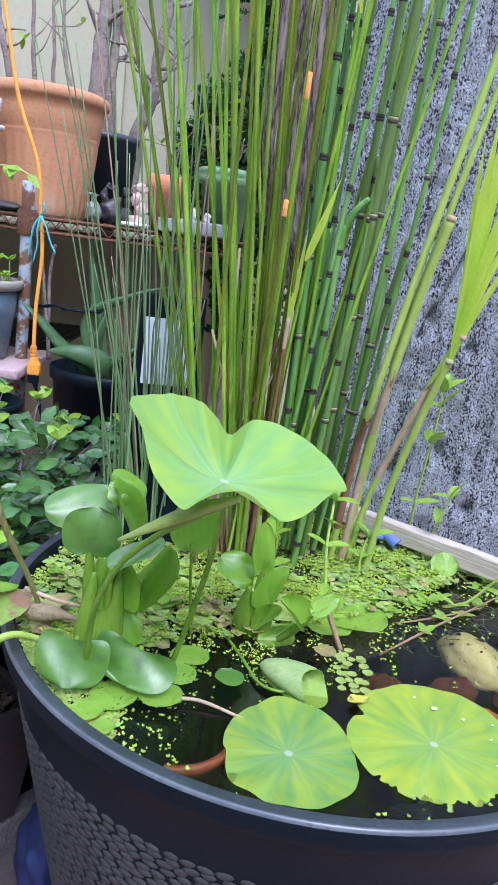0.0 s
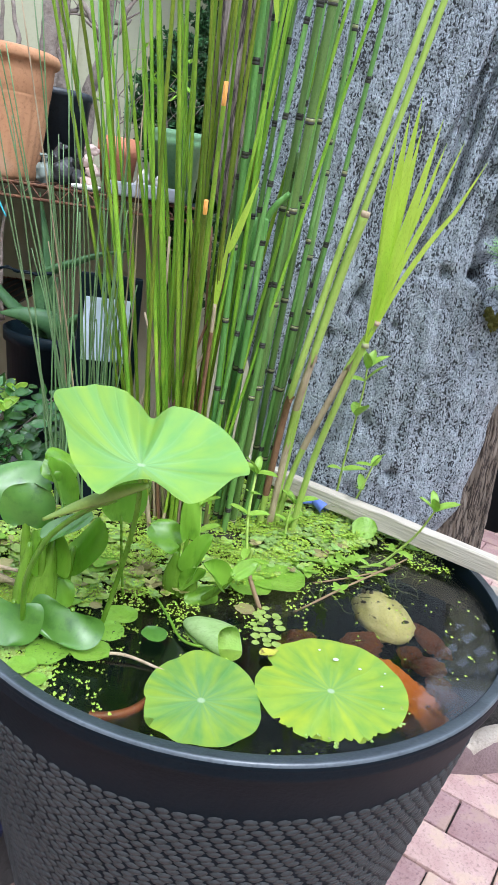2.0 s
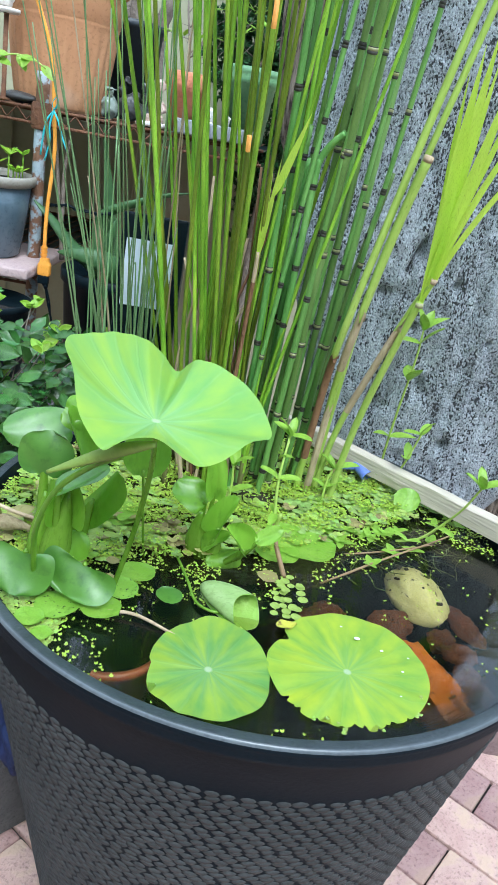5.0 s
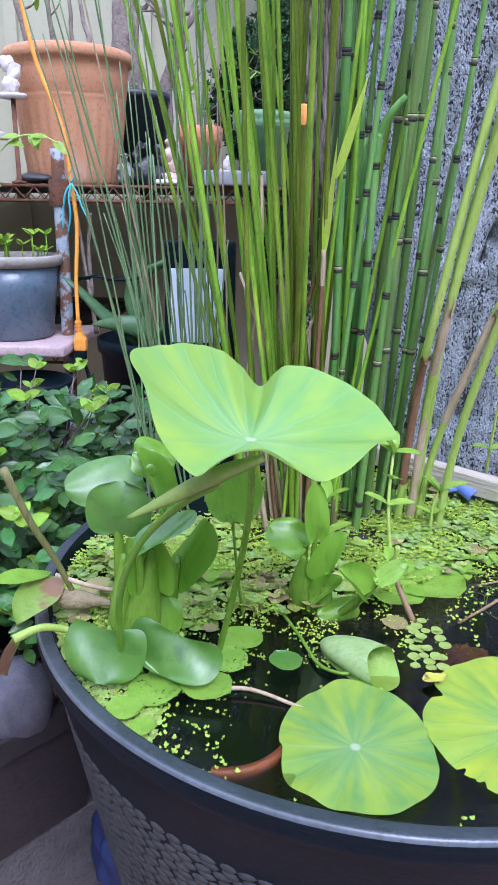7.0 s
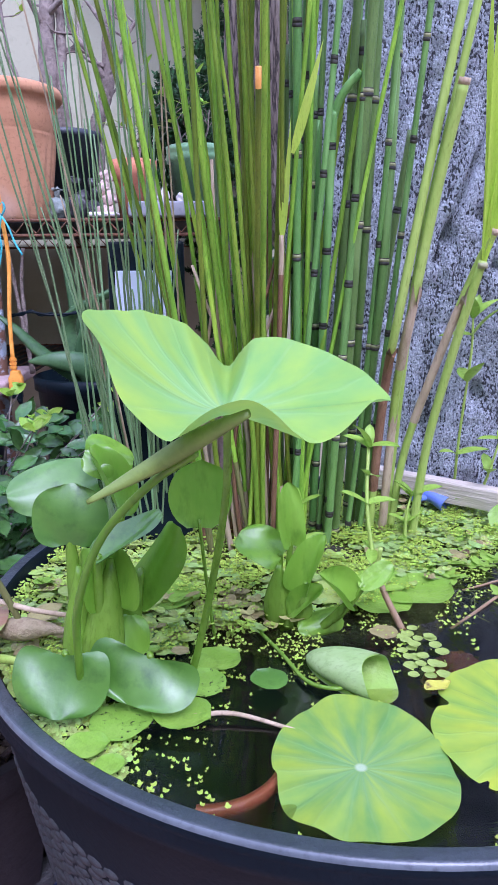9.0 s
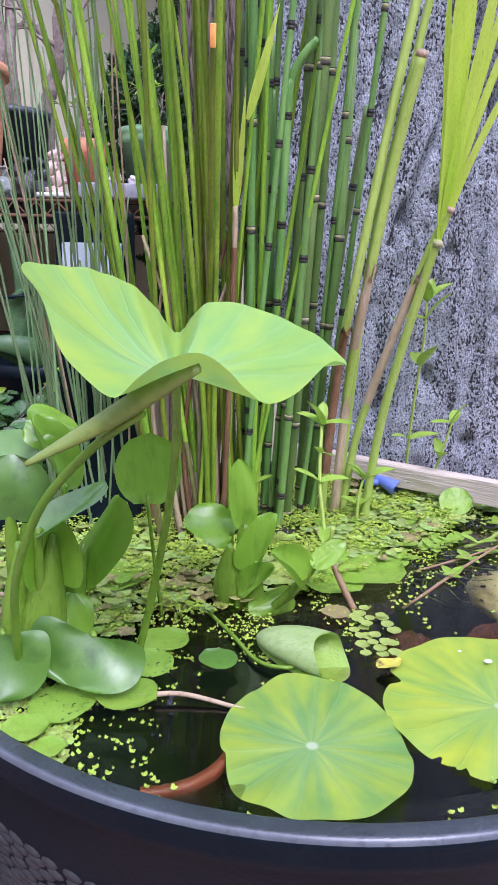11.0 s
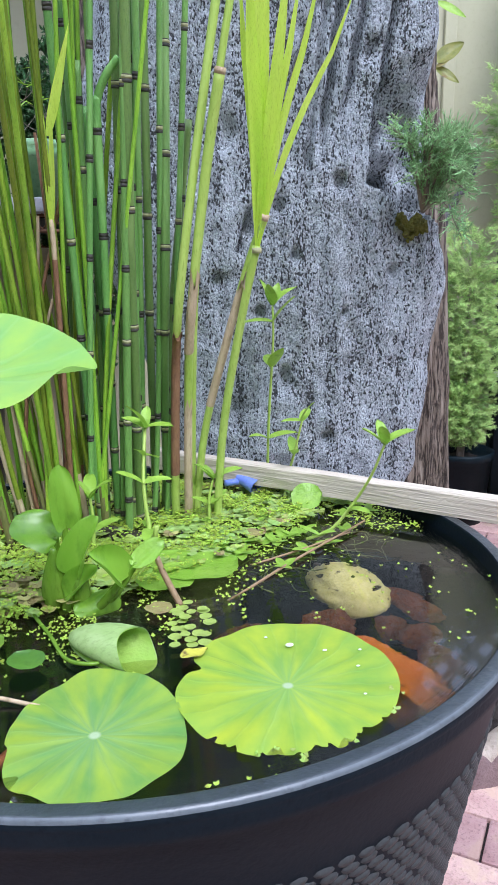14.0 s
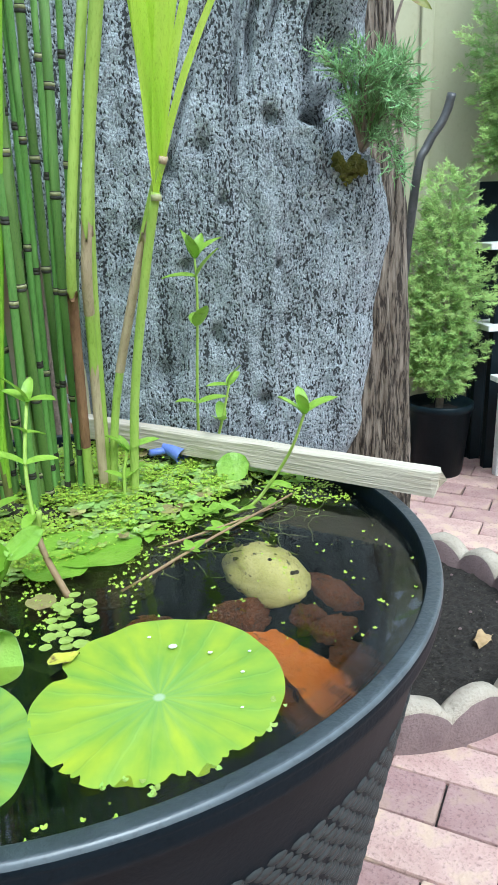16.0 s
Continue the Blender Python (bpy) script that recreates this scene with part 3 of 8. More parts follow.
def bark_surface():
    m = bpy.data.materials.new("furrowed_bark")
    m.use_nodes = True
    t = m.node_tree
    b = t.nodes["Principled BSDF"]
    b.inputs["Roughness"].default_value = 0.95
    co = t.nodes.new("ShaderNodeTexCoord")
    mp = t.nodes.new("ShaderNodeMapping")
    mp.inputs["Scale"].default_value = (1, 1, 0.13)
    link(t, co.outputs["Object"], mp.inputs[0])

    def tex(sc, detail, src):
        n = t.nodes.new("ShaderNodeTexNoise")
        n.inputs["Scale"].default_value, n.inputs["Detail"].default_value, n.inputs["Roughness"].default_value = sc, detail, 0.6
        link(t, src, n.inputs["Vector"])
        return n.outputs[0]

    def calc(op, a, bb):
        n = t.nodes.new("ShaderNodeMath")
        n.operation = op
        for i, v in enumerate((a, bb)):
            if isinstance(v, float):
                n.inputs[i].default_value = v
            else:
                link(t, v, n.inputs[i])
        return n.outputs[0]
    crack = calc("ABSOLUTE", calc("SUBTRACT", tex(70.0, 5.0, mp.outputs[0]), 0.5), 0.0)
    plate = tex(230.0, 4.0, mp.outputs[0])
    r = t.nodes.new("ShaderNodeValToRGB")
    r.color_ramp.elements[0].position, r.color_ramp.elements[0].color = 0.010, (0.040, 0.030, 0.023, 1)
    r.color_ramp.elements[1].position, r.color_ramp.elements[1].color = 0.17, (0.27, 0.225, 0.18, 1)
    e = r.color_ramp.elements.new(0.05)
    e.color = (0.19, 0.15, 0.115, 1)
    link(t, calc("ADD", crack, calc("MULTIPLY", calc("SUBTRACT", plate, 0.5), 0.16)), r.inputs[0])
    link(t, r.outputs[0], b.inputs["Base Color"])
    bp = t.nodes.new("ShaderNodeBump")
    bp.inputs["Strength"].default_value, bp.inputs["Distance"].default_value = 1.0, 0.03
    link(t, calc("ADD", calc("MINIMUM", crack, 0.12), calc("MULTIPLY", plate, 0.12)), bp.inputs["Height"])
    link(t, bp.outputs[0], b.inputs["Normal"])
    return m


M_BARK = bark_surface()
t0 = thing("tree", "old tree with rough furrowed grey-brown bark", "tree", loc=(0, 0, 0))
part("trunk", tree_trunk([(0.628, 1.37, -0.01), (0.612, 1.37, 0.5), (0.595, 1.37, 0.9), (0.560, 1.37, 1.25), (0.53, 1.38, 1.7), (0.50, 1.4, 2.2)], 0.104, 0.085), M_BARK, t0)
part("trunk", tree_trunk([(0.60, 1.40, 0.35), (0.35, 1.46, 0.75), (0.12, 1.5, 1.1), (0.09, 1.5, 1.6), (0.05, 1.5, 2.2)], 0.06, 0.045, 3.0, 100, 160), M_BARK, t0)

# ---- things in the planter ----
def inside(x, y, margin=0.03):
    return math.hypot(x - CX, y - CY) < R - margin


def mat_edge(x):
    """The near edge of the floating mat of small plants."""
    return float(np.interp(x, (-0.2, -0.12, -0.03, 0.04, 0.10, 0.15, 0.21, 0.27, 0.33, 0.40), (0.54, 0.58, 0.64, 0.665, 0.69, 0.71, 0.75, 0.805, 0.855, 0.91)))


# lotus leaf held above the water
def ring_value(a, handles):
    """Smooth round trip through (degrees, radius, height) handles."""
    h = sorted(handles)
    n = len(h)
    a = math.degrees(a) % 360
    for i in range(n):
        a0, a1 = h[i][0], h[(i + 1) % n][0] + (360 if i == n - 1 else 0)
        aa = a if a >= h[0][0] else a + 360
        if a0 <= aa <= a1:
            u = (aa - a0) / (a1 - a0)
            p = [Vector(h[(i + k) % n][1:]) for k in (-1, 0, 1, 2)]
            return 0.5 * (2 * p[1] + (p[2] - p[0]) * u + (2 * p[0] - 5 * p[1] + 4 * p[2] - p[3]) * u * u + (3 * p[1] - p[0] - 3 * p[2] + p[3]) * u ** 3)


def peltate(handles, rings=9, seg=96, dish=1.6, ruffle=0.0, ragged=None):
    """A leaf round its stalk: outline by handles (degrees, radius, height at the edge)."""
    bm = bmesh.new()
    c = bm.verts.new((0, 0, 0))
    rows = []
    for j in range(1, rings + 1):
        q = j / rings
        row = []
        for k in range(seg):
            a = 2 * math.pi * k / seg
            r, h = ring_value(a, [(d, rr, hh) for d, rr, hh in handles])
            if ragged and ragged[0] < math.degrees(a) < ragged[1]:
                r *= 1 - q ** 6 * ragged[2] * max(0.0, noise.noise(Vector((a * 13, 0, 3))) * 1.6 + 0.5 * noise.noise(Vector((a * 45, 0, 7))))
            z = h * q ** dish + ruffle * q * q * noise.noise(Vector((math.cos(a) * 2.2, math.sin(a) * 2.2, 4.0))) + 0.0003 * q * math.cos(a * 18)
            row.append(bm.verts.new((r * q * math.cos(a), r * q * math.sin(a), z)))
        rows.append(row)
    for k in range(seg):
        bm.faces.new((c, rows[0][k], rows[0][(k + 1) % seg]))
    for r0, r1 in zip(rows, rows[1:]):
        for k in range(seg):
            bm.faces.new((r0[k], r1[k], r1[(k + 1) % seg], r0[(k + 1) % seg]))
    return bm


lotus = thing("lotus_leaf", "pale green lotus leaf with wavy folded edge above the water", "lotus leaf", loc=(0.029, 0.538, 0.856))
part("blade", peltate([(359, 0.087, 0.007), (15, 0.082, 0.015), (33, 0.080, 0.022), (55, 0.074, 0.030), (74, 0.072, 0.033), (82, 0.078, 0.024), (89, 0.088, 0.012), (97, 0.080, 0.026), (109, 0.070, 0.042), (140, 0.060, 0.050),
                       (165, 0.064, 0.052), (186, 0.071, 0.051), (205, 0.064, 0.036), (228, 0.067, 0.012), (248, 0.070, 0.001), (258, 0.072, 0.009), (268, 0.076, 0.017), (277, 0.077, 0.020), (286, 0.075, 0.014), (296, 0.070, 0.002), (306, 0.067, -0.006), (318, 0.070, -0.003), (333, 0.077, 0.009), (346, 0.083, 0.009)],
                      rings=14, seg=160, ruffle=0.004), M_LOTUS, lotus)
bm = bmesh.new()
tube(bm, spline([(0.001, -0.004, -0.001), (-0.001, 0.014, -0.055), (-0.014, 0.047, -0.138), (-0.032, 0.072, -0.223)], 18), lambda q: 0.0021 + 0.0005 * q, 10)
part("stalk", bm, M_BULB, lotus, "rough green stalk")

# the rolled new leaf beside it
bud = thing("rolled_lotus_leaf", "rolled young lotus leaf, olive green, on an arching stalk", "lotus leaf", loc=(-0.037, 0.49, 0.823))
bm = bmesh.new()
tube(bm, spline([(0, 0, 0), (0.030, 0.002, 0.016), (0.054, -0.008, 0.032), (0.076, -0.022, 0.046)], 26),
     lambda q: 0.0007 + 0.0045 * math.sin(math.pi * min(1, q * 0.82 + 0.06)) ** 1.2, 16, squash=0.66)
part("rolled_blade", bm, surface("rolled_leaf", (0.13, 0.20, 0.03), (0.25, 0.33, 0.06), rough=0.5, scale=30, bump=0.1, c3=(0.20, 0.15, 0.07), c3_at=0.66), bud)
bm = bmesh.new()
tube(bm, spline([(0.052, -0.004, 0.024), (0.028, 0.012, 0.004), (0.0, 0.03, -0.03), (-0.018, 0.048, -0.075), (-0.025, 0.070, -0.12), (-0.028, 0.090, -0.178)], 26), lambda q: 0.0021 + 0.0005 * q, 10)
part("stalk", bm, M_HYAC, bud)


# floating lotus pads
def pad(name, label, loc, handles, material, ragged=None):
    ob = thing(name, label, "lotus pad", "floating lotus pads", loc=loc)
    bm = peltate(handles, rings=12, seg=240, dish=3.0, ruffle=0.0045, ragged=ragged)
    part("blade", bm, material, ob)
    bm = bmesh.new()
    tube(bm, spline([(0, 0, -0.004), (0.006, 0.01, -0.03), (0.01, 0.02, -0.12), (0.0, 0.04, -0.24)], 8), 0.003, 8)
    part("stalk", bm, M_BULB, ob)
    return ob


pad("lotus_pad", "round green and yellow lotus pad floating near the rim", (0.102, 0.5155, WATER + 0.0018),
    [(0, 0.052, 0.0), (30, 0.055, 0.002), (60, 0.060, 0.004), (90, 0.068, 0.003), (115, 0.060, 0.001), (150, 0.054, -0.001), (178, 0.050, -0.001), (185, 0.048, -0.001), (215, 0.055, -0.001),
     (250, 0.056, 0.001), (280, 0.058, 0.002), (310, 0.058, 0.002), (335, 0.055, 0.001)], M_PAD)
pad("lotus_pad", "broad yellow-green lotus pad with a nibbled browned edge", (0.222, 0.5430, WATER + 0.0018),
    [(0, 0.073, 0.002), (25, 0.076, 0.002), (50, 0.080, 0.002), (75, 0.082, 0.002), (100, 0.079, 0.001), (125, 0.075, 0.001), (143, 0.070, 0.0), (150, 0.060, 0.001), (156, 0.066, 0.001), (175, 0.071, 0.001),
     (200, 0.072, 0.001), (225, 0.070, -0.001), (238, 0.073, -0.001), (250, 0.066, -0.001), (262, 0.067, -0.001), (274, 0.062, -0.001), (284, 0.066, -0.001), (296, 0.063, -0.001), (310, 0.066, 0.0), (335, 0.069, 0.001)], M_PAD2, (216, 330, 0.08))
M_NIBBLE = surface("browned_edge", (0.50, 0.50, 0.05), (0.40, 0.36, 0.05), rough=0.6, scale=60, bump=0.3, c3=(0.10, 0.05, 0.02), c3_at=0.52, coarse=70)
for px, py, pr, nm, lb in ((0.168, 0.592, 0.010, "withered_patch", "withered ochre corner of the pad"),):
    bm = bmesh.new()
    blade(bm, (-pr, 0, 0), (1, 0.35, 0), (0, 0, 1), 2 * pr, 1.3 * pr, cup=0.15, wave=0.06)
    tagged(part(nm, bm, M_NIBBLE, loc=(px, py - 0.006, WATER + 0.0052)), lb, "leaf")

# drops on the broad pad
for k, (dx, dy, s) in enumerate(((0.012, 0.046, 0.0040), (0.034, 0.034, 0.0022), (0.050, 0.010, 0.0018), (0.044, -0.022, 0.0014), (-0.002, 0.060, 0.0018), (0.058, 0.03, 0.0016))):
    bm = bmesh.new()
    bmesh.ops.create_icosphere(bm, subdivisions=2, radius=1.0, matrix=Matrix.Diagonal((s * 0.75, s * 0.5, s * 0.3, 1)))
    tagged(part("water_drop", bm, surface("drop", (0.72, 0.76, 0.74), (0.80, 0.84, 0.82), rough=0.05, scale=40, bump=0), loc=(0.222 + dx, 0.5430 + dy, WATER + 0.0042)), "bright water drop lying on the broad pad", "drop", "water drops")

# curled lotus leaf: a loose cone, open at one end
cl = thing("curled_lotus_leaf", "small pale lotus leaf curled into a cone above the water", "lotus leaf", loc=(0.083, 0.620, 0.664))
M_WEED_L = surface("fresh_leaf", (0.30, 0.52, 0.06), (0.42, 0.62, 0.12), rough=0.45, scale=30, bump=0.2, transl=0.3)
M_CURL = surface("curled_leaf_back", (0.34, 0.50, 0.16), (0.46, 0.60, 0.25), rough=0.5, scale=40, bump=0.10, fine=140, stretch=(1, 3, 3), transl=0.30)
ax, axs, axu = frame_of((0.053, -0.036, 0.004), (0.0, -0.35, 0.94))
for inset, nm, mat, lb in ((0.0, "blade", M_CURL, ""), (0.0009, "inner_face", M_WEED_L, "bright green inner face")):
    bm = bmesh.new()
    rows = []
    for i in range(25):
        q = i / 24
        row = []
        for k in range(33):
            s = k / 32
            a = radians(-152 + 350 * s)
            r = (0.0015 + 0.0172 * math.sin(math.pi * 0.5 * q ** 0.62)) * (1 - 0.20 * s) - inset
            low = 0.5 - 0.5 * math.cos(radians(-152 + 350 * s) - math.pi / 2)
            lng = 0.046 + 0.016 * low ** 1.3 + 0.002 * math.sin(3 * a)
            c = ax * (lng * q) - axs * (math.cos(a) * r * 1.10) + axu * (math.sin(a) * r * 0.72 - 0.004 * q)
            if q > 0.7:
                c += -axu * 0.004 * (q - 0.7) / 0.3 * low
            row.append(bm.verts.new(c))
        rows.append(row)
    for r0, r1 in zip(rows, rows[1:]):
        for k in range(32):
            bm.faces.new((r0[k], r0[k + 1], r1[k + 1], r1[k]))
    part(nm, bm, mat, cl, lb)
bm = bmesh.new()
tube(bm, spline([(0.026, -0.024, -0.008), (0.015, -0.030, -0.007), (-0.002, -0.018, -0.008), (-0.015, 0.018, -0.009), (-0.031, 0.058, -0.010)], 18), 0.0015, 8)
part("stalk", bm, M_BULB, cl)


# ---- water hyacinths ----
def spoon(bm, base, tip, up, width, dome=0.15, droop=0.12, heart=0.07, n=18, m=14, full=(2.3, 0.86)):
    """A broad leaf from base to tip. dome: how far its sides bend back; droop: how far its tip bends back."""
    base, tip = Vector(base), Vector(tip)
    d, s, u = frame_of(tip - base, up)
    ln = (tip - base).length
    ph = random.random() * 6.3
    rows = []
    for i in range(n + 1):
        q = i / n
        w = max(0.03, 1 - abs(2 * (0.02 + 0.97 * q) ** full[1] - 1) ** full[0]) ** (1 / full[0])
        row = []
        for k in range(m + 1):
            h = 2 * k / m - 1
            hw = h * w
            along = q * ln - heart * ln * hw * hw * (1 - q) ** 2 * 2.0
            lift = -dome * width * hw * hw - droop * ln * q * q + (0.085 if width < 0.037 else 0.05) * width * math.sin(5.5 * q + 3 * h + ph) * abs(h) + (0.10 * width * max(0.0, abs(h) - 0.72) * math.sin(4 * q + ph) if width > 0.025 else 0.0) - (0.05 if width < 0.037 else 0.012) * width * math.exp(-(h / 0.16) ** 2) * (1 - q) + 0.03 * width * max(0, abs(h) - 0.15) * (1 - q)
            row.append(bm.verts.new(base + d * along + s * (hw * width / 2) + u * lift))
        rows.append(row)
    for r0, r1 in zip(rows, rows[1:]):
        for k in range(m):
            bm.faces.new((r0[k], r0[k + 1], r1[k + 1], r1[k]))


def hyacinth(name, label, base, leaves, bulbs=()):
    """leaves: base and tip of the blade, way its face looks, width, dome, droop, bulb (0..1), material."""
    top = thing(name, label, "water hyacinth", "water hyacinths", loc=base)
    b0 = Vector(base)
    for lb, lt, up, wd, dome, droop, bulb, mat in leaves:
        start, tip = Vector(lb) - b0, Vector(lt) - b0
        d_, s_, u_ = frame_of(tip - start, up)
        bm = bmesh.new()
        spoon(bm, start, tip, up, wd, dome, droop, heart=0.20 if wd > 0.055 else 0.07, full=(2.3, 0.86) if wd > 0.0215 else (2.0, 1.12))
        part("leaf", bm, mat, top)
        if bulb is None:  # a fold of the leaf before it
            continue
        bm = bmesh.new()
        foot = Vector((start.x * 0.25, start.y * 0.25, -0.012))
        mid = foot.lerp(start, 0.5) + Vector((start.x * 0.10, start.y * 0.10, 0.0)) - u_ * 0.004
        tube(bm, spline([foot, mid, start - u_ * 0.0032, start + d_ * 0.002 - u_ * 0.0036], 24),
             lambda q: (0.0023 + bulb * 0.0125 * math.exp(-((q - 0.40) / 0.22) ** 2)) * (1 - 0.65 * max(0.0, (q - 0.86) / 0.14)), 16)
        part("stalk", bm, M_BULB, top)
    for pts, r in bulbs:
        bm = bmesh.new()
        tube(bm, spline([Vector(p) - b0 for p in pts], 20), lambda q: 0.0008 + (r + 0.002) * math.sin(math.pi * (0.16 + 0.80 * q)) ** 1.15, 18)
        part("bulb", bm, M_BULB, top, "swollen bright green bulb")
    return top


hyacinth("water_hyacinth", "glossy water hyacinth with swollen stalks among the floating plants", (-0.062, 0.602, WATER), [
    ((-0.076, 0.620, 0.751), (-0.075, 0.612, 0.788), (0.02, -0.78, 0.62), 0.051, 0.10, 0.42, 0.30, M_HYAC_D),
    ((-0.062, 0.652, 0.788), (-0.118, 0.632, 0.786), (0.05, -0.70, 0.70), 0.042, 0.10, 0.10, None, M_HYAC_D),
    ((-0.040, 0.628, 0.767), (-0.064, 0.640, 0.812), (0.80, -0.55, 0.2), 0.024, -0.5, -0.12, 0.0, M_HYAC),
    ((-0.066, 0.641, 0.811), (-0.034, 0.640, 0.806), (0.05, -0.70, 0.70), 0.034, 0.20, 0.30, None, M_HYAC),
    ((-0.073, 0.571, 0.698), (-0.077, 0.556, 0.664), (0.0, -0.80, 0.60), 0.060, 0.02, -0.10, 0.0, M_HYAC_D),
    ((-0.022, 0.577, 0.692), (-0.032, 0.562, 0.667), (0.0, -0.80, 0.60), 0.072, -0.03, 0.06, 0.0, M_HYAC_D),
    ((-0.037, 0.596, 0.682), (-0.036, 0.602, 0.707), (0.1, -0.8, 0.55), 0.027, 0.15, 0.20, 0.0, M_HYAC),
    ((-0.054, 0.590, 0.753), (-0.010, 0.600, 0.775), (-0.20, -0.30, 0.93), 0.026, -0.15, -0.14, 0.1, M_HYAC_D),
    ((-0.040, 0.630, 0.705), (0.000, 0.624, 0.762), (-0.45, -0.78, 0.4), 0.032, 0.30, -0.12, 0.0, M_HYAC),
    ((-0.046, 0.602, 0.716), (-0.046, 0.604, 0.756), (0.1, -0.80, 0.55), 0.034, -0.70, 0.10, 0.0, M_HYAC),
    ((-0.062, 0.604, 0.712), (-0.064, 0.610, 0.752), (-0.3, -0.92, 0.2), 0.024, 0.4, 0.05, 0.0, M_HYAC)],
    bulbs=[([(-0.060, 0.600, 0.648), (-0.054, 0.598, 0.690), (-0.046, 0.602, 0.748)], 0.0118), ([(-0.070, 0.602, 0.650), (-0.070, 0.602, 0.688), (-0.068, 0.606, 0.742)], 0.0085),
           ([(-0.052, 0.612, 0.650), (-0.045, 0.622, 0.680), (-0.030, 0.628, 0.730)], 0.0090)])
hyacinth("water_hyacinth", "small upright water hyacinth with bright swollen bulbs", (0.070, 0.695, WATER), [
    ((0.072, 0.700, 0.706), (0.041, 0.706, 0.727), (0.15, -0.62, 0.77), 0.036, 0.02, 0.18, 0.0, M_HYAC),
    ((0.080, 0.697, 0.716), (0.079, 0.694, 0.766), (0.35, -0.95, 0.1), 0.0225, -0.12, 0.16, 0.0, M_HYAC),
    ((0.088, 0.685, 0.682), (0.099, 0.686, 0.728), (-0.65, -0.72, 0.1), 0.025, -0.60, 0.14, 0.0, M_HYAC),
    ((0.076, 0.683, 0.664), (0.101, 0.678, 0.690), (-0.5, -0.70, 0.55), 0.018, -0.5, 0.05, 0.2, M_HYAC),
    ((0.120, 0.666, 0.680), (0.099, 0.662, 0.708), (0.55, -0.55, 0.65), 0.026, -0.60, 0.05, 0.1, M_HYAC),
    ((0.117, 0.680, 0.664), (0.083, 0.671, 0.658), (0.0, -0.75, 0.65), 0.022, 0.35, 0.10, 0.1, M_HYAC),
    ((0.129, 0.666, 0.693), (0.153, 0.669, 0.711), (0.0, -0.60, 0.80), 0.018, -0.15, 0.10, 0.0, M_FROG)],
    bulbs=[([(0.069, 0.703, 0.642), (0.069, 0.696, 0.668), (0.069, 0.688, 0.704)], 0.0092), ([(0.084, 0.690, 0.648), (0.087, 0.688, 0.665), (0.090, 0.687, 0.690)], 0.0060)])

# single round leaf
rl = thing("round_leaf", "single round green pennywort leaf on a thin stalk", "leaf", loc=(0.009, 0.655, 0.771))
bm = bmesh.new()
blade(bm, (0, 0.004, -0.024), (0.05, 0.1, 1), (0.1, -1, 0.25), 0.050, 0.046, "round", cup=0.12, nl=10, nw=6)
part("blade", bm, M_HYAC, rl)
bm = bmesh.new()
tube(bm, spline([(0, 0.004, -0.018), (0.004, 0.012, -0.07), (0.01, 0.02, -0.13)], 10), 0.0014, 6)
part("stalk", bm, M_BULB, rl)


# ---- floating leaves ----
M_HOLED = surface("eaten_leaf", (0.20, 0.40, 0.03), (0.30, 0.50, 0.07), rough=0.4, scale=30, bump=0.2, transl=0.2, c3=(0.015, 0.025, 0.008), c3_at=0.61, coarse=230)
def float_leaf(name, label, x, y, size, ang, material=M_FROG, z=0.003, wid=0.95, tilt=0.0, category="leaf", group=""):
    bm = bmesh.new()
    d = Vector((math.cos(ang), math.sin(ang), tilt))
    blade(bm, -d * size / 2, d, (0, 0, 1), size, size * wid, "round", cup=0.10, nl=8, nw=6, wave=0.02)
    return tagged(part(name, bm, material, loc=(x, y, WATER + z)), label, category, group)


for x, y, s, a, m, lb in ((0.020, 0.630, 0.036, 0.5, M_FROG, "round green floating leaf"), (0.010, 0.598, 0.034, 2.0, M_HOLED, "floating leaf eaten into small holes"), (-0.001, 0.566, 0.038, -0.4, M_FROG, "bright green round floating leaf"),
                          (-0.038, 0.560, 0.040, 1.0, M_HOLED, "perforated green floating leaf"), (-0.055, 0.535, 0.026, 0.1, M_FROG, "small green floating leaf"), (-0.040, 0.520, 0.018, 1.4, M_FROG, "small dark floating leaf"),
                          (0.190, 0.735, 0.068, 0.25, M_FROG, "broad flat green floating leaf"), (0.155, 0.712, 0.05, 2.6, M_FROG, "broad flat green floating leaf"), (0.165, 0.752, 0.05, 1.2, M_FROG, "flat green floating leaf"),
                          (0.055, 0.600, 0.026, 2.2, M_HYAC_D, "dark wet floating leaf"), (0.148, 0.665, 0.022, -0.9, M_DEAD, "yellowed dying floating leaf"), (-0.02, 0.73, 0.055, 0.3, M_FROG, "flat pale floating leaf"),
                          (0.02, 0.70, 0.04, 1.9, M_SALV, "pale green rounded floating leaf"), (-0.015, 0.665, 0.034, 0.9, M_HYAC_D, "dark wet floating leaf"), (0.122, 0.735, 0.05, 0.8, M_SALV, "pale green rounded floating leaf")):
    float_leaf("floating_leaf", lb, x, y, s, a, m, z=0.004 + 0.004 * random.random(), category="floating leaf", group="floating leaves")

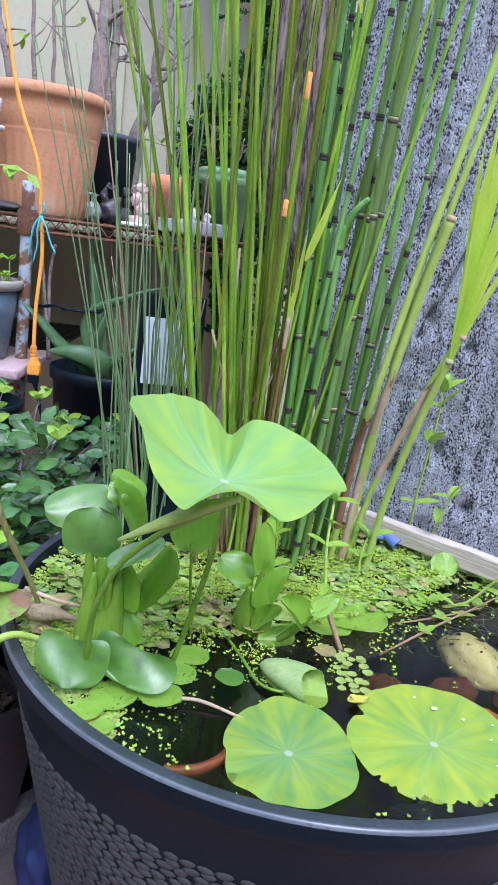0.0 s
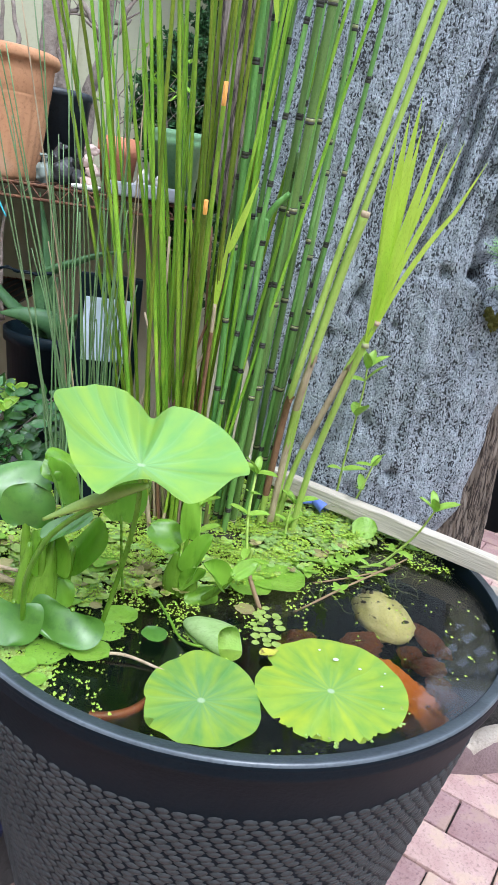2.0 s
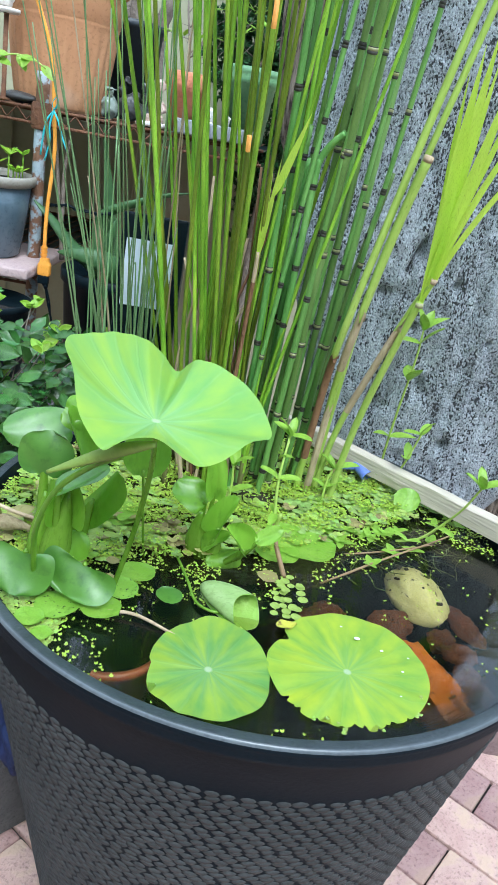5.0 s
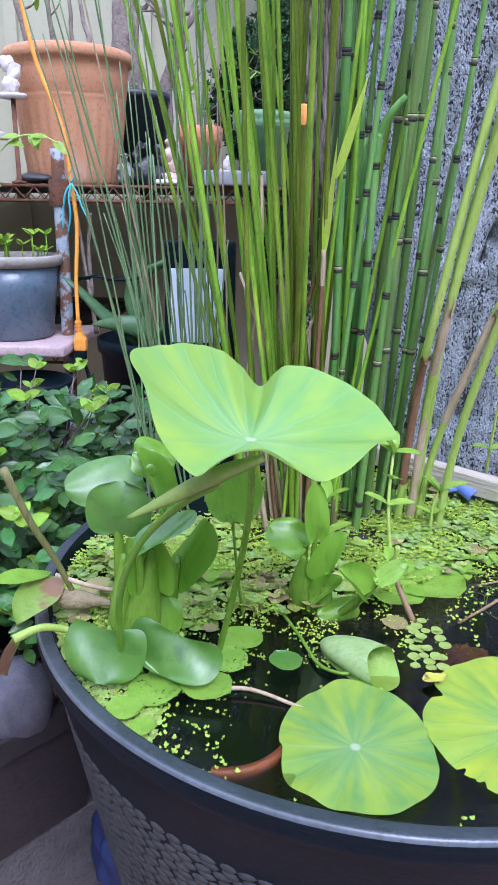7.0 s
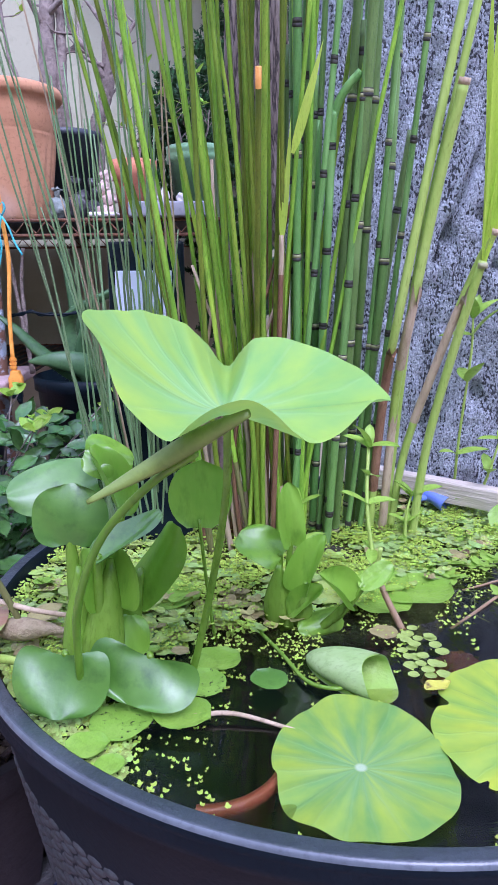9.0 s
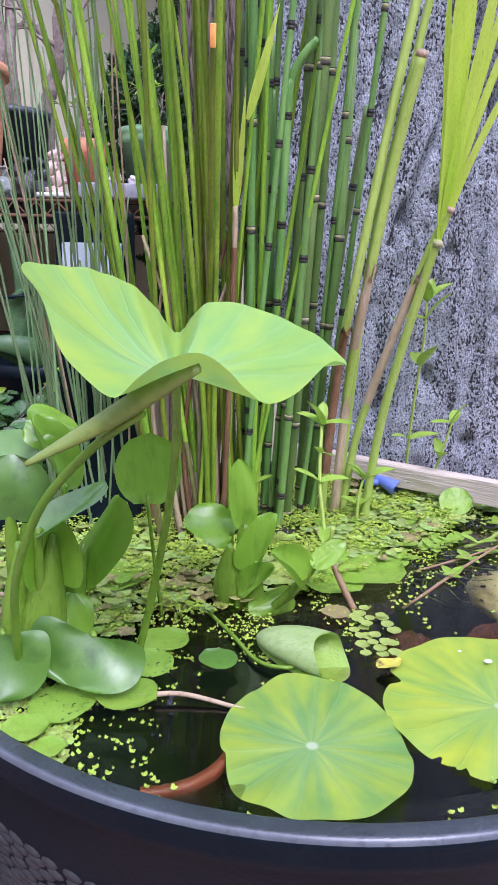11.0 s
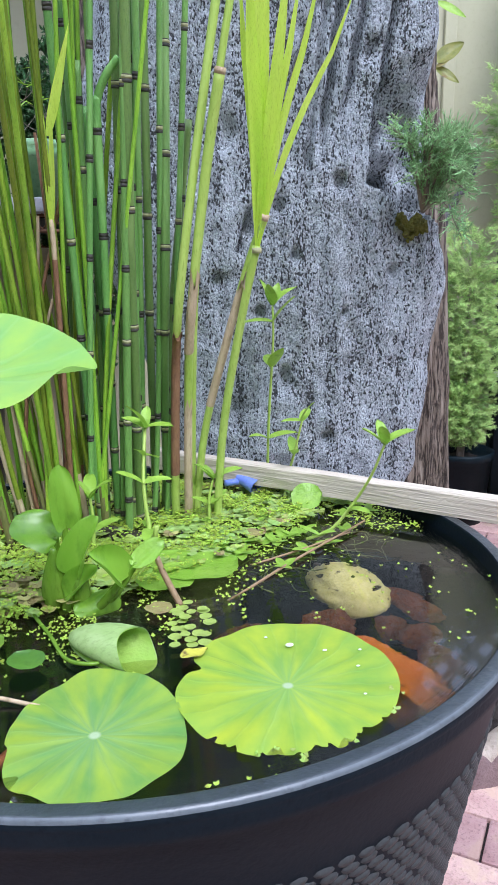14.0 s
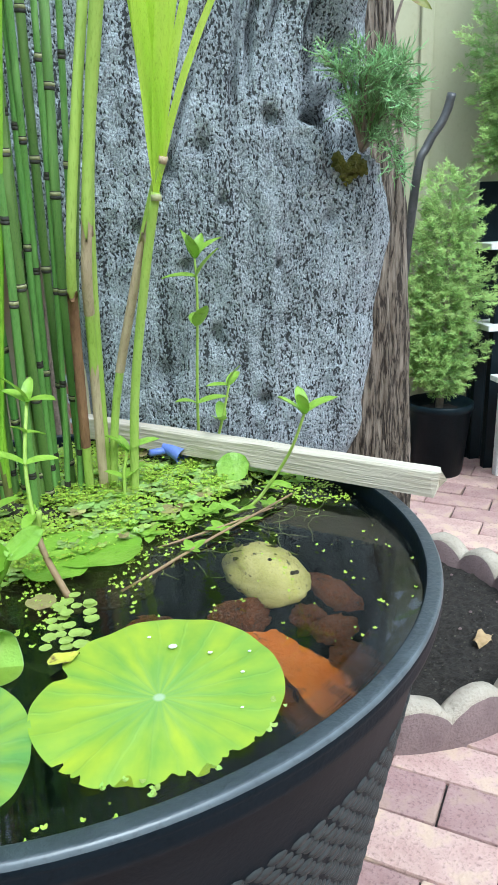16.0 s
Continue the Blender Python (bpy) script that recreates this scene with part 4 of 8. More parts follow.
rm = random.Random(77)
for i in range(60):
    x, y = rm.uniform(-0.135, 0.0), rm.uniform(0.585, 0.76)
    if not inside(x, y, 0.035) or math.hypot(x + 0.050, y - 0.592) < 0.03:
        continue
    m, lb = rm.choice(((M_SALV, "pale rounded floating leaf on the mat"), (M_FROG, "green rounded floating leaf on the mat"), (M_SALV, "pale rounded floating leaf on the mat"), (M_DEAD, "browning floating leaf on the mat")))
    float_leaf("floating_leaf", lb, x, y, rm.uniform(0.011, 0.021), rm.uniform(0, 6.28), m, z=0.005 + 0.010 * rm.random(), wid=rm.uniform(0.7, 1.0), tilt=rm.gauss(0, 0.25), category="floating leaf", group="leaves on the mat")

# small round leaves in a cluster
rc = random.Random(31)
for i in range(27):
    q = i / 26
    x, y = 0.167 + 0.013 * math.sin(i * 2.4) + 0.006 * q + rc.gauss(0, 0.002), 0.603 + 0.064 * q + 0.004 * math.cos(i * 5.1)
    float_leaf("floating_leaf", "small round leaf of a floating cluster", x, y, rc.uniform(0.0075, 0.0105), i * 1.7, M_SALV, z=0.002 + 0.0012 * (i % 3), category="floating leaf", group="cluster of small round leaves")


def scatter(name, label, pick, count, size, material, seed, sides=5, lift=0.003, leafy=False):
    """Many tiny floating plants in one mesh."""
    rnd = random.Random(seed)
    verts, faces = [], []
    n = tries = 0
    while n < count and tries < count * 40:
        tries += 1
        x, y = CX + rnd.uniform(-R, R), CY + rnd.uniform(-R, R)
        if not inside(x, y, 0.017) or math.hypot(x - 0.102, y - 0.5155) < 0.062 or (name != "shredded_edge" and math.hypot(x - 0.222, y - 0.543) < 0.080) or rnd.random() > pick(x, y):
            continue
        n += 1
        s = size * rnd.uniform(0.55, 1.3)
        a = rnd.uniform(0, 6.28)
        z = WATER + 0.0012 + rnd.uniform(0, lift)
        tx, ty = rnd.gauss(0, 0.07), rnd.gauss(0, 0.07)
        for lobe in range(rnd.choice((2, 3, 4, 4)) if leafy else rnd.choice((1, 2, 3, 3))):
            la = a + lobe * (1.6 if leafy else 2.2)
            ox, oy = x + math.cos(la) * s * (0.95 if leafy else 0.62), y + math.sin(la) * s * (0.95 if leafy else 0.62)
            base = len(verts)
            n_ = sides + 4
            dip = 0.10 * s if leafy else 0.0
            for k in range(n_):
                b = 2 * math.pi * k / n_
                rr = s * (1 - 0.22 * (leafy and k == n_ // 2))
                u, v = math.cos(b) * rr, math.sin(b) * rr * (0.88 if leafy else 0.9)
                px, py = u * math.cos(la) - v * math.sin(la), u * math.sin(la) + v * math.cos(la)
                verts.append((ox + px, oy + py, z + px * tx + py * ty + 0.0006 * math.cos(2 * b) + dip * (0.5 + 0.5 * math.cos(2 * b))))
            if leafy:
                verts.append((ox, oy, z - dip * 0.4))
                faces += [(base + k, base + (k + 1) % n_, base + n_) for k in range(n_)]
            else:
                faces.append(tuple(range(base, base + n_)))
    me = bpy.data.meshes.new(name)
    me.from_pydata(verts, [], faces)
    me.materials.append(material)
    for p in me.polygons:
        p.use_smooth = True
    return tagged(new(name, me), label, "water plants", kind="stuff")


def clump(x, y, k, seed):
    return noise.noise(Vector((x * k, y * k, seed)))


def dense(x, y):
    d = y - mat_edge(x)
    if d > 0.0:
        return 0.95 if clump(x, y, 26, 2) > 0.02 else 0.12
    return 0.0


def loose(x, y):
    d = y - mat_edge(x)
    if d > 0:
        return 0.25
    near = max(0.0, 1 + d / 0.11) * (0.35 if x > 0.27 else 1.0)
    left = 1.0 if x < 0.02 else 0.0
    rimlike = 0.7 if (math.hypot(x - CX, y - CY) > R - 0.075 and (x < -0.02 or (x > 0.30 and y > 0.80))) else 0.0
    c = clump(x, y, 30, 7)
    return max((0.55 * near if c > 0.02 else 0.02), rimlike * (0.8 if c > -0.1 else 0.1), 0.10 * left)


scatter("duckweed", "bright duckweed floating in drifts", loose, 7000, 0.00105, M_DUCK, 11)
scatter("duckweed", "dense carpet of duckweed between the stems", dense, 15000, 0.0012, M_DUCK, 12, lift=0.012)
scatter("water_fern", "pale floating fern leaves matted between the stems", lambda x, y: 0.9 if y > mat_edge(x) and clump(x, y, 16, 5) > -0.12 else 0.0, 520, 0.0046, M_SALV, 13, sides=8, lift=0.007, leafy=True)
scatter("water_fern", "green clover-like floating leaves", lambda x, y: 0.8 if (0.0 < y - mat_edge(x) < 0.16 and x > 0.17) else (0.3 if y > mat_edge(x) else 0.0), 420, 0.0047, surface("pale_clover", (0.26, 0.41, 0.09), (0.39, 0.53, 0.17), rough=0.5, scale=40, bump=0.2, transl=0.2, island=0.25), 14, sides=8, lift=0.008, leafy=True)
scatter("dead_leaves", "brown and yellowed leaves caught in the mat", lambda x, y: 1.0 if math.hypot(x - 0.035, y - 0.712) < 0.035 else (0.25 if (y > mat_edge(x) and clump(x, y, 12, 9) > 0.1) else 0.0), 70, 0.0055, M_DEAD, 15, sides=8, lift=0.010, leafy=True)


scatter("duckweed", "pale duckweed crowded along the rim", lambda x, y: 0.9 if (math.hypot(x - CX, y - CY) > R - 0.06 and x < -0.03 and y < 0.66 and clump(x, y, 40, 3) > -0.25) else 0.0, 2200, 0.0017, M_SALV, 19, lift=0.003)


def frayed(x, y):
    a, d = math.degrees(math.atan2(y - 0.543, x - 0.222)) % 360, math.hypot(x - 0.222, y - 0.543)
    return 0.9 if 222 < a < 345 and 0.0635 < d < 0.0735 and clump(x, y, 60, 4) > -0.05 else 0.0


scatter("shredded_edge", "pale shredded leaf bits along the broad pad's torn edge", frayed, 170, 0.0015, M_SALV, 23, sides=4, lift=0.0025)

# ---- reeds ----
def stem(name, label, pts, r0, r1, material, category, group, tip=None, sheath=None, seg=8, n=14):
    """One upright stem; tip: (material, share of its length) at its top, sheath the same at its foot."""
    b = Vector(pts[0])
    path = [p - b for p in spline(pts, n)]
    mats, bm = [material], bmesh.new()
    tube(bm, path, lambda q: r0 + (r1 - r0) * q, seg)
    for share, m, top in ((tip[1], tip[0], True) if tip else (0, None, 0), (sheath[1], sheath[0], False) if sheath else (0, None, 0)):
        if not m:
            continue
        mats.append(m)
        for f in bm.faces:
            q = f.calc_center_median().z / max(1e-6, path[-1].z)
            if (q > 1 - share) if top else (q < share):
                f.material_index = len(mats) - 1
    return tagged(part(name, bm, mats, loc=b), label, category, group)


rs = random.Random(21)
M_OLIVE = surface("olive_sheath", (0.14, 0.15, 0.04), (0.24, 0.23, 0.08), rough=0.6, scale=16, bump=0.3, stretch=(4, 4, 0.5))
# flat-green sedge stems
for i in range(58):
    u = -1 + 2 * (i + rs.random()) / 58
    v = rs.uniform(-1, 1)
    bx, by = 0.056 + 0.046 * u + rs.gauss(0, 0.005), 0.880 + 0.030 * v
    tx, ty = 0.034 + 0.080 * u + rs.gauss(0, 0.028), 0.790 + 0.055 * v + rs.gauss(0, 0.014)
    skip = i in (3, 7, 10, 14, 18, 22, 27, 31, 36, 41, 47)  # gaps in the stand
    zt = rs.choice((1.60, 1.62, 1.58, 1.5, 1.55, 1.35, 1.60, 1.58, 1.44, 1.52, 1.48))
    k = (zt - WATER) / (1.114 - WATER)
    mid = ((bx * 0.55 + tx * 0.45) + rs.gauss(0, 0.008), (by * 0.55 + ty * 0.45) + rs.gauss(0, 0.006), WATER + (1.114 - WATER) * 0.47)
    end = (bx + (tx - bx) * k + 0.014 * (k - 1) * u, by + (ty - by) * k, zt)
    wide, foot = 0.0027 * rs.uniform(0.6, 1.35), (rs.choice((M_SHEATH, M_OLIVE, M_OLIVE, M_OLIVE, M_SHEATH, M_STRAW)), 0.04 + 0.13 * rs.random())
    if skip:
        continue
    stem("sedge_stem", "slender bright green sedge stem standing in the water" if zt > 1.2 else "sedge stem with its tip cut and dried orange",
         [(bx, by, WATER - 0.05), mid, end], wide, 0.0015 if zt > 1.2 else 0.0018, M_SEDGE, "reed", "sedge stems",
         tip=None if zt > 1.2 else (M_ORANGE, 0.045), sheath=foot, n=34)
for x, y, z, bx in ((0.056, 0.697, 1.061, 0.06), (0.061, 0.686, 1.160, 0.065)):
    stem("sedge_stem", "sedge stem with its tip cut and dried orange", [(bx, 0.86, WATER - 0.05), (bx * 0.6 + x * 0.4, 0.80, 0.85), (x, y, z)], 0.0030, 0.0021, M_SEDGE, "reed", "sedge stems", tip=(M_ORANGE, 0.04), n=34)
# thin blue-green rushes
for i in range(32):
    u = rs.uniform(-1, 1)
    bx, by = -0.070 + 0.034 * u + rs.gauss(0, 0.008), 0.915 + rs.uniform(-0.04, 0.04)
    tx, ty = -0.092 + 0.078 * u + rs.gauss(0, 0.022), 0.800 + rs.uniform(-0.06, 0.05)
    zt = rs.uniform(0.92, 1.26)
    k = (zt - WATER) / (1.114 - WATER)
    if math.hypot(bx - CX, by - CY) > R - 0.035:
        bx, by = bx + 0.03, by - 0.04
    stem("rush_stem", "thin blue-green rush stem", [(bx, by, WATER - 0.04), ((bx + tx) / 2 + rs.gauss(0, 0.004), (by + ty) / 2, WATER + 0.23), (bx + (tx - bx) * k, by + (ty - by) * k, zt)],
         0.0015 * rs.uniform(0.8, 1.3), 0.0006, M_STRAW if i % 9 == 4 else M_RUSH, "reed", "rush stems", seg=6, n=10)
stem("dry_reed", "brown dead reed stem torn open at its top", [(0.074, 0.86, WATER - 0.03), (0.077, 0.825, 0.78), (0.079, 0.797, 0.915), (0.079, 0.789, 0.955)], 0.0027, 0.0021, M_SHEATH, "reed", "dry stems", tip=(M_STRAW, 0.10), n=20)
# dry straws
for i in range(9):
    bx, by = -0.02 + 0.11 * rs.random(), 0.86 + 0.05 * rs.random()
    stem("dry_reed", "dead straw-coloured reed stem", [(bx, by, WATER - 0.03), (bx + rs.gauss(-0.01, 0.012), by - 0.03, 0.78), (bx + rs.gauss(-0.02, 0.03), by - 0.06, rs.uniform(0.84, 1.05))],
         0.0026, 0.0014, M_STRAW if i % 3 else M_SHEATH, "reed", "dry stems", seg=6, n=9)


def horsetail(pts, r, first, gap, cut=None):
    """A jointed horsetail: a stem with black and pale rings at its nodes."""
    b = Vector(pts[0])
    top = thing("horsetail", "jointed dark green horsetail stem with black and cream rings", "horsetail", "horsetails", loc=b)
    n = 40
    path = [p - b for p in spline(pts, n)]
    bm = bmesh.new()
    tube(bm, path, lambda q: r * (1 - 0.12 * q), 14)
    part("stem", bm, M_HORSE, top)
    dist, want = 0.0, first
    for p0, p1 in zip(path, path[1:]):
        ln = (p1 - p0).length
        while dist + ln > want:
            c = p0.lerp(p1, (want - dist) / ln)
            d = (p1 - p0).normalized()
            q = c.length / path[-1].length
            rr = r * (1 - 0.12 * q)
            bm = bmesh.new()
            tube(bm, [c - d * 0.0034, c - d * 0.0028, c - d * 0.0006], lambda s: rr * (1.04 + 0.10 * (s > 0.1)), 14, 1)
            tube(bm, [c - d * 0.0005, c + d * 0.0012, c + d * 0.0022], lambda s: rr * (1.15 - 0.05 * s), 14, 0)
            tube(bm, [c + d * 0.0023, c + d * 0.0030], lambda s: rr * (1.10 - 0.06 * s), 14, 1)
            part("node", bm, [M_RINGP, M_RING] if r > 0.0040 or rs.random() < 0.3 else [M_RING, M_RING], top)
            want += gap * rs.uniform(0.85, 1.15)
        dist += ln
    return top


horsetail([(0.140, 0.885, WATER - 0.04), (0.142, 0.830, 0.80), (0.143, 0.803, 0.921), (0.147, 0.773, 1.104), (0.150, 0.735, 1.30), (0.155, 0.71, 1.58)], 0.0046, 0.055, 0.092)
horsetail([(0.172, 0.915, WATER - 0.04), (0.172, 0.868, 0.80), (0.176, 0.837, 0.929), (0.183, 0.842, 1.112), (0.188, 0.835, 1.30), (0.195, 0.82, 1.58)], 0.0044, 0.05, 0.092)
horsetail([(0.160, 0.925, WATER - 0.04), (0.160, 0.870, 0.85), (0.164, 0.835, 1.105), (0.170, 0.81, 1.58)], 0.0041, 0.07, 0.10)
for i in range(13):
    u = i / 12
    bx, by = 0.086 + 0.085 * u + rs.gauss(0, 0.006), 0.885 + rs.uniform(-0.02, 0.045)
    tx, ty = bx + 0.004 + 0.03 * (u - 0.4) + rs.gauss(0, 0.010), by - rs.uniform(0.05, 0.10)
    zt = rs.choice((1.58, 1.55, 1.45, 1.30, 1.12, 1.05))
    k = (zt - WATER) / (1.114 - WATER)
    horsetail([(bx, by, WATER - 0.04), (bx * 0.5 + tx * 0.5 + rs.gauss(0, 0.003), by * 0.45 + ty * 0.55, 0.87), (bx + (tx - bx) * k, by + (ty - by) * k, zt)], rs.uniform(0.0027, 0.0040), rs.uniform(0.05, 0.10), rs.uniform(0.075, 0.10))
rh = random.Random(8)
for i in range(8):
    bx, by = 0.088 + 0.006 * i + rh.gauss(0, 0.003), 0.875 + rh.uniform(-0.03, 0.04)
    tx, ty, zt = bx + rh.gauss(0.006, 0.010), by - rh.uniform(0.05, 0.09), rh.choice((1.56, 1.5, 1.2, 1.08, 1.0))
    k = (zt - WATER) / (1.114 - WATER)
    horsetail([(bx, by, WATER - 0.04), (bx * 0.5 + tx * 0.5, by * 0.45 + ty * 0.55, 0.87), (bx + (tx - bx) * k, by + (ty - by) * k, zt)], rh.uniform(0.0026, 0.0038), rh.uniform(0.04, 0.09), rh.uniform(0.06, 0.09))
rt = random.Random(44)
for i in range(11):
    bx, by = rt.uniform(-0.105, -0.045), rt.uniform(0.87, 0.93)
    zt = rt.uniform(0.90, 1.18)
    dx, dy = rt.gauss(-0.012, 0.022), rt.uniform(-0.13, -0.07)
    k = (zt - WATER) / (1.114 - WATER)
    if math.hypot(bx - CX, by - CY) > R - 0.035:
        bx, by = bx + 0.03, by - 0.04
    stem("rush_stem", "thin blue-green rush stem", [(bx, by, WATER - 0.04), (bx + dx * 0.45, by + dy * 0.5, WATER + 0.23), (bx + dx * k, by + dy * k, zt)], 0.0014 * rt.uniform(0.8, 1.3), 0.0006, M_RUSH, "reed", "rush stems", seg=6, n=10)
# a broken horsetail with a hooked top
horsetail([(0.118, 0.89, WATER - 0.04), (0.120, 0.83, 0.86), (0.121, 0.797, 1.030), (0.1225, 0.795, 1.050), (0.130, 0.789, 1.066), (0.141, 0.782, 1.078)], 0.0038, 0.06, 0.075)

# thick papyrus stems
def papyrus(label, pts, r0, r1, sheath=None, cut=False):
    b = Vector(pts[0])
    top = thing("papyrus", label, "reed", "papyrus stems", loc=b)
    path = [p - b for p in spline(pts, 30)]
    bm = bmesh.new()
    tube(bm, path, lambda q: r0 + (r1 - r0) * q, 12, squash=0.85)
    part("stem", bm, M_PALEG, top)
    if cut:
        bm = bmesh.new()
        d = (path[-1] - path[-2]).normalized()
        tube(bm, [path[-1] - d * 0.004, path[-1] + d * 0.0012], r1 * 1.04, 12, squash=0.85)
        part("cut_end", bm, M_STRAW, top, "dried cut end")
    for m, q0, q1, lb in sheath or ():
        i0, i1 = int(q0 * 30), int(q1 * 30)
        sub_ = path[i0:i1 + 1]
        bm = bmesh.new()
        tube(bm, sub_, lambda q: (r0 + (r1 - r0) * (q0 + (q1 - q0) * q)) * (1.10 - 0.07 * q), 12, squash=0.85, cap=False)
        for v in bm.verts:
            if v.co.z > sub_[-2].z:
                v.co.z -= rs.uniform(0, 0.02)
        part("sheath", bm, m, top, lb)
    return top


papyrus("thick pale green papyrus stem with a dried brown sheath", [(0.178, 0.893, WATER - 0.05), (0.181, 0.845, 0.80), (0.187, 0.806, 0.905), (0.217, 0.79, 1.10), (0.262, 0.775, 1.36), (0.29, 0.76, 1.58)], 0.0047, 0.0040, [(M_SHEATH, 0.10, 0.34, "dried brown sheath")])
papyrus("thick cut papyrus stem with a dried square end", [(0.192, 0.892, WATER - 0.05), (0.194, 0.850, 0.80), (0.197, 0.815, 0.885), (0.211, 0.793, 1.0), (0.222, 0.776, 1.071)], 0.0044, 0.0052, [(M_STRAW, 0.36, 0.58, "bleached papery sheath"), (M_STRAW, 0.06, 0.26, "bleached papery sheath")], cut=True)
papyrus("tall pale green papyrus stem leaning outward", [(0.196, 0.90, WATER - 0.05), (0.202, 0.83, 0.90), (0.222, 0.80, 1.06), (0.255, 0.785, 1.24), (0.315, 0.76, 1.58)], 0.0040, 0.0035)

# papyrus shoot with a closed fan of blades
fan = thing("papyrus_shoot", "papyrus shoot opening into a bright yellow-green fan of blades", "reed", loc=(0.219, 0.885, WATER))
fb = Vector((0.219, 0.885, WATER))
bm = bmesh.new()
tube(bm, [Vector(p) - fb for p in spline([(0.219, 0.878, WATER - 0.05), (0.228, 0.855, 0.75), (0.243, 0.826, 0.86), (0.256, 0.806, 0.933)], 16)], lambda q: 0.0045 - 0.0006 * q, 10)
part("stem", bm, M_PALEG, fan)
papyrus("short papyrus stem in a bleached sheath, cut off beside the shoot", [(0.197, 0.890, WATER - 0.05), (0.210, 0.872, 0.74), (0.232, 0.840, 0.845), (0.252, 0.812, 0.925), (0.263, 0.799, 0.958)], 0.0045, 0.0040, [(M_STRAW, 0.36, 0.72, "bleached papery sheath")], cut=True)
j = Vector((0.256, 0.806, 0.930))
bm = bmesh.new()
tube(bm, [j - fb + Vector((0, 0, -0.004)), j - fb + Vector((0, 0, 0.001))], 0.0045, 10)
part("joint", bm, M_RINGP, fan, "pale ring under the blades")
for tx, tz, wd, back in ((0.238, 1.150, 0.011, 0.012), (0.243, 1.172, 0.017, 0.0), (0.254, 1.190, 0.017, 0.006), (0.262, 1.165, 0.014, 0.012), (0.277, 1.172, 0.015, 0.0), (0.288, 1.152, 0.011, 0.008), (0.303, 1.156, 0.010, 0.0), (0.332, 1.141, 0.009, 0.004)):
    tipp = Vector((tx, 0.757 + back, tz))
    d = tipp - j
    bm = bmesh.new()
    blade(bm, j - fb + Vector((0.02 * (tx - 0.27), back * 0.2, -0.004)), d, (0.8 * (0.27 - tx), -1, 0.35), d.length, wd, "strap", fold=0.45, droop=0.25 * (tx - 0.27), nl=16, nw=2)
    for v in bm.verts:  # bundled low down, spreading higher up
        q = max(0.0, (v.co.z - (j - fb).z) / 0.24)
        cx = (j - fb).x + 0.006 * q
        v.co.x = cx + (v.co.x - cx) * min(1.0, 0.42 + 0.9 * q)
    part("blade", bm, M_FAN, fan)

# short grass-like blades among the stems
for bx, by, z0, tx, ty, tz, w in ((0.084, 0.748, 1.013, 0.106, 0.735, 1.088, 0.0075), (0.10, 0.73, 1.22, 0.075, 0.70, 1.33, 0.006), (0.079, 0.789, 0.948, 0.079, 0.775, 1.064, 0.0055), (0.079, 0.789, 0.948, 0.087, 0.775, 1.045, 0.0055)):
    bm = bmesh.new()
    d = Vector((tx - bx, ty - by, tz - z0))
    blade(bm, (0, 0, 0), d, (0.2, -1, 0), d.length, w, "lance", fold=0.3, droop=0.06, nl=10, nw=2)
    tagged(part("grass_blade", bm, M_FAN, loc=(bx, by, z0)), "loose bright green grass blade among the reeds", "grass", "grass blades")


M_RUNNER = surface("pinkish_runner", (0.26, 0.17, 0.09), (0.36, 0.24, 0.13), rough=0.5, scale=30, bump=0.2)


# ---- small weeds ----
def weed(name, label, pts, whorls, size, stem_r=0.0017, outline="round"):
    b = Vector(pts[0])
    top = thing(name, label, "weed", "weeds at the water's edge", loc=b)
    path = [p - b for p in spline(pts, 16)]
    bm = bmesh.new()
    tube(bm, path, lambda q: stem_r * (1.1 - 0.4 * q), 8)
    part("stem", bm, M_PALEG, top)
    for w, (q, n, s) in enumerate(whorls):
        c = path[min(16, int(q * 16))]
        for k in range(n):
            a = w * 1.4 + k * 2 * math.pi / n + 0.3 + rs.gauss(0, 0.35)
            d = Vector((math.cos(a), math.sin(a) * 0.7, 0.55 + (0.2 + 1.3 * (k % 2)) * (q > 0.9) + rs.gauss(0, 0.3)))
            s_ = s * rs.uniform(0.7, 1.15)
            bm = bmesh.new()
            blade(bm, c, d, (0, -0.15, 1), size * s_, size * s_ * (0.46 if outline == "oval" else 0.44), outline, cup=0.16, droop=rs.uniform(0.1, 0.45), fold=0.14, nl=7, nw=4)
            part("leaf", bm, M_WEED, top)
    return top


M_WEED = surface("weed_leaf", (0.25, 0.44, 0.04), (0.37, 0.57, 0.08), rough=0.4, scale=20, bump=0.2, transl=0.3)
weed("weed", "tall leafy weed growing against the grey stone", [(0.300, 0.985, 0.60), (0.300, 0.975, 0.72), (0.303, 0.958, 0.83), (0.302, 0.955, 0.872)], [(0.35, 2, 0.9), (0.62, 2, 1.0), (0.85, 2, 1.0), (1.0, 4, 1.15)], 0.036, outline="oval")
weed("weed", "small leafy weed at the foot of the stone", [(0.305, 0.93, 0.655), (0.318, 0.925, 0.70), (0.327, 0.918, 0.745)], [(0.2, 2, 0.8), (0.6, 2, 1.0), (1.0, 3, 1.1)], 0.030)
weed("weed", "creeping weed with upturned leafy tip over the water", [(0.300, 0.795, WATER), (0.325, 0.792, WATER + 0.010), (0.345, 0.785, 0.690), (0.358, 0.773, 0.720), (0.366, 0.762, 0.752)], [(0.15, 2, 0.8), (0.45, 2, 0.8), (1.0, 4, 1.15)], 0.028)
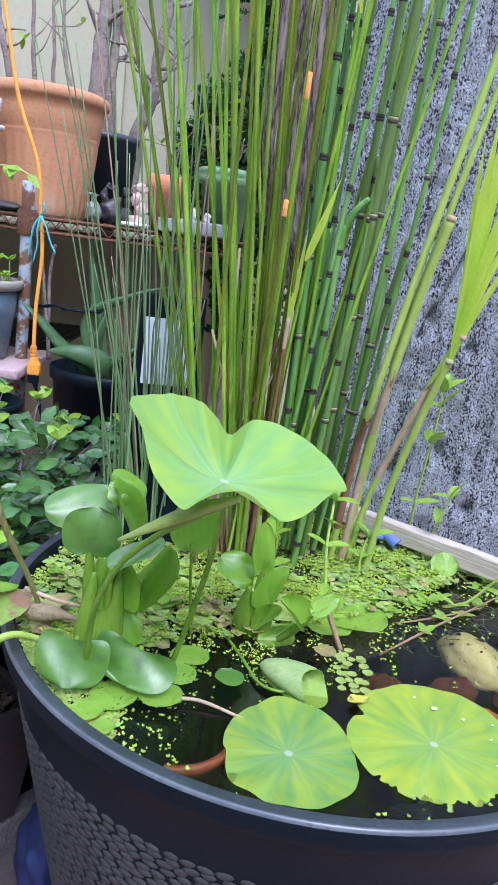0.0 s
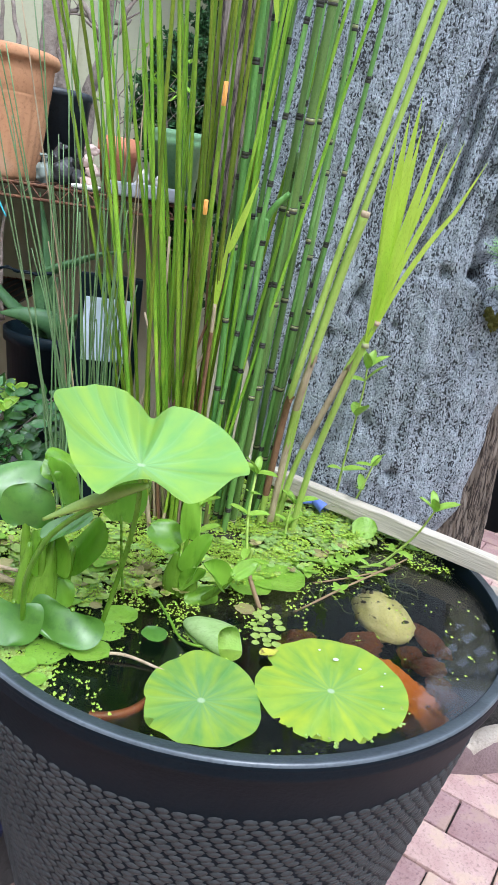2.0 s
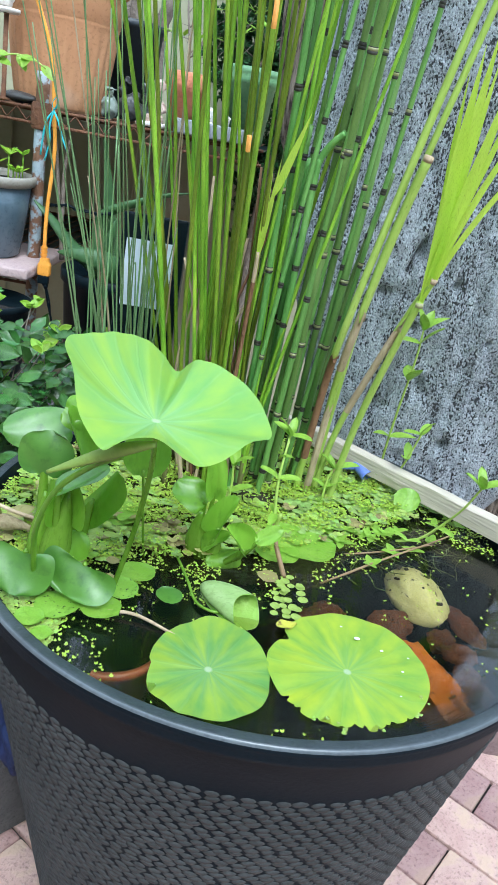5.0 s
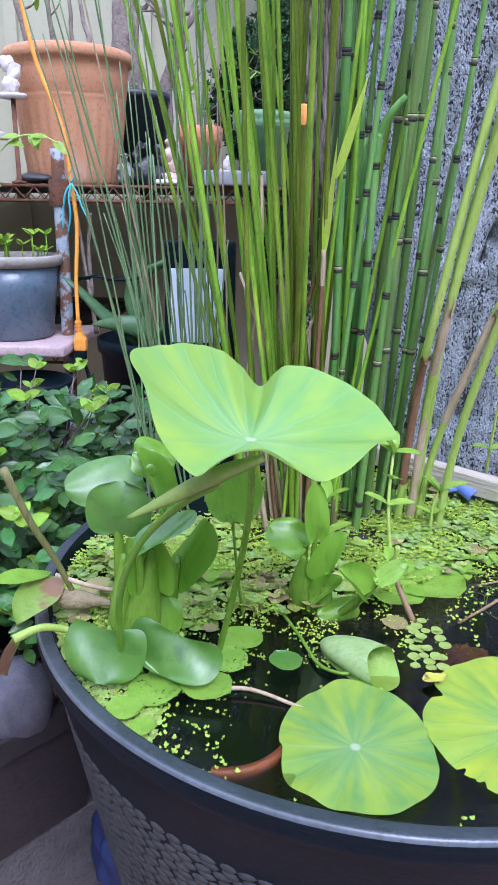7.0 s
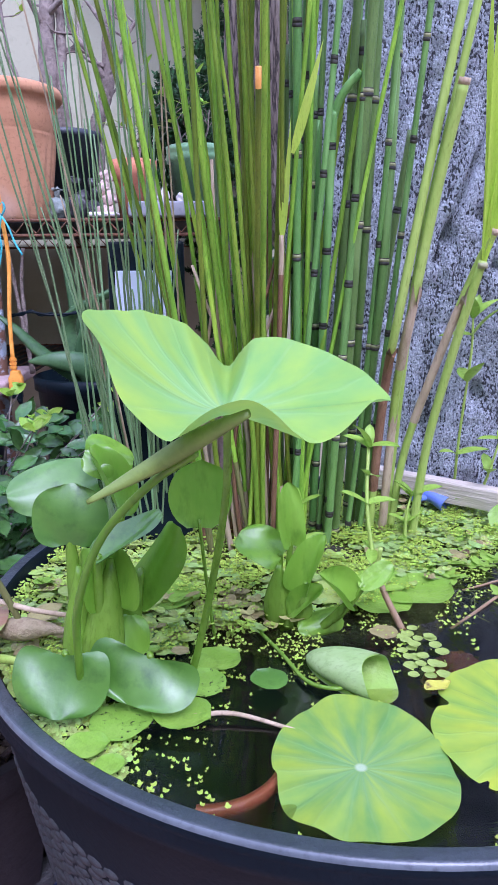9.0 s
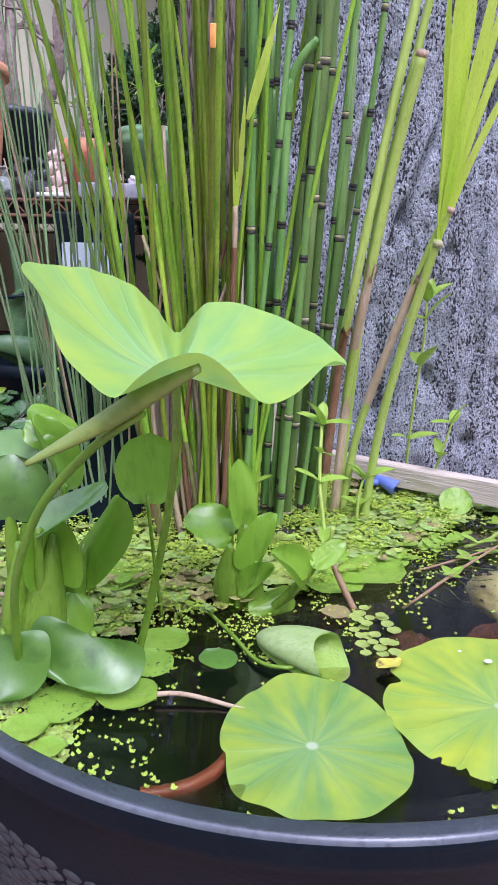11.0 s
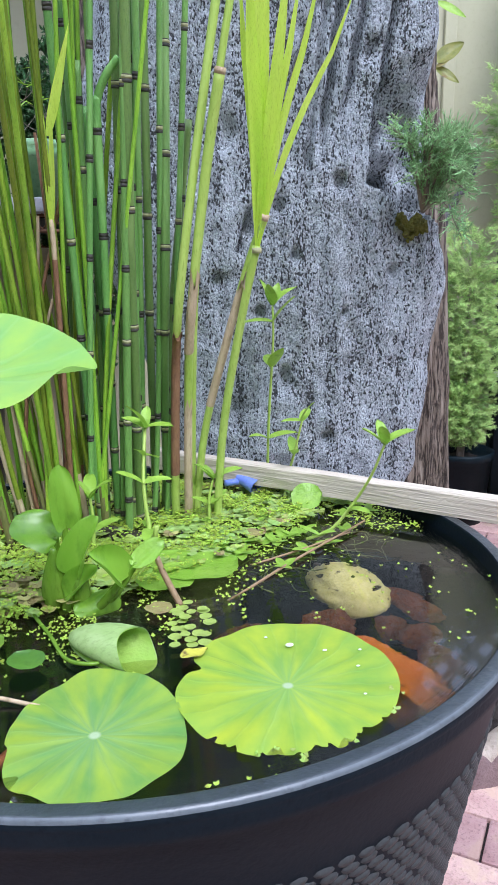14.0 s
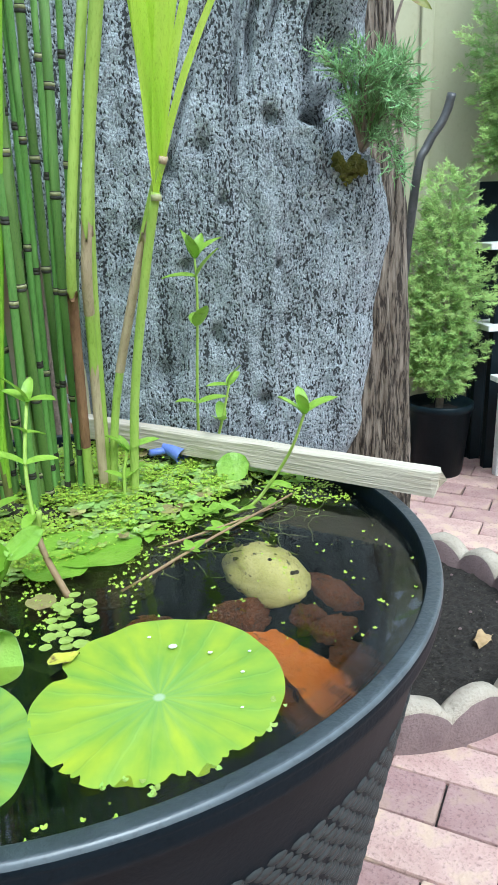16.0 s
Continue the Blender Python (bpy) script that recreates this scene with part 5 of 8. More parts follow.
tall = weed("weed", "tall leafy weed with a reddish foot standing in the water", [(0.168, 0.678, 0.645), (0.152, 0.69, 0.679), (0.146, 0.70, 0.699), (0.142, 0.715, 0.743), (0.146, 0.735, 0.785)], [(0.30, 2, 0.8), (0.62, 2, 0.9), (0.76, 2, 1.1), (0.88, 2, 1.1), (1.0, 4, 1.2)], 0.021, 0.0019)
bm = bmesh.new()
tube(bm, spline([(0.0, 0.0, 0.0), (-0.016, 0.012, 0.034), (-0.022, 0.022, 0.054)], 10), lambda q: 0.0028 - 0.0006 * q, 8)
part("foot", bm, M_RUNNER, tall, "pinkish-brown stem foot")
bm = bmesh.new()
tube(bm, spline([(-0.021, 0.020, 0.050), (-0.019, 0.019, 0.060), (-0.018, 0.018, 0.068)], 6), lambda q: 0.0021, 8)
part("side_stump", bm, M_PALEG, tall, "cut pale side shoot")
weed("weed", "small weed sprouting beside the horsetails", [(0.094, 0.80, WATER), (0.096, 0.805, 0.68), (0.094, 0.81, 0.705)], [(0.4, 2, 0.9), (1.0, 3, 1.0)], 0.028)
weed("weed", "small weed sprouting beside the papyrus", [(0.212, 0.86, WATER), (0.213, 0.862, 0.68), (0.218, 0.865, 0.70)], [(0.4, 2, 0.9), (1.0, 3, 1.0)], 0.030)
spad = thing("round_leaf", "small round scalloped leaf on a stalk beside the plank", "leaf", loc=(0.322, 0.88, 0.672))
bm = bmesh.new()
blade(bm, (-0.016, 0, -0.006), (1, -0.2, 0.2), (0.1, -0.75, 0.7), 0.034, 0.032, "round", cup=0.1, nl=10, nw=6, wave=0.03)
part("blade", bm, M_FROG, spad)
bm = bmesh.new()
tube(bm, spline([(0, 0.002, -0.001), (0.002, 0.01, -0.012), (0.0, 0.012, -0.04)], 6), 0.0013, 6)
part("stalk", bm, M_BULB, spad)

# runners and sticks
rr_ = random.Random(5)
spots = [(0.262, 0.728), (0.292, 0.762), (0.318, 0.776), (0.345, 0.806)]
while len(spots) < 46:
    x, y = rr_.uniform(0.20, 0.39), rr_.uniform(0.755, 0.95)
    if inside(x, y, 0.03) and y > mat_edge(x) - 0.045:
        spots.append((x, y))
for x, y in spots:
    wt = thing("water_weed", "small creeping water weed with paired bright leaves", "weed", "creeping water weeds", loc=(x, y, WATER + 0.001))
    a0 = rr_.uniform(0, 6.28)
    for k in range(rr_.choice((4, 5, 6))):
        a = a0 + k * 1.5 + rr_.gauss(0, 0.2)
        bm = bmesh.new()
        s = rr_.uniform(0.010, 0.017)
        blade(bm, (0, 0, 0.001), (math.cos(a), math.sin(a), rr_.uniform(0.1, 0.6)), (0, 0, 1), s, s * 0.62, "oval", cup=0.12, droop=0.2, nl=6, nw=4)
        part("leaf", bm, M_WEED, wt)
for pts, r, m, nm, lb in (([(0.204, 0.678, 0.650), (0.27, 0.735, 0.655), (0.335, 0.79, 0.657), (0.37, 0.824, 0.656)], 0.0014, M_RUNNER, "runner", "reddish runner of a creeping water plant"),
                          ([(0.235, 0.745, 0.651), (0.29, 0.765, 0.655), (0.345, 0.795, 0.656)], 0.0011, M_RUNNER, "runner", "pinkish runner lying on the water"),
                          ([(0.000, 0.565, 0.656), (0.030, 0.566, 0.657), (0.068, 0.553, 0.653)], 0.0018, M_STRAW, "stick", "bleached stick floating on the water"),
                          ([(-0.16, 0.62, 0.801), (-0.147, 0.63, 0.755), (-0.131, 0.64, 0.714), (-0.118, 0.65, 0.67)], 0.0033, M_OLIVE, "fallen_stem", "leaning olive-brown plant stem"),
                          ([(-0.135, 0.645, 0.700), (-0.10, 0.645, 0.690), (-0.05, 0.66, 0.675)], 0.0022, M_STRAW, "fallen_stem", "pale dry stalk lying over the rim"),
                          ([(-0.142, 0.566, 0.690), (-0.124, 0.580, 0.692), (-0.102, 0.594, 0.680)], 0.0036, M_PALEG, "fallen_stem", "pale green stalk hanging over the rim")):
    bm = bmesh.new()
    tube(bm, spline(pts, 14), lambda q: r * (1 - 0.3 * q), 8)
    tagged(part(nm, bm, m), lb, "stem")
bm = bmesh.new()
tube(bm, spline([(-0.145, 0.648, 0.678), (-0.127, 0.645, 0.678), (-0.100, 0.647, 0.676), (-0.083, 0.650, 0.670)], 16), lambda q: 0.0026 + 0.0062 * math.sin(math.pi * min(1.0, 0.1 + q)) ** 3, 12)
tagged(part("bulb_stalk", bm, surface("brown_bulb", (0.22, 0.16, 0.09), (0.40, 0.34, 0.19), rough=0.8, scale=120, bump=0.5)), "swollen brownish hyacinth stalk lying on the mat", "stem")
M_WITHER = surface("withering_leaf", (0.22, 0.36, 0.05), (0.32, 0.45, 0.09), rough=0.5, scale=40, bump=0.2, transl=0.2, c3=(0.30, 0.17, 0.09), c3_at=0.52, coarse=22)
for c, d, ln, w, m, lb in (((-0.144, 0.664, 0.688), (-0.05, -1.0, 0.05), 0.074, 0.036, M_WITHER, "withering leaf browned at its end over the rim"), ((-0.173, 0.618, 0.706), (0.5, 0.86, -0.2), 0.058, 0.020, M_FROG, "long green leaf over the rim"),
                           ((-0.140, 0.568, 0.690), (-0.42, 0.40, -0.80), 0.058, 0.024, M_WITHER, "browned leaf hanging down outside the rim"),
                           ((-0.12, 0.66, 0.675), (0.6, 0.5, 0.2), 0.03, 0.016, M_DEAD, "dry curled leaf on the mat")):
    bm = bmesh.new()
    blade(bm, (0, 0, 0), d, (0.1, -0.3, 0.9), ln, w, "oval", cup=0.15, droop=0.1, nl=8, nw=4, wave=0.03)
    tagged(part("leaf", bm, m, loc=c), lb, "leaf")


# ---- under the water ----
def pebble(name, label, c, size, rot, material, rough_by=0.12, seed=0, category="stone", group=""):
    bm = bmesh.new()
    bmesh.ops.create_icosphere(bm, subdivisions=4, radius=1.0)
    for v in bm.verts:
        n = noise.noise(v.co * 1.3 + Vector((seed, 0, 0))) + 0.4 * noise.noise(v.co * 3.5 + Vector((0, seed, 0)))
        if rough_by > 0.25:
            n += 0.45 * abs(noise.noise(v.co * 5.0 + Vector((seed, seed, 0)))) + 0.22 * noise.noise(v.co * 11.0)
        v.co *= 1 + rough_by * n
    ob = part(name, bm, material)
    ob.matrix_world = pose(*c, *rot) @ Matrix.Diagonal((*size, 1))
    return tagged(ob, label, category, group)


M_STONE_Y = surface("pale_stone", (0.54, 0.50, 0.19), (0.82, 0.75, 0.44), rough=0.6, scale=2.2, bump=0.2, fine=22, c3=(0.075, 0.06, 0.022), c3_at=0.60, coarse=4.2)
M_LAVA = surface("red_lava_rock", (0.12, 0.036, 0.014), (0.33, 0.10, 0.035), rough=0.95, scale=5, bump=1.0, fine=11, c3=(0.05, 0.022, 0.012), c3_at=0.6, coarse=4)
M_TILE = surface("orange_brick", (0.48, 0.12, 0.015), (0.60, 0.19, 0.03), rough=0.9, scale=14, bump=0.4, fine=120, c3=(0.13, 0.045, 0.015), c3_at=0.57, coarse=60)
pebble("cobble", "smooth pale yellowish cobble under the water, speckled brown", (0.325, 0.742, 0.582), (0.046, 0.031, 0.036), (0, 20, -68), M_STONE_Y, 0.13, 1)
for k, (c, s, rot) in enumerate((((0.375, 0.708, 0.572), (0.030, 0.013, 0.014), (0, 12, -62)), ((0.363, 0.661, 0.566), (0.019, 0.013, 0.014), (0, 0, 10)), ((0.296, 0.702, 0.555), (0.026, 0.020, 0.02), (0, 10, 30)), ((0.350, 0.690, 0.550), (0.016, 0.014, 0.012), (0, 0, 80)),
                                 ((0.366, 0.636, 0.562), (0.014, 0.010, 0.010), (0, 0, -20)), ((0.362, 0.612, 0.562), (0.018, 0.018, 0.016), (0, 0, -20)), ((0.250, 0.66, 0.54), (0.030, 0.024, 0.018), (0, 0, 120)), ((0.22, 0.70, 0.54), (0.030, 0.024, 0.018), (0, 0, 40)))):
    pebble("lava_rock", "rough red lava rock under the water", c, s, rot, M_LAVA, 0.3, 5 + k, "rock", "lava rocks")
bm = bmesh.new()
box(bm, -0.046, -0.018, -0.03, 0.056, 0.019, 0.018, 0.005)
bmesh.ops.subdivide_edges(bm, edges=bm.edges, cuts=5, use_grid_fill=True)
rough_mesh(bm, 0.010, 34)
ob = tagged(part("brick", bm, M_TILE), "broken orange brick lying under the water", "brick")
ob.matrix_world = pose(0.320, 0.620, 0.560, 0, 4, -66)
for k, (dx, dy, dz, sz) in enumerate(((-0.018, 0.030, 0.024, 0.0050), (-0.010, 0.024, 0.030, 0.0042), (0.012, 0.016, 0.030, 0.0046), (-0.024, 0.006, 0.024, 0.0034), (0.020, -0.026, 0.019, 0.0046), (0.002, -0.012, 0.034, 0.0022))):
    pebble("leaf_flake", "dark rotted leaf flake lying on the cobble", (0.325 + dx, 0.742 + dy, 0.584 + dz), (sz, sz * 0.8, 0.0018), (0, 20, k * 50), surface("rotted_flake", (0.02, 0.016, 0.01), (0.05, 0.036, 0.02), rough=0.8, scale=40), 0.3, k, "debris", "leaf flakes on the cobble")
# broken pot sunk under the surface
sp = thing("sunken_pot", "broken terracotta pot sunk in the water, one arc of rim showing", "pot", loc=(0.014, 0.540, 0.4500))
bm = bmesh.new()
lathe(bm, [(0.0, 0.085), (0.032, 0.085), (0.036, 0.09), (0.044, 0.184), (0.0495, 0.186), (0.0515, 0.196), (0.050, 0.2000), (0.045, 0.1995), (0.0435, 0.188), (0.034, 0.098), (0.028, 0.094), (0.0, 0.094)], 64)
gone = [f for f in bm.faces if not (-98 < math.degrees(math.atan2(f.calc_center_median().y, f.calc_center_median().x)) < -8)]
bmesh.ops.delete(bm, geom=gone, context="FACES")
part("body", bm, surface("wet_terracotta", (0.22, 0.060, 0.035), (0.33, 0.10, 0.06), rough=0.4, scale=14, bump=0.15), sp)

# fine strands of pondweed between the mat and the cobble
pw = random.Random(61)
bm = bmesh.new()
for k in range(120):
    x, y = pw.uniform(0.215, 0.375), pw.uniform(0.735, 0.885)
    if not inside(x, y, 0.04) or y > mat_edge(x) + 0.03 or math.hypot(x - 0.325, y - 0.742) < 0.045:
        continue
    a, z0 = pw.uniform(0, 6.28), pw.uniform(0.600, 0.646)
    pts = [Vector((x, y, z0))]
    for i in range(3):
        a += pw.gauss(0, 0.6)
        pts.append(pts[-1] + Vector((math.cos(a) * 0.014, math.sin(a) * 0.014, pw.gauss(0, 0.004))))
        pts[-1].z = min(0.6475, pts[-1].z)
    tube(bm, spline(pts, 8), pw.uniform(0.0003, 0.0007), 4)
ob = part("pondweed", bm, surface("pondweed_strand", (0.075, 0.12, 0.02), (0.18, 0.22, 0.05), rough=0.6, scale=30, bump=0.1, island=0.4))
tagged(ob, "fine green strands of pondweed just under the surface", "water plants", kind="stuff")

# soil mass holding the reeds
bm = bmesh.new()
bmesh.ops.create_icosphere(bm, subdivisions=4, radius=1.0)
rough_mesh(bm, 0.18, 2.2)
ob = part("root_mass", bm, surface("dark_roots", (0.02, 0.018, 0.010), (0.06, 0.055, 0.03), rough=0.95, scale=5, bump=1.0, fine=18))
ob.matrix_world = pose(0.10, 0.86, 0.56) @ Matrix.Diagonal((0.17, 0.115, 0.095, 1))
tagged(ob, "dark mat of roots and soil that holds the reeds", "roots")

# solar box standing among the rushes
sb = thing("solar_box", "black plastic box with a white panel standing among the rushes", "solar light", loc=(-0.046, 0.880, WATER))
bm = bmesh.new()
box(bm, -0.036, -0.006, -0.10, 0.040, 0.045, 0.305, 0.003)
part("housing", bm, M_BLACK, sb, smooth=False)
bm = bmesh.new()
box(bm, -0.029, -0.0085, 0.198, 0.027, -0.0055, 0.276, 0.001)
part("panel", bm, surface("white_panel", (0.74, 0.80, 0.90), (0.78, 0.84, 0.93), rough=0.4, scale=8, bump=0.02, grime=0.98), sb, "plain white panel", smooth=False)
sb.rotation_euler = (radians(-7), 0, radians(4))

# plank across the rim
bm = bmesh.new()
p0, p1 = Vector((0.165, 1.045, 0)), Vector((0.487, 0.757, 0))
ln = (p1 - p0).length
ang = math.atan2(p1.y - p0.y, p1.x - p0.x)
mtx = Matrix.Identity(4)
nseg = 60
rows = []
for i in range(nseg + 1):
    q = i / nseg
    x = ln * q
    jag = 0.008 if i == nseg else 0.0
    pr = [(-0.0085, 0.0), (0.0085, 0.0), (0.009, 0.003), (0.0091, 0.012), (0.0088, 0.0228), (0.0078, 0.0242), (-0.0076, 0.0243), (-0.0088, 0.0226), (-0.009, 0.011)]
    rows.append([bm.verts.new(mtx @ Vector((x + jag * noise.noise(Vector((k * 3.1, 2, 5))) * 2, yy + 0.0012 * noise.noise(Vector((x * 18, k, 0))), zz + (0.0010 * noise.noise(Vector((x * 25, k * 2, 4))) if zz > 0 else 0)))) for k, (yy, zz) in enumerate(pr)])
for r0, r1 in zip(rows, rows[1:]):
    for k in range(9):
        bm.faces.new((r0[k], r1[k], r1[(k + 1) % 9], r0[(k + 1) % 9]))
bm.faces.new(rows[0])
bm.faces.new(rows[-1][::-1])
bmesh.ops.recalc_face_normals(bm, faces=bm.faces)
plank = part("plank", bm, M_WOOD, smooth=False)
plank.matrix_world = Matrix.Translation((p0.x, p0.y, RIM + 0.0005)) @ Matrix.Rotation(ang, 4, "Z")
tagged(plank, "weathered pale wooden lath, broken at one end, across the rim", "plank")

# blue plastic toy valve
bt = thing("plastic_valve", "small bright blue plastic valve floating among the weeds", "valve", loc=(0.272, 0.945, WATER + 0.017))
M_BLUE = surface("blue_plastic", (0.13, 0.20, 0.60), (0.19, 0.27, 0.70), rough=0.35, scale=20, bump=0.05)
bm = bmesh.new()
tube(bm, [Vector((-0.012, 0.010, 0.004)), Vector((-0.004, 0.002, 0.002)), Vector((0.004, -0.008, -0.002)), Vector((0.006, -0.0105, -0.003))], lambda q: 0.0072 + 0.0035 * q, 16, cap=False)
part("body", bm, M_BLUE, bt)
bm = bmesh.new()
tube(bm, [Vector((0.0, 0.002, 0.008)), Vector((0.001, 0.002, 0.022))], 0.003, 8)
part("lever", bm, M_BLUE, bt)
bm = bmesh.new()
tube(bm, [Vector((-0.03, 0.0, 0.001)), Vector((-0.01, 0.006, 0.001))], 0.004, 8)
part("nozzle", bm, M_BLUE, bt)

# ---- the shelf side ----
M_LEAF_D = surface("dark_glossy_leaf", (0.040, 0.128, 0.026), (0.095, 0.235, 0.045), spec=0.55, rough=0.26, scale=20, bump=0.15, vary=0.3, transl=0.12, island=0.3)
M_LEAF_Y = surface("young_yellow_leaf", (0.24, 0.46, 0.025), (0.40, 0.62, 0.06), rough=0.35, scale=20, bump=0.15, vary=0.2, transl=0.3)
M_BLUEPOT = surface("blue_glaze", (0.075, 0.115, 0.15), (0.13, 0.175, 0.21), rough=0.25, scale=12, bump=0.1, c3=(0.13, 0.17, 0.20), c3_at=0.62)
M_CREAM = surface("unglazed_rim", (0.30, 0.28, 0.235), (0.40, 0.37, 0.31), rough=0.7, scale=20)
M_SLAB = surface("pinkish_slab", (0.45, 0.33, 0.32), (0.55, 0.43, 0.41), rough=0.8, scale=12, bump=0.3)
M_CORD = surface("orange_cord", (0.80, 0.32, 0.03), (0.86, 0.40, 0.06), rough=0.5, scale=20, bump=0.05)
M_CYAN = surface("cyan_string", (0.05, 0.42, 0.46), (0.10, 0.52, 0.55), rough=0.6, scale=60)
M_GREENPOT = surface("dull_green_plastic", (0.17, 0.36, 0.16), (0.26, 0.46, 0.23), rough=0.3, scale=14, bump=0.1)
M_FIG_D = surface("dark_glazed_clay", (0.03, 0.03, 0.03), (0.07, 0.07, 0.07), rough=0.35, scale=20)
M_FIG_W = surface("white_bisque", (0.68, 0.63, 0.58), (0.80, 0.76, 0.70), rough=0.6, scale=30, bump=0.2)
M_FIG_P = surface("pinkish_shell", (0.52, 0.36, 0.30), (0.68, 0.54, 0.46), rough=0.6, scale=30, bump=0.2)
M_ALOE = surface("aloe_leaf", (0.038, 0.100, 0.034), (0.075, 0.165, 0.050), rough=0.5, scale=14, bump=0.1)
M_TROUGH = surface("grey_brown_plastic", (0.022, 0.019, 0.020), (0.036, 0.031, 0.032), rough=0.6, scale=8, bump=0.15)
M_BOULDER = surface("blue_grey_boulder", (0.065, 0.065, 0.08), (0.13, 0.13, 0.15), rough=0.7, scale=2.2, bump=0.3, fine=20)
M_BUSH = surface("dark_conifer", (0.018, 0.060, 0.014), (0.04, 0.11, 0.025), rough=0.6, scale=8, bump=0.2, island=0.5)
M_SPRUCE = surface("light_spruce", (0.16, 0.28, 0.07), (0.30, 0.45, 0.13), rough=0.6, scale=5, bump=0.2, transl=0.2, island=0.35)
M_SPRUCE_T = surface("spruce_tips", (0.38, 0.57, 0.16), (0.52, 0.68, 0.24), rough=0.6, scale=5, bump=0.2, transl=0.25, island=0.3)
M_JUNIPER = surface("juniper_needles", (0.21, 0.41, 0.15), (0.41, 0.62, 0.30), rough=0.5, scale=20, bump=0.2, transl=0.1, island=0.4)

SHELF = 1.030
rack = thing("wire_rack", "rusted wire shelving rack with a blue-grey flaking post", "shelf", loc=(-0.45, 1.75, 0))
rb = Vector((-0.45, 1.75, 0))
for x, y in ((-0.45, 1.75), (-1.30, 1.75), (-1.30, 2.715), (0.04, 2.715)):
    bm = bmesh.new()
    top = 1.10 if y < 2 else 1.04
    n = 36
    tube(bm, [Vector((x, y, 0)) - rb + Vector((0, 0, top * i / n)) for i in range(n + 1)], 0.0140, 16)
    part("post", bm, M_POST, rack)
for sz in (SHELF, 0.675):
    x1 = 0.04 if sz == SHELF else -0.46
    for y in (1.75, 2.715):
        for dz, r in ((-0.004, 0.0034), (-0.034, 0.0034)):
            bm = bmesh.new()
            tube(bm, [Vector((-1.30, y, sz + dz)) - rb, Vector((x1, y, sz + dz)) - rb], r, 8)
            part("rail", bm, M_RUST, rack)
        bm = bmesh.new()
        k = int((x1 + 1.30) / 0.0215)
        tube(bm, [Vector((-1.30 + i * 0.0215, y, sz - (0.006 if i % 2 else 0.031))) - rb for i in range(k + 1)], 0.0024, 6)
        part("truss", bm, M_RUST, rack, "zigzag wire truss")
    bm = bmesh.new()
    k = int((x1 + 1.30) / 0.03)
    for i in range(k + 1):
        x = -1.30 + i * 0.03
        tube(bm, [Vector((x, 1.75, sz)) - rb, Vector((x, 2.715, sz)) - rb], 0.0016, 5)
    part("wire_deck", bm, M_RUST, rack)
    # added sheet that blocks light through the wires, darkening what lies below
    bm = bmesh.new()
    box(bm, -1.30 - rb.x, 0.02, sz - 0.0075, x1 - rb.x, 0.985, sz - 0.0045)
    part("liner", bm, M_BLACK, rack, "black sheet added under the deck to shade the space below", smooth=False)
bm = bmesh.new()
lathe(bm, [(0.0185, 0.985), (0.022, 0.99), (0.022, 1.035), (0.0185, 1.04)], 20)
part("collar", bm, M_RUST, rack)


def pot(name, label, loc, prof, material, seg=48, flute=None, soil=None, rim=None, category="pot"):
    top = thing(name, label, category, loc=loc)
    bm = bmesh.new()
    lathe(bm, prof, seg, flute=flute)
    part("body", bm, material, top)
    if rim:
        bm = bmesh.new()
        lathe(bm, rim[0], seg)
        part("rim", bm, rim[1], top)
    if soil:
        bm = bmesh.new()
        lathe(bm, [(0.0, soil[1] + 0.004), (soil[0] * 0.6, soil[1] + 0.002), (soil[0], soil[1] - 0.003)], 32)
        rough_mesh(bm, 0.004, 60)
        part("soil", bm, M_SOIL, top)
    return top


# fluted terracotta pot
def flutes(a, z):
    k = max(0.0, min(1.0, (0.185 - z) / 0.03))
    return 1 + 0.012 * k * math.cos(30 * a) * (1 if z > 0.01 else 0.5)


pot("terracotta_pot", "large fluted terracotta pot with a thick rolled rim on the rack", (-0.458, 1.905, SHELF - 0.004),
         [(0.0, 0.0), (0.088, 0.0), (0.096, 0.004)] + [(0.096 + 0.034 * (z / 0.25) ** 0.75, z) for z in np.linspace(0.012, 0.182, 16)] +
         [(0.1245, 0.186), (0.1236, 0.188), (0.1252, 0.191), (0.1300, 0.232), (0.1315, 0.253), (0.1385, 0.257), (0.1435, 0.262), (0.1435, 0.272), (0.139, 0.281), (0.131, 0.284), (0.124, 0.281), (0.121, 0.27), (0.119, 0.24), (0.0, 0.235)],
         M_TERRA, 180, flutes, soil=(0.119, 0.25))


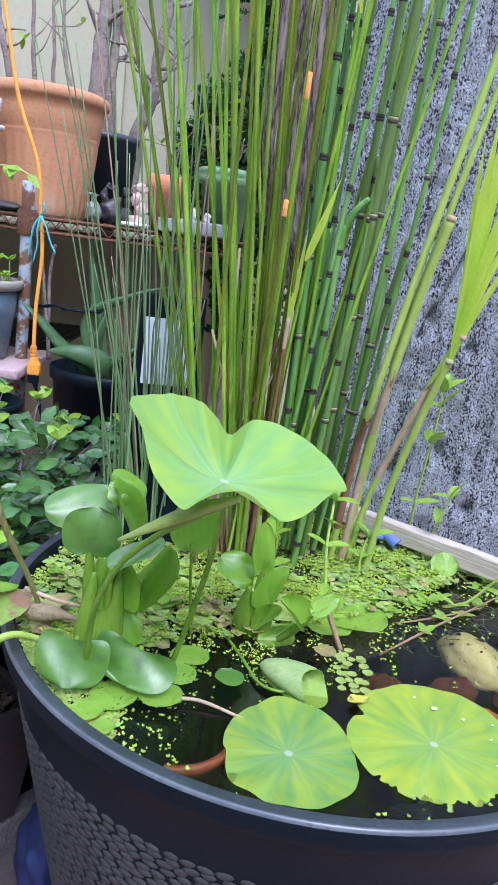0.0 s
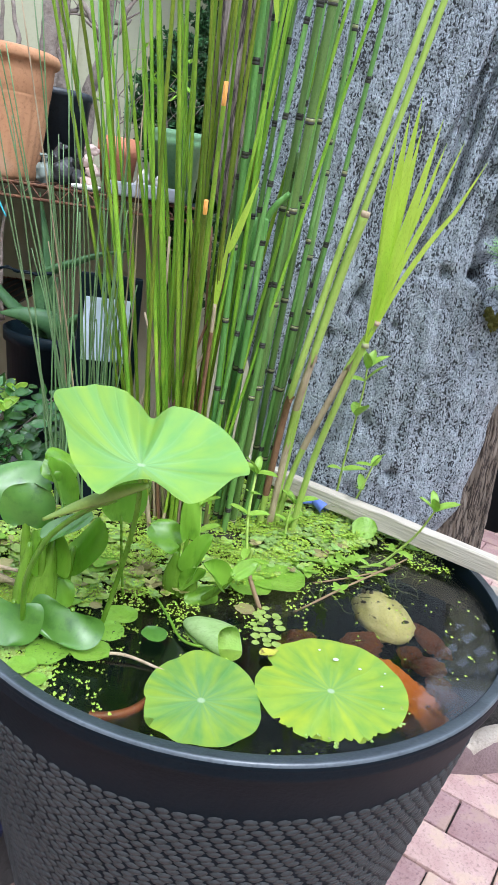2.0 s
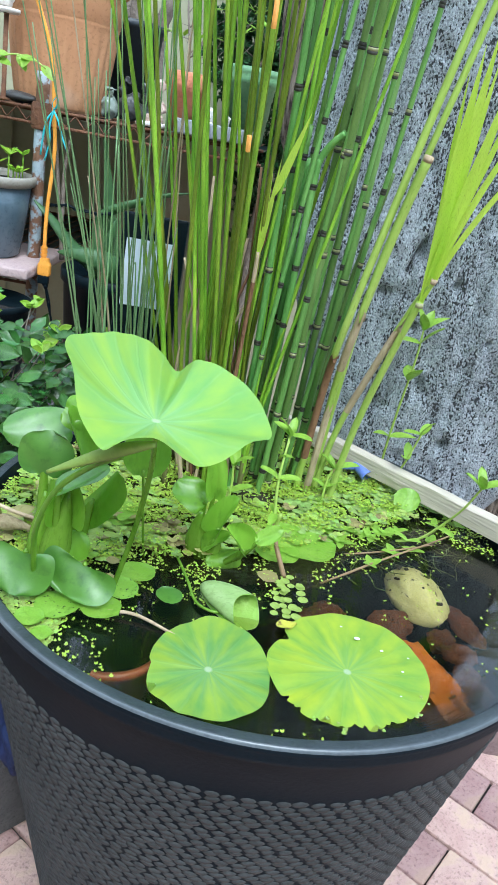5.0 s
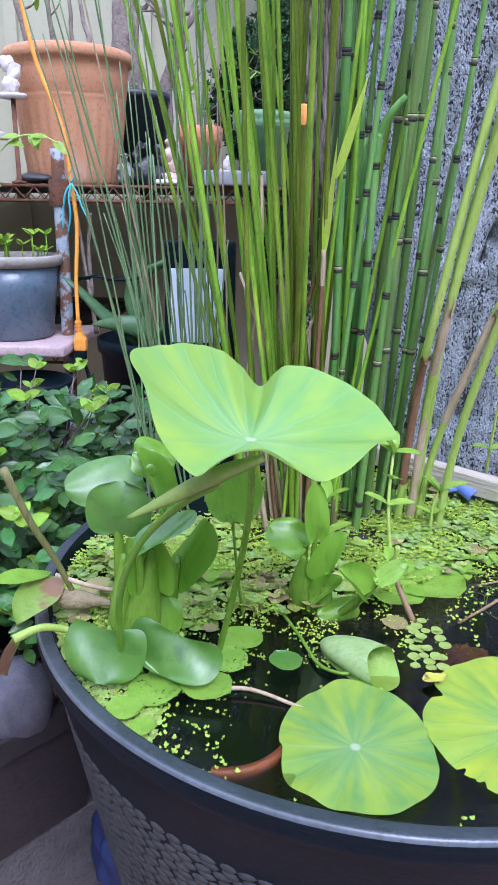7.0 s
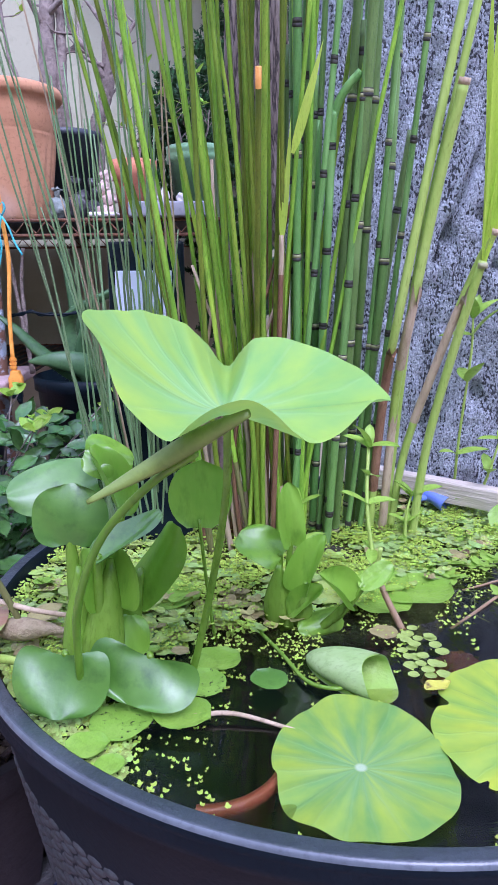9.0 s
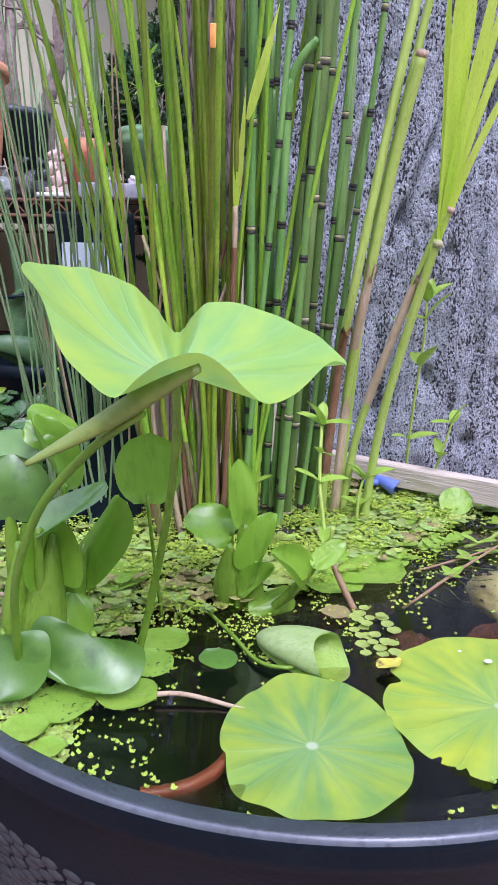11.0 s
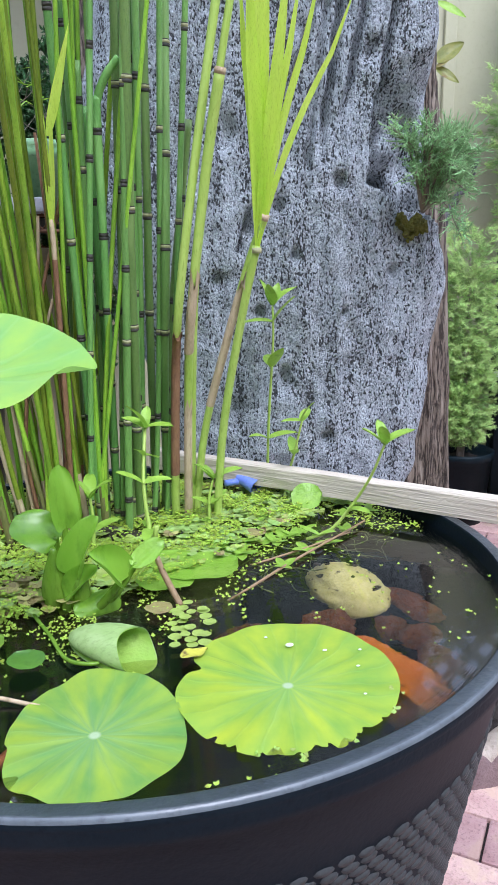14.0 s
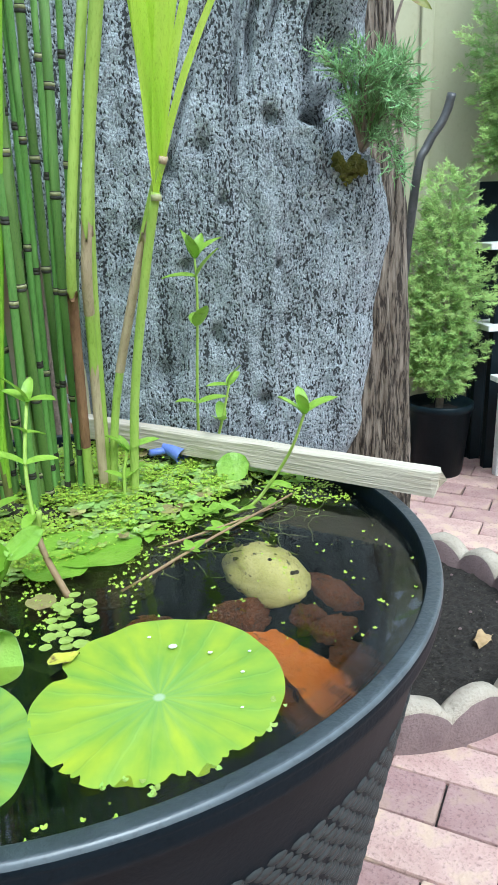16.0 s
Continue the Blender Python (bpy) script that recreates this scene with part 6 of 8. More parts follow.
def branchy(name, label, stems, material, category="shrub", leaves=None, leaf_mat=None, loc=None):
    """Bare woody stems, each a list of points with a foot radius, and side twigs."""
    top = thing(name, label, category, loc=loc or stems[0][0][0])
    b = Vector(loc or stems[0][0][0])
    rnd = random.Random(len(name) * 7 + len(stems))
    for pts, r, twigs in stems:
        path = [p - b for p in spline(pts, 22)]
        for p in path[2:-1]:
            p += noise.noise_vector(p * 22) * 0.004
        bm = bmesh.new()
        tube(bm, path, lambda q: r * (1 - 0.55 * q), 10)
        for v in bm.verts:
            v.co += noise.noise_vector(v.co * 60) * r * 0.14
        limb = part("branch", bm, material, top)
        for k in range(twigs):
            i = rnd.randint(6, 20)
            c = path[i]
            d = Vector((rnd.uniform(-1, 1), rnd.uniform(-0.6, 0.4), rnd.uniform(0.0, 0.9))).normalized()
            p1 = c + d * rnd.uniform(0.03, 0.06)
            p2 = p1 + (d + Vector((rnd.uniform(-0.8, 0.8), 0, rnd.uniform(-0.2, 0.6)))).normalized() * rnd.uniform(0.02, 0.05)
            bm = bmesh.new()
            tube(bm, spline([c, p1, p2], 8), lambda q: r * 0.34 * (1 - 0.7 * q), 6)
            part("twig", bm, material, limb)
            if leaves and rnd.random() < leaves:
                bm = bmesh.new()
                for m in range(3):
                    blade(bm, p2, (rnd.uniform(-1, 1), rnd.uniform(-1, 0.3), rnd.uniform(-0.2, 0.8)), (0, -0.2, 1), 0.026, 0.012, cup=0.1, droop=0.15)
                part("leaf_tuft", bm, leaf_mat or M_LEAF_Y, limb)
    return top


branchy("potted_shrub", "bare grey woody shrub standing in the terracotta pot", [
    ([(-0.53, 1.91, SHELF + 0.24), (-0.555, 1.90, 1.374), (-0.575, 1.9, 1.46), (-0.60, 1.9, 1.62)], 0.011, 4),
    ([(-0.49, 1.90, SHELF + 0.24), (-0.492, 1.9, 1.36), (-0.497, 1.9, 1.46), (-0.51, 1.9, 1.62)], 0.0065, 3),
    ([(-0.45, 1.91, SHELF + 0.24), (-0.446, 1.9, 1.36), (-0.452, 1.9, 1.46), (-0.45, 1.9, 1.62)], 0.0055, 2),
    ([(-0.43, 1.88, SHELF + 0.24), (-0.405, 1.88, 1.32), (-0.416, 1.89, 1.38), (-0.43, 1.9, 1.46), (-0.42, 1.9, 1.62)], 0.0065, 3)], M_TWIG, leaves=0.45)

# black pot with a gnarled little tree
pot("plastic_pot", "black plastic nursery pot on the rack", (-0.368, 2.165, SHELF), [(0.0, 0.0), (0.075, 0.0), (0.090, 0.214), (0.095, 0.216), (0.095, 0.231), (0.090, 0.233), (0.084, 0.219), (0.0, 0.21)], surface("faded_black_plastic", (0.030, 0.038, 0.046), (0.050, 0.060, 0.070), rough=0.45, scale=12, bump=0.1), soil=(0.084, 0.214))
branchy("gnarled_tree", "leafless gnarled little tree with crooked dark branches", [
    ([(-0.385, 2.165, SHELF + 0.20), (-0.390, 2.15, 1.40), (-0.386, 2.15, 1.52), (-0.38, 2.15, 1.66)], 0.030, 4),
    ([(-0.355, 2.165, SHELF + 0.20), (-0.358, 2.15, 1.38), (-0.352, 2.15, 1.50), (-0.36, 2.15, 1.66)], 0.017, 2)], M_TWIG)
branchy("gnarled_tree", "bonsai-like trunk with twisted bare twigs", [
    ([(-0.285, 2.20, SHELF), (-0.288, 2.19, 1.26), (-0.245, 2.17, 1.38), (-0.240, 2.15, 1.48), (-0.20, 2.15, 1.66)], 0.022, 7),
    ([(-0.245, 2.17, 1.38), (-0.285, 2.15, 1.44), (-0.33, 2.15, 1.50), (-0.34, 2.14, 1.56)], 0.010, 5),
    ([(-0.242, 2.16, 1.40), (-0.215, 2.15, 1.43), (-0.19, 2.15, 1.49), (-0.15, 2.15, 1.54)], 0.009, 5)], M_TWIG)

# small terracotta pot, green pot, ornaments
pot("terracotta_pot", "small plain terracotta flower pot on the rack", (-0.158, 1.86, SHELF), [(0.0, 0.0), (0.034, 0.0), (0.044, 0.084), (0.049, 0.085), (0.050, 0.124), (0.047, 0.126), (0.044, 0.120), (0.0, 0.112)], surface("red_terracotta", (0.62, 0.23, 0.12), (0.72, 0.31, 0.17), rough=0.8, scale=12, bump=0.15, fine=130), soil=(0.044, 0.116))
branchy("potted_shrub", "twiggy small plant with sparse young leaves in the small pot", [([(-0.16, 1.86, SHELF + 0.112), (-0.165, 1.86, 1.22), (-0.18, 1.86, 1.30)], 0.004, 5), ([(-0.15, 1.86, SHELF + 0.112), (-0.14, 1.86, 1.2), (-0.13, 1.86, 1.27)], 0.003, 5)], M_TWIG, leaves=0.9)
pot("plastic_pot", "green ribbed plastic pot on the rack", (-0.022, 1.93, SHELF), [(0.0, 0.0), (0.0488, 0.0), (0.0533, 0.06), (0.0548, 0.06), (0.057, 0.1), (0.0585, 0.1), (0.0599, 0.125), (0.0681, 0.128), (0.0696, 0.142), (0.0681, 0.148), (0.0696, 0.15), (0.0696, 0.162), (0.0651, 0.164), (0.0607, 0.15), (0.0, 0.145)], M_GREENPOT, soil=(0.06, 0.152))
branchy("potted_shrub", "leafy seedling in the green pot", [([(-0.05, 1.93, SHELF + 0.145), (-0.06, 1.92, 1.23), (-0.075, 1.92, 1.29)], 0.003, 6), ([(-0.02, 1.93, SHELF + 0.145), (0.0, 1.92, 1.22), (0.01, 1.92, 1.27)], 0.003, 6)], M_TWIG, leaves=1.0)


def figurine(name, label, blobs, material, loc):
    """A plain rounded ornament: blobs of (x, y, z, rx, ry, rz) run together."""
    bm = bmesh.new()
    for x, y, z, rx, ry, rz in blobs:
        m = Matrix.Translation((x, y, z)) @ Matrix.Diagonal((rx, ry, rz, 1))
        bmesh.ops.create_icosphere(bm, subdivisions=3, radius=1.0, matrix=m)
    rough_mesh(bm, 0.006, 75, loc[0] * 9)
    rough_mesh(bm, 0.003, 190, loc[0] * 5)
    return tagged(part(name, bm, material, loc=loc), label, "ornament", "ornaments on the rack")


figurine("figurine", "dark glazed goose-shaped ornament on the rack", [(0, 0, 0.030, 0.028, 0.02, 0.030), (-0.018, 0, 0.066, 0.008, 0.008, 0.022), (-0.012, 0, 0.088, 0.008, 0.008, 0.009), (0.0, 0, 0.084, 0.012, 0.007, 0.006), (0.012, 0, 0.05, 0.012, 0.012, 0.02)], M_FIG_D, (-0.285, 1.87, SHELF))
figurine("jar", "small grey-green glass jar on the rack", [(0, 0, 0.024, 0.018, 0.018, 0.024), (0, 0, 0.052, 0.008, 0.008, 0.012), (0, 0, 0.064, 0.011, 0.011, 0.003)], surface("grey_green_glass", (0.20, 0.24, 0.20), (0.28, 0.32, 0.28), rough=0.2, scale=20), (-0.318, 1.81, SHELF))
figurine("figurine", "dark knobbly clay ornament on the rack", [(0, 0, 0.022, 0.018, 0.016, 0.022), (0.006, 0, 0.055, 0.014, 0.013, 0.018), (-0.004, 0, 0.078, 0.01, 0.01, 0.012)], M_FIG_D, (-0.245, 1.85, SHELF))
figurine("figurine", "pale pink stacked shell ornament on the rack", [(0, 0, 0.016, 0.020, 0.016, 0.016), (0.008, 0, 0.042, 0.015, 0.013, 0.016), (-0.006, 0, 0.066, 0.013, 0.011, 0.014), (0.004, 0.0, 0.088, 0.016, 0.010, 0.012)], M_FIG_P, (-0.215, 1.81, SHELF))
figurine("figurine", "white petal-shaped ornament on a small white plate", [(0.0, -0.006, 0.014, 0.018, 0.013, 0.014), (0.006, 0, 0.040, 0.013, 0.012, 0.020), (-0.008, 0, 0.056, 0.014, 0.012, 0.016)], M_FIG_W, (-0.540, 1.763, SHELF + 0.178))
stand = thing("ornament_stand", "rusted rod stand with a small white plate", "stand", loc=(-0.540, 1.763, SHELF))
bm = bmesh.new()
lathe(bm, [(0.0, 0.0), (0.016, 0.0), (0.016, 0.004), (0.005, 0.007), (0.005, 0.168), (0.0, 0.168)], 16)
part("rod", bm, M_RUST, stand)
bm = bmesh.new()
lathe(bm, [(0.0, 0.168), (0.026, 0.168), (0.029, 0.172), (0.028, 0.177), (0.0, 0.178)], 24)
part("plate", bm, M_FIG_W, stand)
figurine("figurine", "small white bisque ornament on the rack", [(0, 0, 0.018, 0.018, 0.015, 0.018), (0.003, 0, 0.046, 0.012, 0.011, 0.014)], M_FIG_W, (-0.095, 1.80, SHELF))
figurine("figurine", "small white rounded ornament on the rack", [(0, 0, 0.016, 0.014, 0.013, 0.016), (0.0, 0, 0.040, 0.010, 0.010, 0.012), (0.018, 0.004, 0.014, 0.010, 0.010, 0.014)], M_FIG_W, (-0.055, 1.81, SHELF))
bm = bmesh.new()
box(bm, -0.03, -0.03, 0.0, 0.03, 0.03, 0.010, 0.004)
tagged(part("tray", bm, M_FIG_W, loc=(-0.215, 1.775, SHELF + 0.002)), "white saucer-like tray on the rack", "tray")
bm = bmesh.new()
box(bm, -0.085, -0.06, -0.034, 0.085, 0.03, -0.004, 0.004)
tagged(part("board", bm, surface("grey_board", (0.25, 0.26, 0.27), (0.33, 0.34, 0.35), rough=0.6, scale=9), loc=(-0.075, 1.79, SHELF + 0.035)), "grey board lying on the rack's edge", "board")
pebble("stone", "flat dark stone lying on the rack", (-0.515, 1.79, SHELF + 0.012), (0.040, 0.028, 0.012), (0, 0, 5), M_FIG_D, 0.08, 9)
wf = thing("flower_ornament", "white flower ornament on a white stand", "ornament", loc=(-0.60, 1.72, SHELF))
bm = bmesh.new()
box(bm, -0.05, -0.03, 0.085, 0.05, 0.03, 0.10, 0.003)
box(bm, -0.012, -0.012, 0.0, 0.012, 0.012, 0.086, 0.002)
part("stand", bm, M_FIG_W, wf)
bm = bmesh.new()
for k in range(9):
    a = k * 0.7
    blade(bm, (0.02, 0, 0.14), (math.cos(a), -0.5, math.sin(a)), (0, -1, 0.2), 0.034, 0.022, cup=0.3)
part("petals", bm, M_FIG_W, wf)

# orange cord with its plug
cord = thing("extension_cord", "orange extension cord hanging down with a moulded plug", "cable", loc=(-0.40, 1.66, 0.72))
cb = Vector((-0.40, 1.66, 0.72))
bm = bmesh.new()
tube(bm, [p - cb for p in spline([(-0.56, 1.70, 1.70), (-0.512, 1.69, 1.50), (-0.485, 1.68, 1.381), (-0.459, 1.68, 1.255), (-0.414, 1.68, 1.132), (-0.403, 1.68, 1.031), (-0.396, 1.68, 0.948), (-0.401, 1.67, 0.834), (-0.399, 1.66, 0.750)], 60)], 0.0042, 10)
part("cable", bm, M_CORD, cord)
bm = bmesh.new()
tube(bm, [Vector((0.001, 0, 0.034)), Vector((0.0015, 0, 0.006))], 0.0055, 10)
for z in (0.029, 0.0215, 0.014):
    tube(bm, [Vector((0.001, 0, z + 0.0022)), Vector((0.001, 0, z - 0.0022))], 0.0076, 12)
rows = []
for z, hw, hd in ((0.007, 0.0085, 0.0075), (0.004, 0.0090, 0.0080), (-0.002, 0.0105, 0.0085), (-0.008, 0.0138, 0.0092), (-0.028, 0.0138, 0.0092), (-0.031, 0.0128, 0.0086)):
    rows.append([bm.verts.new((0.004 + hw * ux, hd * uy, z)) for ux, uy in ((-1, -0.7), (-0.8, -1), (0.8, -1), (1, -0.7), (1, 0.7), (0.8, 1), (-0.8, 1), (-1, 0.7))])
for r0, r1 in zip(rows, rows[1:]):
    for k in range(8):
        bm.faces.new((r0[k], r0[(k + 1) % 8], r1[(k + 1) % 8], r1[k]))
bm.faces.new(rows[0])
bm.faces.new(rows[-1][::-1])
bmesh.ops.recalc_face_normals(bm, faces=bm.faces)
part("plug", bm, M_CORD, cord, "moulded plug with a ribbed neck", smooth=False)
bm = bmesh.new()
box(bm, -0.008, -0.008, -0.050, 0.015, 0.008, -0.0312, 0.002)
tube(bm, [Vector((0.008, 0, -0.050)), Vector((0.010, 0, -0.062))], lambda q: 0.007 - 0.003 * q, 10)
tube(bm, spline([(0.010, 0, -0.060), (0.016, 0, -0.09), (0.03, 0, -0.14), (0.05, 0.01, -0.22)], 12), 0.0024, 8)
tube(bm, spline([(0.012, 0, -0.060), (0.022, -0.004, -0.09), (0.026, 0, -0.13), (0.04, 0.01, -0.21)], 12), 0.0018, 8)
part("connector", bm, M_BLACK, cord, "black cable end")
cy = thing("string", "cyan plastic string knotted round the cord", "string", loc=(-0.398, 1.672, 1.03))
for k, pts in enumerate(([(0, -0.008, 0), (-0.012, -0.012, -0.02), (-0.018, -0.012, -0.05), (-0.022, -0.010, -0.09)], [(0, -0.008, 0), (-0.005, -0.014, -0.03), (-0.004, -0.012, -0.06), (-0.012, -0.012, -0.10)], [(0, -0.008, 0), (0.012, -0.012, -0.02), (0.022, -0.010, -0.05), (0.035, -0.010, -0.075)], [(0, -0.008, 0), (0.008, -0.010, 0.014), (0.004, -0.010, 0.026), (-0.004, -0.010, 0.012), (0, -0.008, 0)])):
    bm = bmesh.new()
    tube(bm, spline(pts, 12), 0.0022, 6, squash=0.4)
    part("strand", bm, M_CYAN, cy)
wire = [(-0.42, 1.72, 0.83), (-0.37, 1.70, 0.842), (-0.33, 1.71, 0.835), (-0.27, 1.72, 0.838)]
bm = bmesh.new()
tube(bm, spline(wire, 16), 0.0028, 6)
tube(bm, [p + Vector((0, 0, 0.004 * math.sin(i * 1.3))) for i, p in enumerate(spline(wire, 16))], 0.0022, 6)
tagged(part("wire", bm, M_BLACK), "twisted black wire tied to the post", "wire")

for k, pts in enumerate(([(-0.400, 1.81, 0.70), (-0.405, 1.80, 0.773), (-0.415, 1.80, 0.845), (-0.421, 1.80, 0.90), (-0.428, 1.80, 0.962)], [(-0.405, 1.803, 0.79), (-0.404, 1.80, 0.821), (-0.406, 1.80, 0.90), (-0.397, 1.80, 0.972)])):
    bm = bmesh.new()
    path = spline(pts, 20)
    tube(bm, path, lambda q: (0.0052 - 0.0018 * q) * (1.18 if int(q * 20) % 5 == 0 else 1.0), 8)
    tagged(part("dry_cane", bm, M_TWIG), "bare knotted cane standing behind the rusted post", "cane", "dry canes")
# lower shelf: slab, blue pot
bm = bmesh.new()
box(bm, -0.90, 1.60, 0.682, -0.415, 1.90, 0.706, 0.006)
tagged(part("stone_slab", bm, M_SLAB), "pinkish stone slab lying on the lower shelf", "slab")
pot("glazed_pot", "blue glazed pot with an unglazed cream rim", (-0.555, 1.715, 0.7065), [(0.0, 0.0), (0.074, 0.0), (0.080, 0.006), (0.094, 0.10), (0.099, 0.154), (0.0, 0.145)], M_BLUEPOT,
    soil=(0.088, 0.165), rim=([(0.099, 0.154), (0.106, 0.157), (0.110, 0.166), (0.110, 0.174), (0.106, 0.178), (0.099, 0.177), (0.094, 0.169), (0.090, 0.150)], M_CREAM))
sd = thing("seedling", "young leafy seedlings in the blue pot", "plant", loc=(-0.53, 1.715, 0.87))
for k in range(12):
    bm = bmesh.new()
    a = k * 2.4
    c = Vector((0.05 * math.cos(a * 0.7), 0.03 * math.sin(a), 0.0))
    h = 0.02 + 0.035 * (k % 4) / 3
    tube(bm, spline([c, c + Vector((0, 0, h))], 3), 0.0016, 6)
    for m in range(3):
        blade(bm, c + Vector((0, 0, h)), (math.cos(a + m * 2.1), math.sin(a + m * 2.1), 0.7), (0, -0.2, 1), 0.026, 0.014, cup=0.2, droop=0.1)
    part("shoot", bm, M_LEAF_Y, sd)
vine = thing("vine", "trailing vine with bright leaves beside the post", "plant", loc=(-0.50, 1.70, 1.03))
vp = spline([(-0.10, 0.0, -0.16), (-0.09, -0.01, -0.05), (-0.06, -0.02, 0.04), (-0.01, -0.02, 0.085), (0.04, -0.02, 0.09), (0.075, -0.02, 0.075)], 24)
bm = bmesh.new()
tube(bm, vp, 0.0018, 6)
part("stem", bm, M_PALEG, vine)
for k in range(1, 24, 2):
    bm = bmesh.new()
    blade(bm, vp[k], (math.cos(k * 1.9), -0.4, -0.3 + 0.5 * math.sin(k)), (0, -0.6, 0.8), 0.036, 0.020, cup=0.1, droop=0.2, fold=0.1)
    part("leaf", bm, M_WEED, vine)

# nursery pot with aloe
for bx, by in ((-0.25, 1.75), (-0.47, 1.55)):
    bm = bmesh.new()
    box(bm, -0.19, -0.10, 0.0, 0.19, 0.10, 0.195, 0.006)
    lo = part("concrete_block", bm, M_BLOCK, loc=(bx, by, -0.0))
    tagged(lo, "grey concrete block on the paving under a pot", "block", "concrete blocks")
    bm = bmesh.new()
    box(bm, -0.19, -0.10, 0.0, 0.19, 0.10, 0.195, 0.006)
    tagged(part("concrete_block", bm, M_BLOCK, loc=(bx, by, 0.196)), "grey concrete block stacked under a pot", "block", "concrete blocks")
pot("plastic_pot", "large black nursery pot holding an aloe", (-0.245, 1.755, 0.392), [(0.0, 0.0), (0.108, 0.0), (0.128, 0.285), (0.135, 0.287), (0.136, 0.312), (0.130, 0.315), (0.124, 0.29), (0.0, 0.28)], M_BLACK, 64, soil=(0.123, 0.285))
pot("plastic_pot", "low black plant pot behind the shrub", (-0.49, 1.56, 0.392), [(0.0, 0.0), (0.075, 0.0), (0.092, 0.235), (0.098, 0.238), (0.098, 0.25), (0.094, 0.252), (0.088, 0.23), (0.0, 0.22)], M_BLACK, 48, soil=(0.088, 0.225))
al = thing("aloe", "aloe with long curved dark green leaves", "aloe", loc=(-0.25, 1.755, 0.68))
ao = Vector((-0.25, 1.755, 0.68))
for pts, r, flat in (([(-0.262, 1.755, 0.69), (-0.275, 1.74, 0.716), (-0.292, 1.74, 0.765), (-0.299, 1.74, 0.805), (-0.283, 1.735, 0.839), (-0.224, 1.735, 0.869), (-0.165, 1.74, 0.895), (-0.105, 1.75, 0.911)], 0.021, 0.6),
                     ([(-0.255, 1.775, 0.69), (-0.270, 1.78, 0.728), (-0.287, 1.78, 0.82), (-0.298, 1.78, 0.901), (-0.319, 1.78, 1.011)], 0.021, 0.55),
                     ([(-0.265, 1.745, 0.69), (-0.300, 1.72, 0.716), (-0.352, 1.70, 0.76), (-0.399, 1.69, 0.811), (-0.437, 1.69, 0.842)], 0.021, 0.5),
                     ([(-0.245, 1.735, 0.69), (-0.262, 1.70, 0.728), (-0.315, 1.68, 0.745), (-0.375, 1.68, 0.742)], 0.030, 0.5),
                     ([(-0.235, 1.745, 0.69), (-0.215, 1.71, 0.735), (-0.175, 1.70, 0.765), (-0.14, 1.70, 0.775)], 0.024, 0.5),
                     ([(-0.250, 1.740, 0.69), (-0.270, 1.72, 0.75), (-0.262, 1.71, 0.80), (-0.255, 1.71, 0.835)], 0.018, 0.5)):
    bm = bmesh.new()
    path = [p - ao for p in spline(pts, 26)]
    tube(bm, path, lambda q: r * (1 - q ** 1.6) ** 0.8 * (0.75 + 0.25 * min(1, q * 6)) + 0.0012, 12, squash=flat)
    lf = part("leaf", bm, M_ALOE, al)
    bm = bmesh.new()
    for i in range(3, 25):  # blunt teeth along both edges
        d = (path[i + 1] - path[i - 1]).normalized()
        side = d.cross(Vector((0, -1, 0.2))).normalized()
        e = r * (1 - (i / 26) ** 1.6) ** 0.8
        for sg in (-1, 1):
            tube(bm, [path[i] + side * sg * e * 0.85, path[i] + side * sg * (e + 0.0006) + d * 0.001], lambda q: 0.0011 * (1 - 0.8 * q), 5)
    part("teeth", bm, surface("aloe_teeth", (0.12, 0.20, 0.08), (0.18, 0.27, 0.12), rough=0.6, scale=40), lf, "pale blunt teeth")


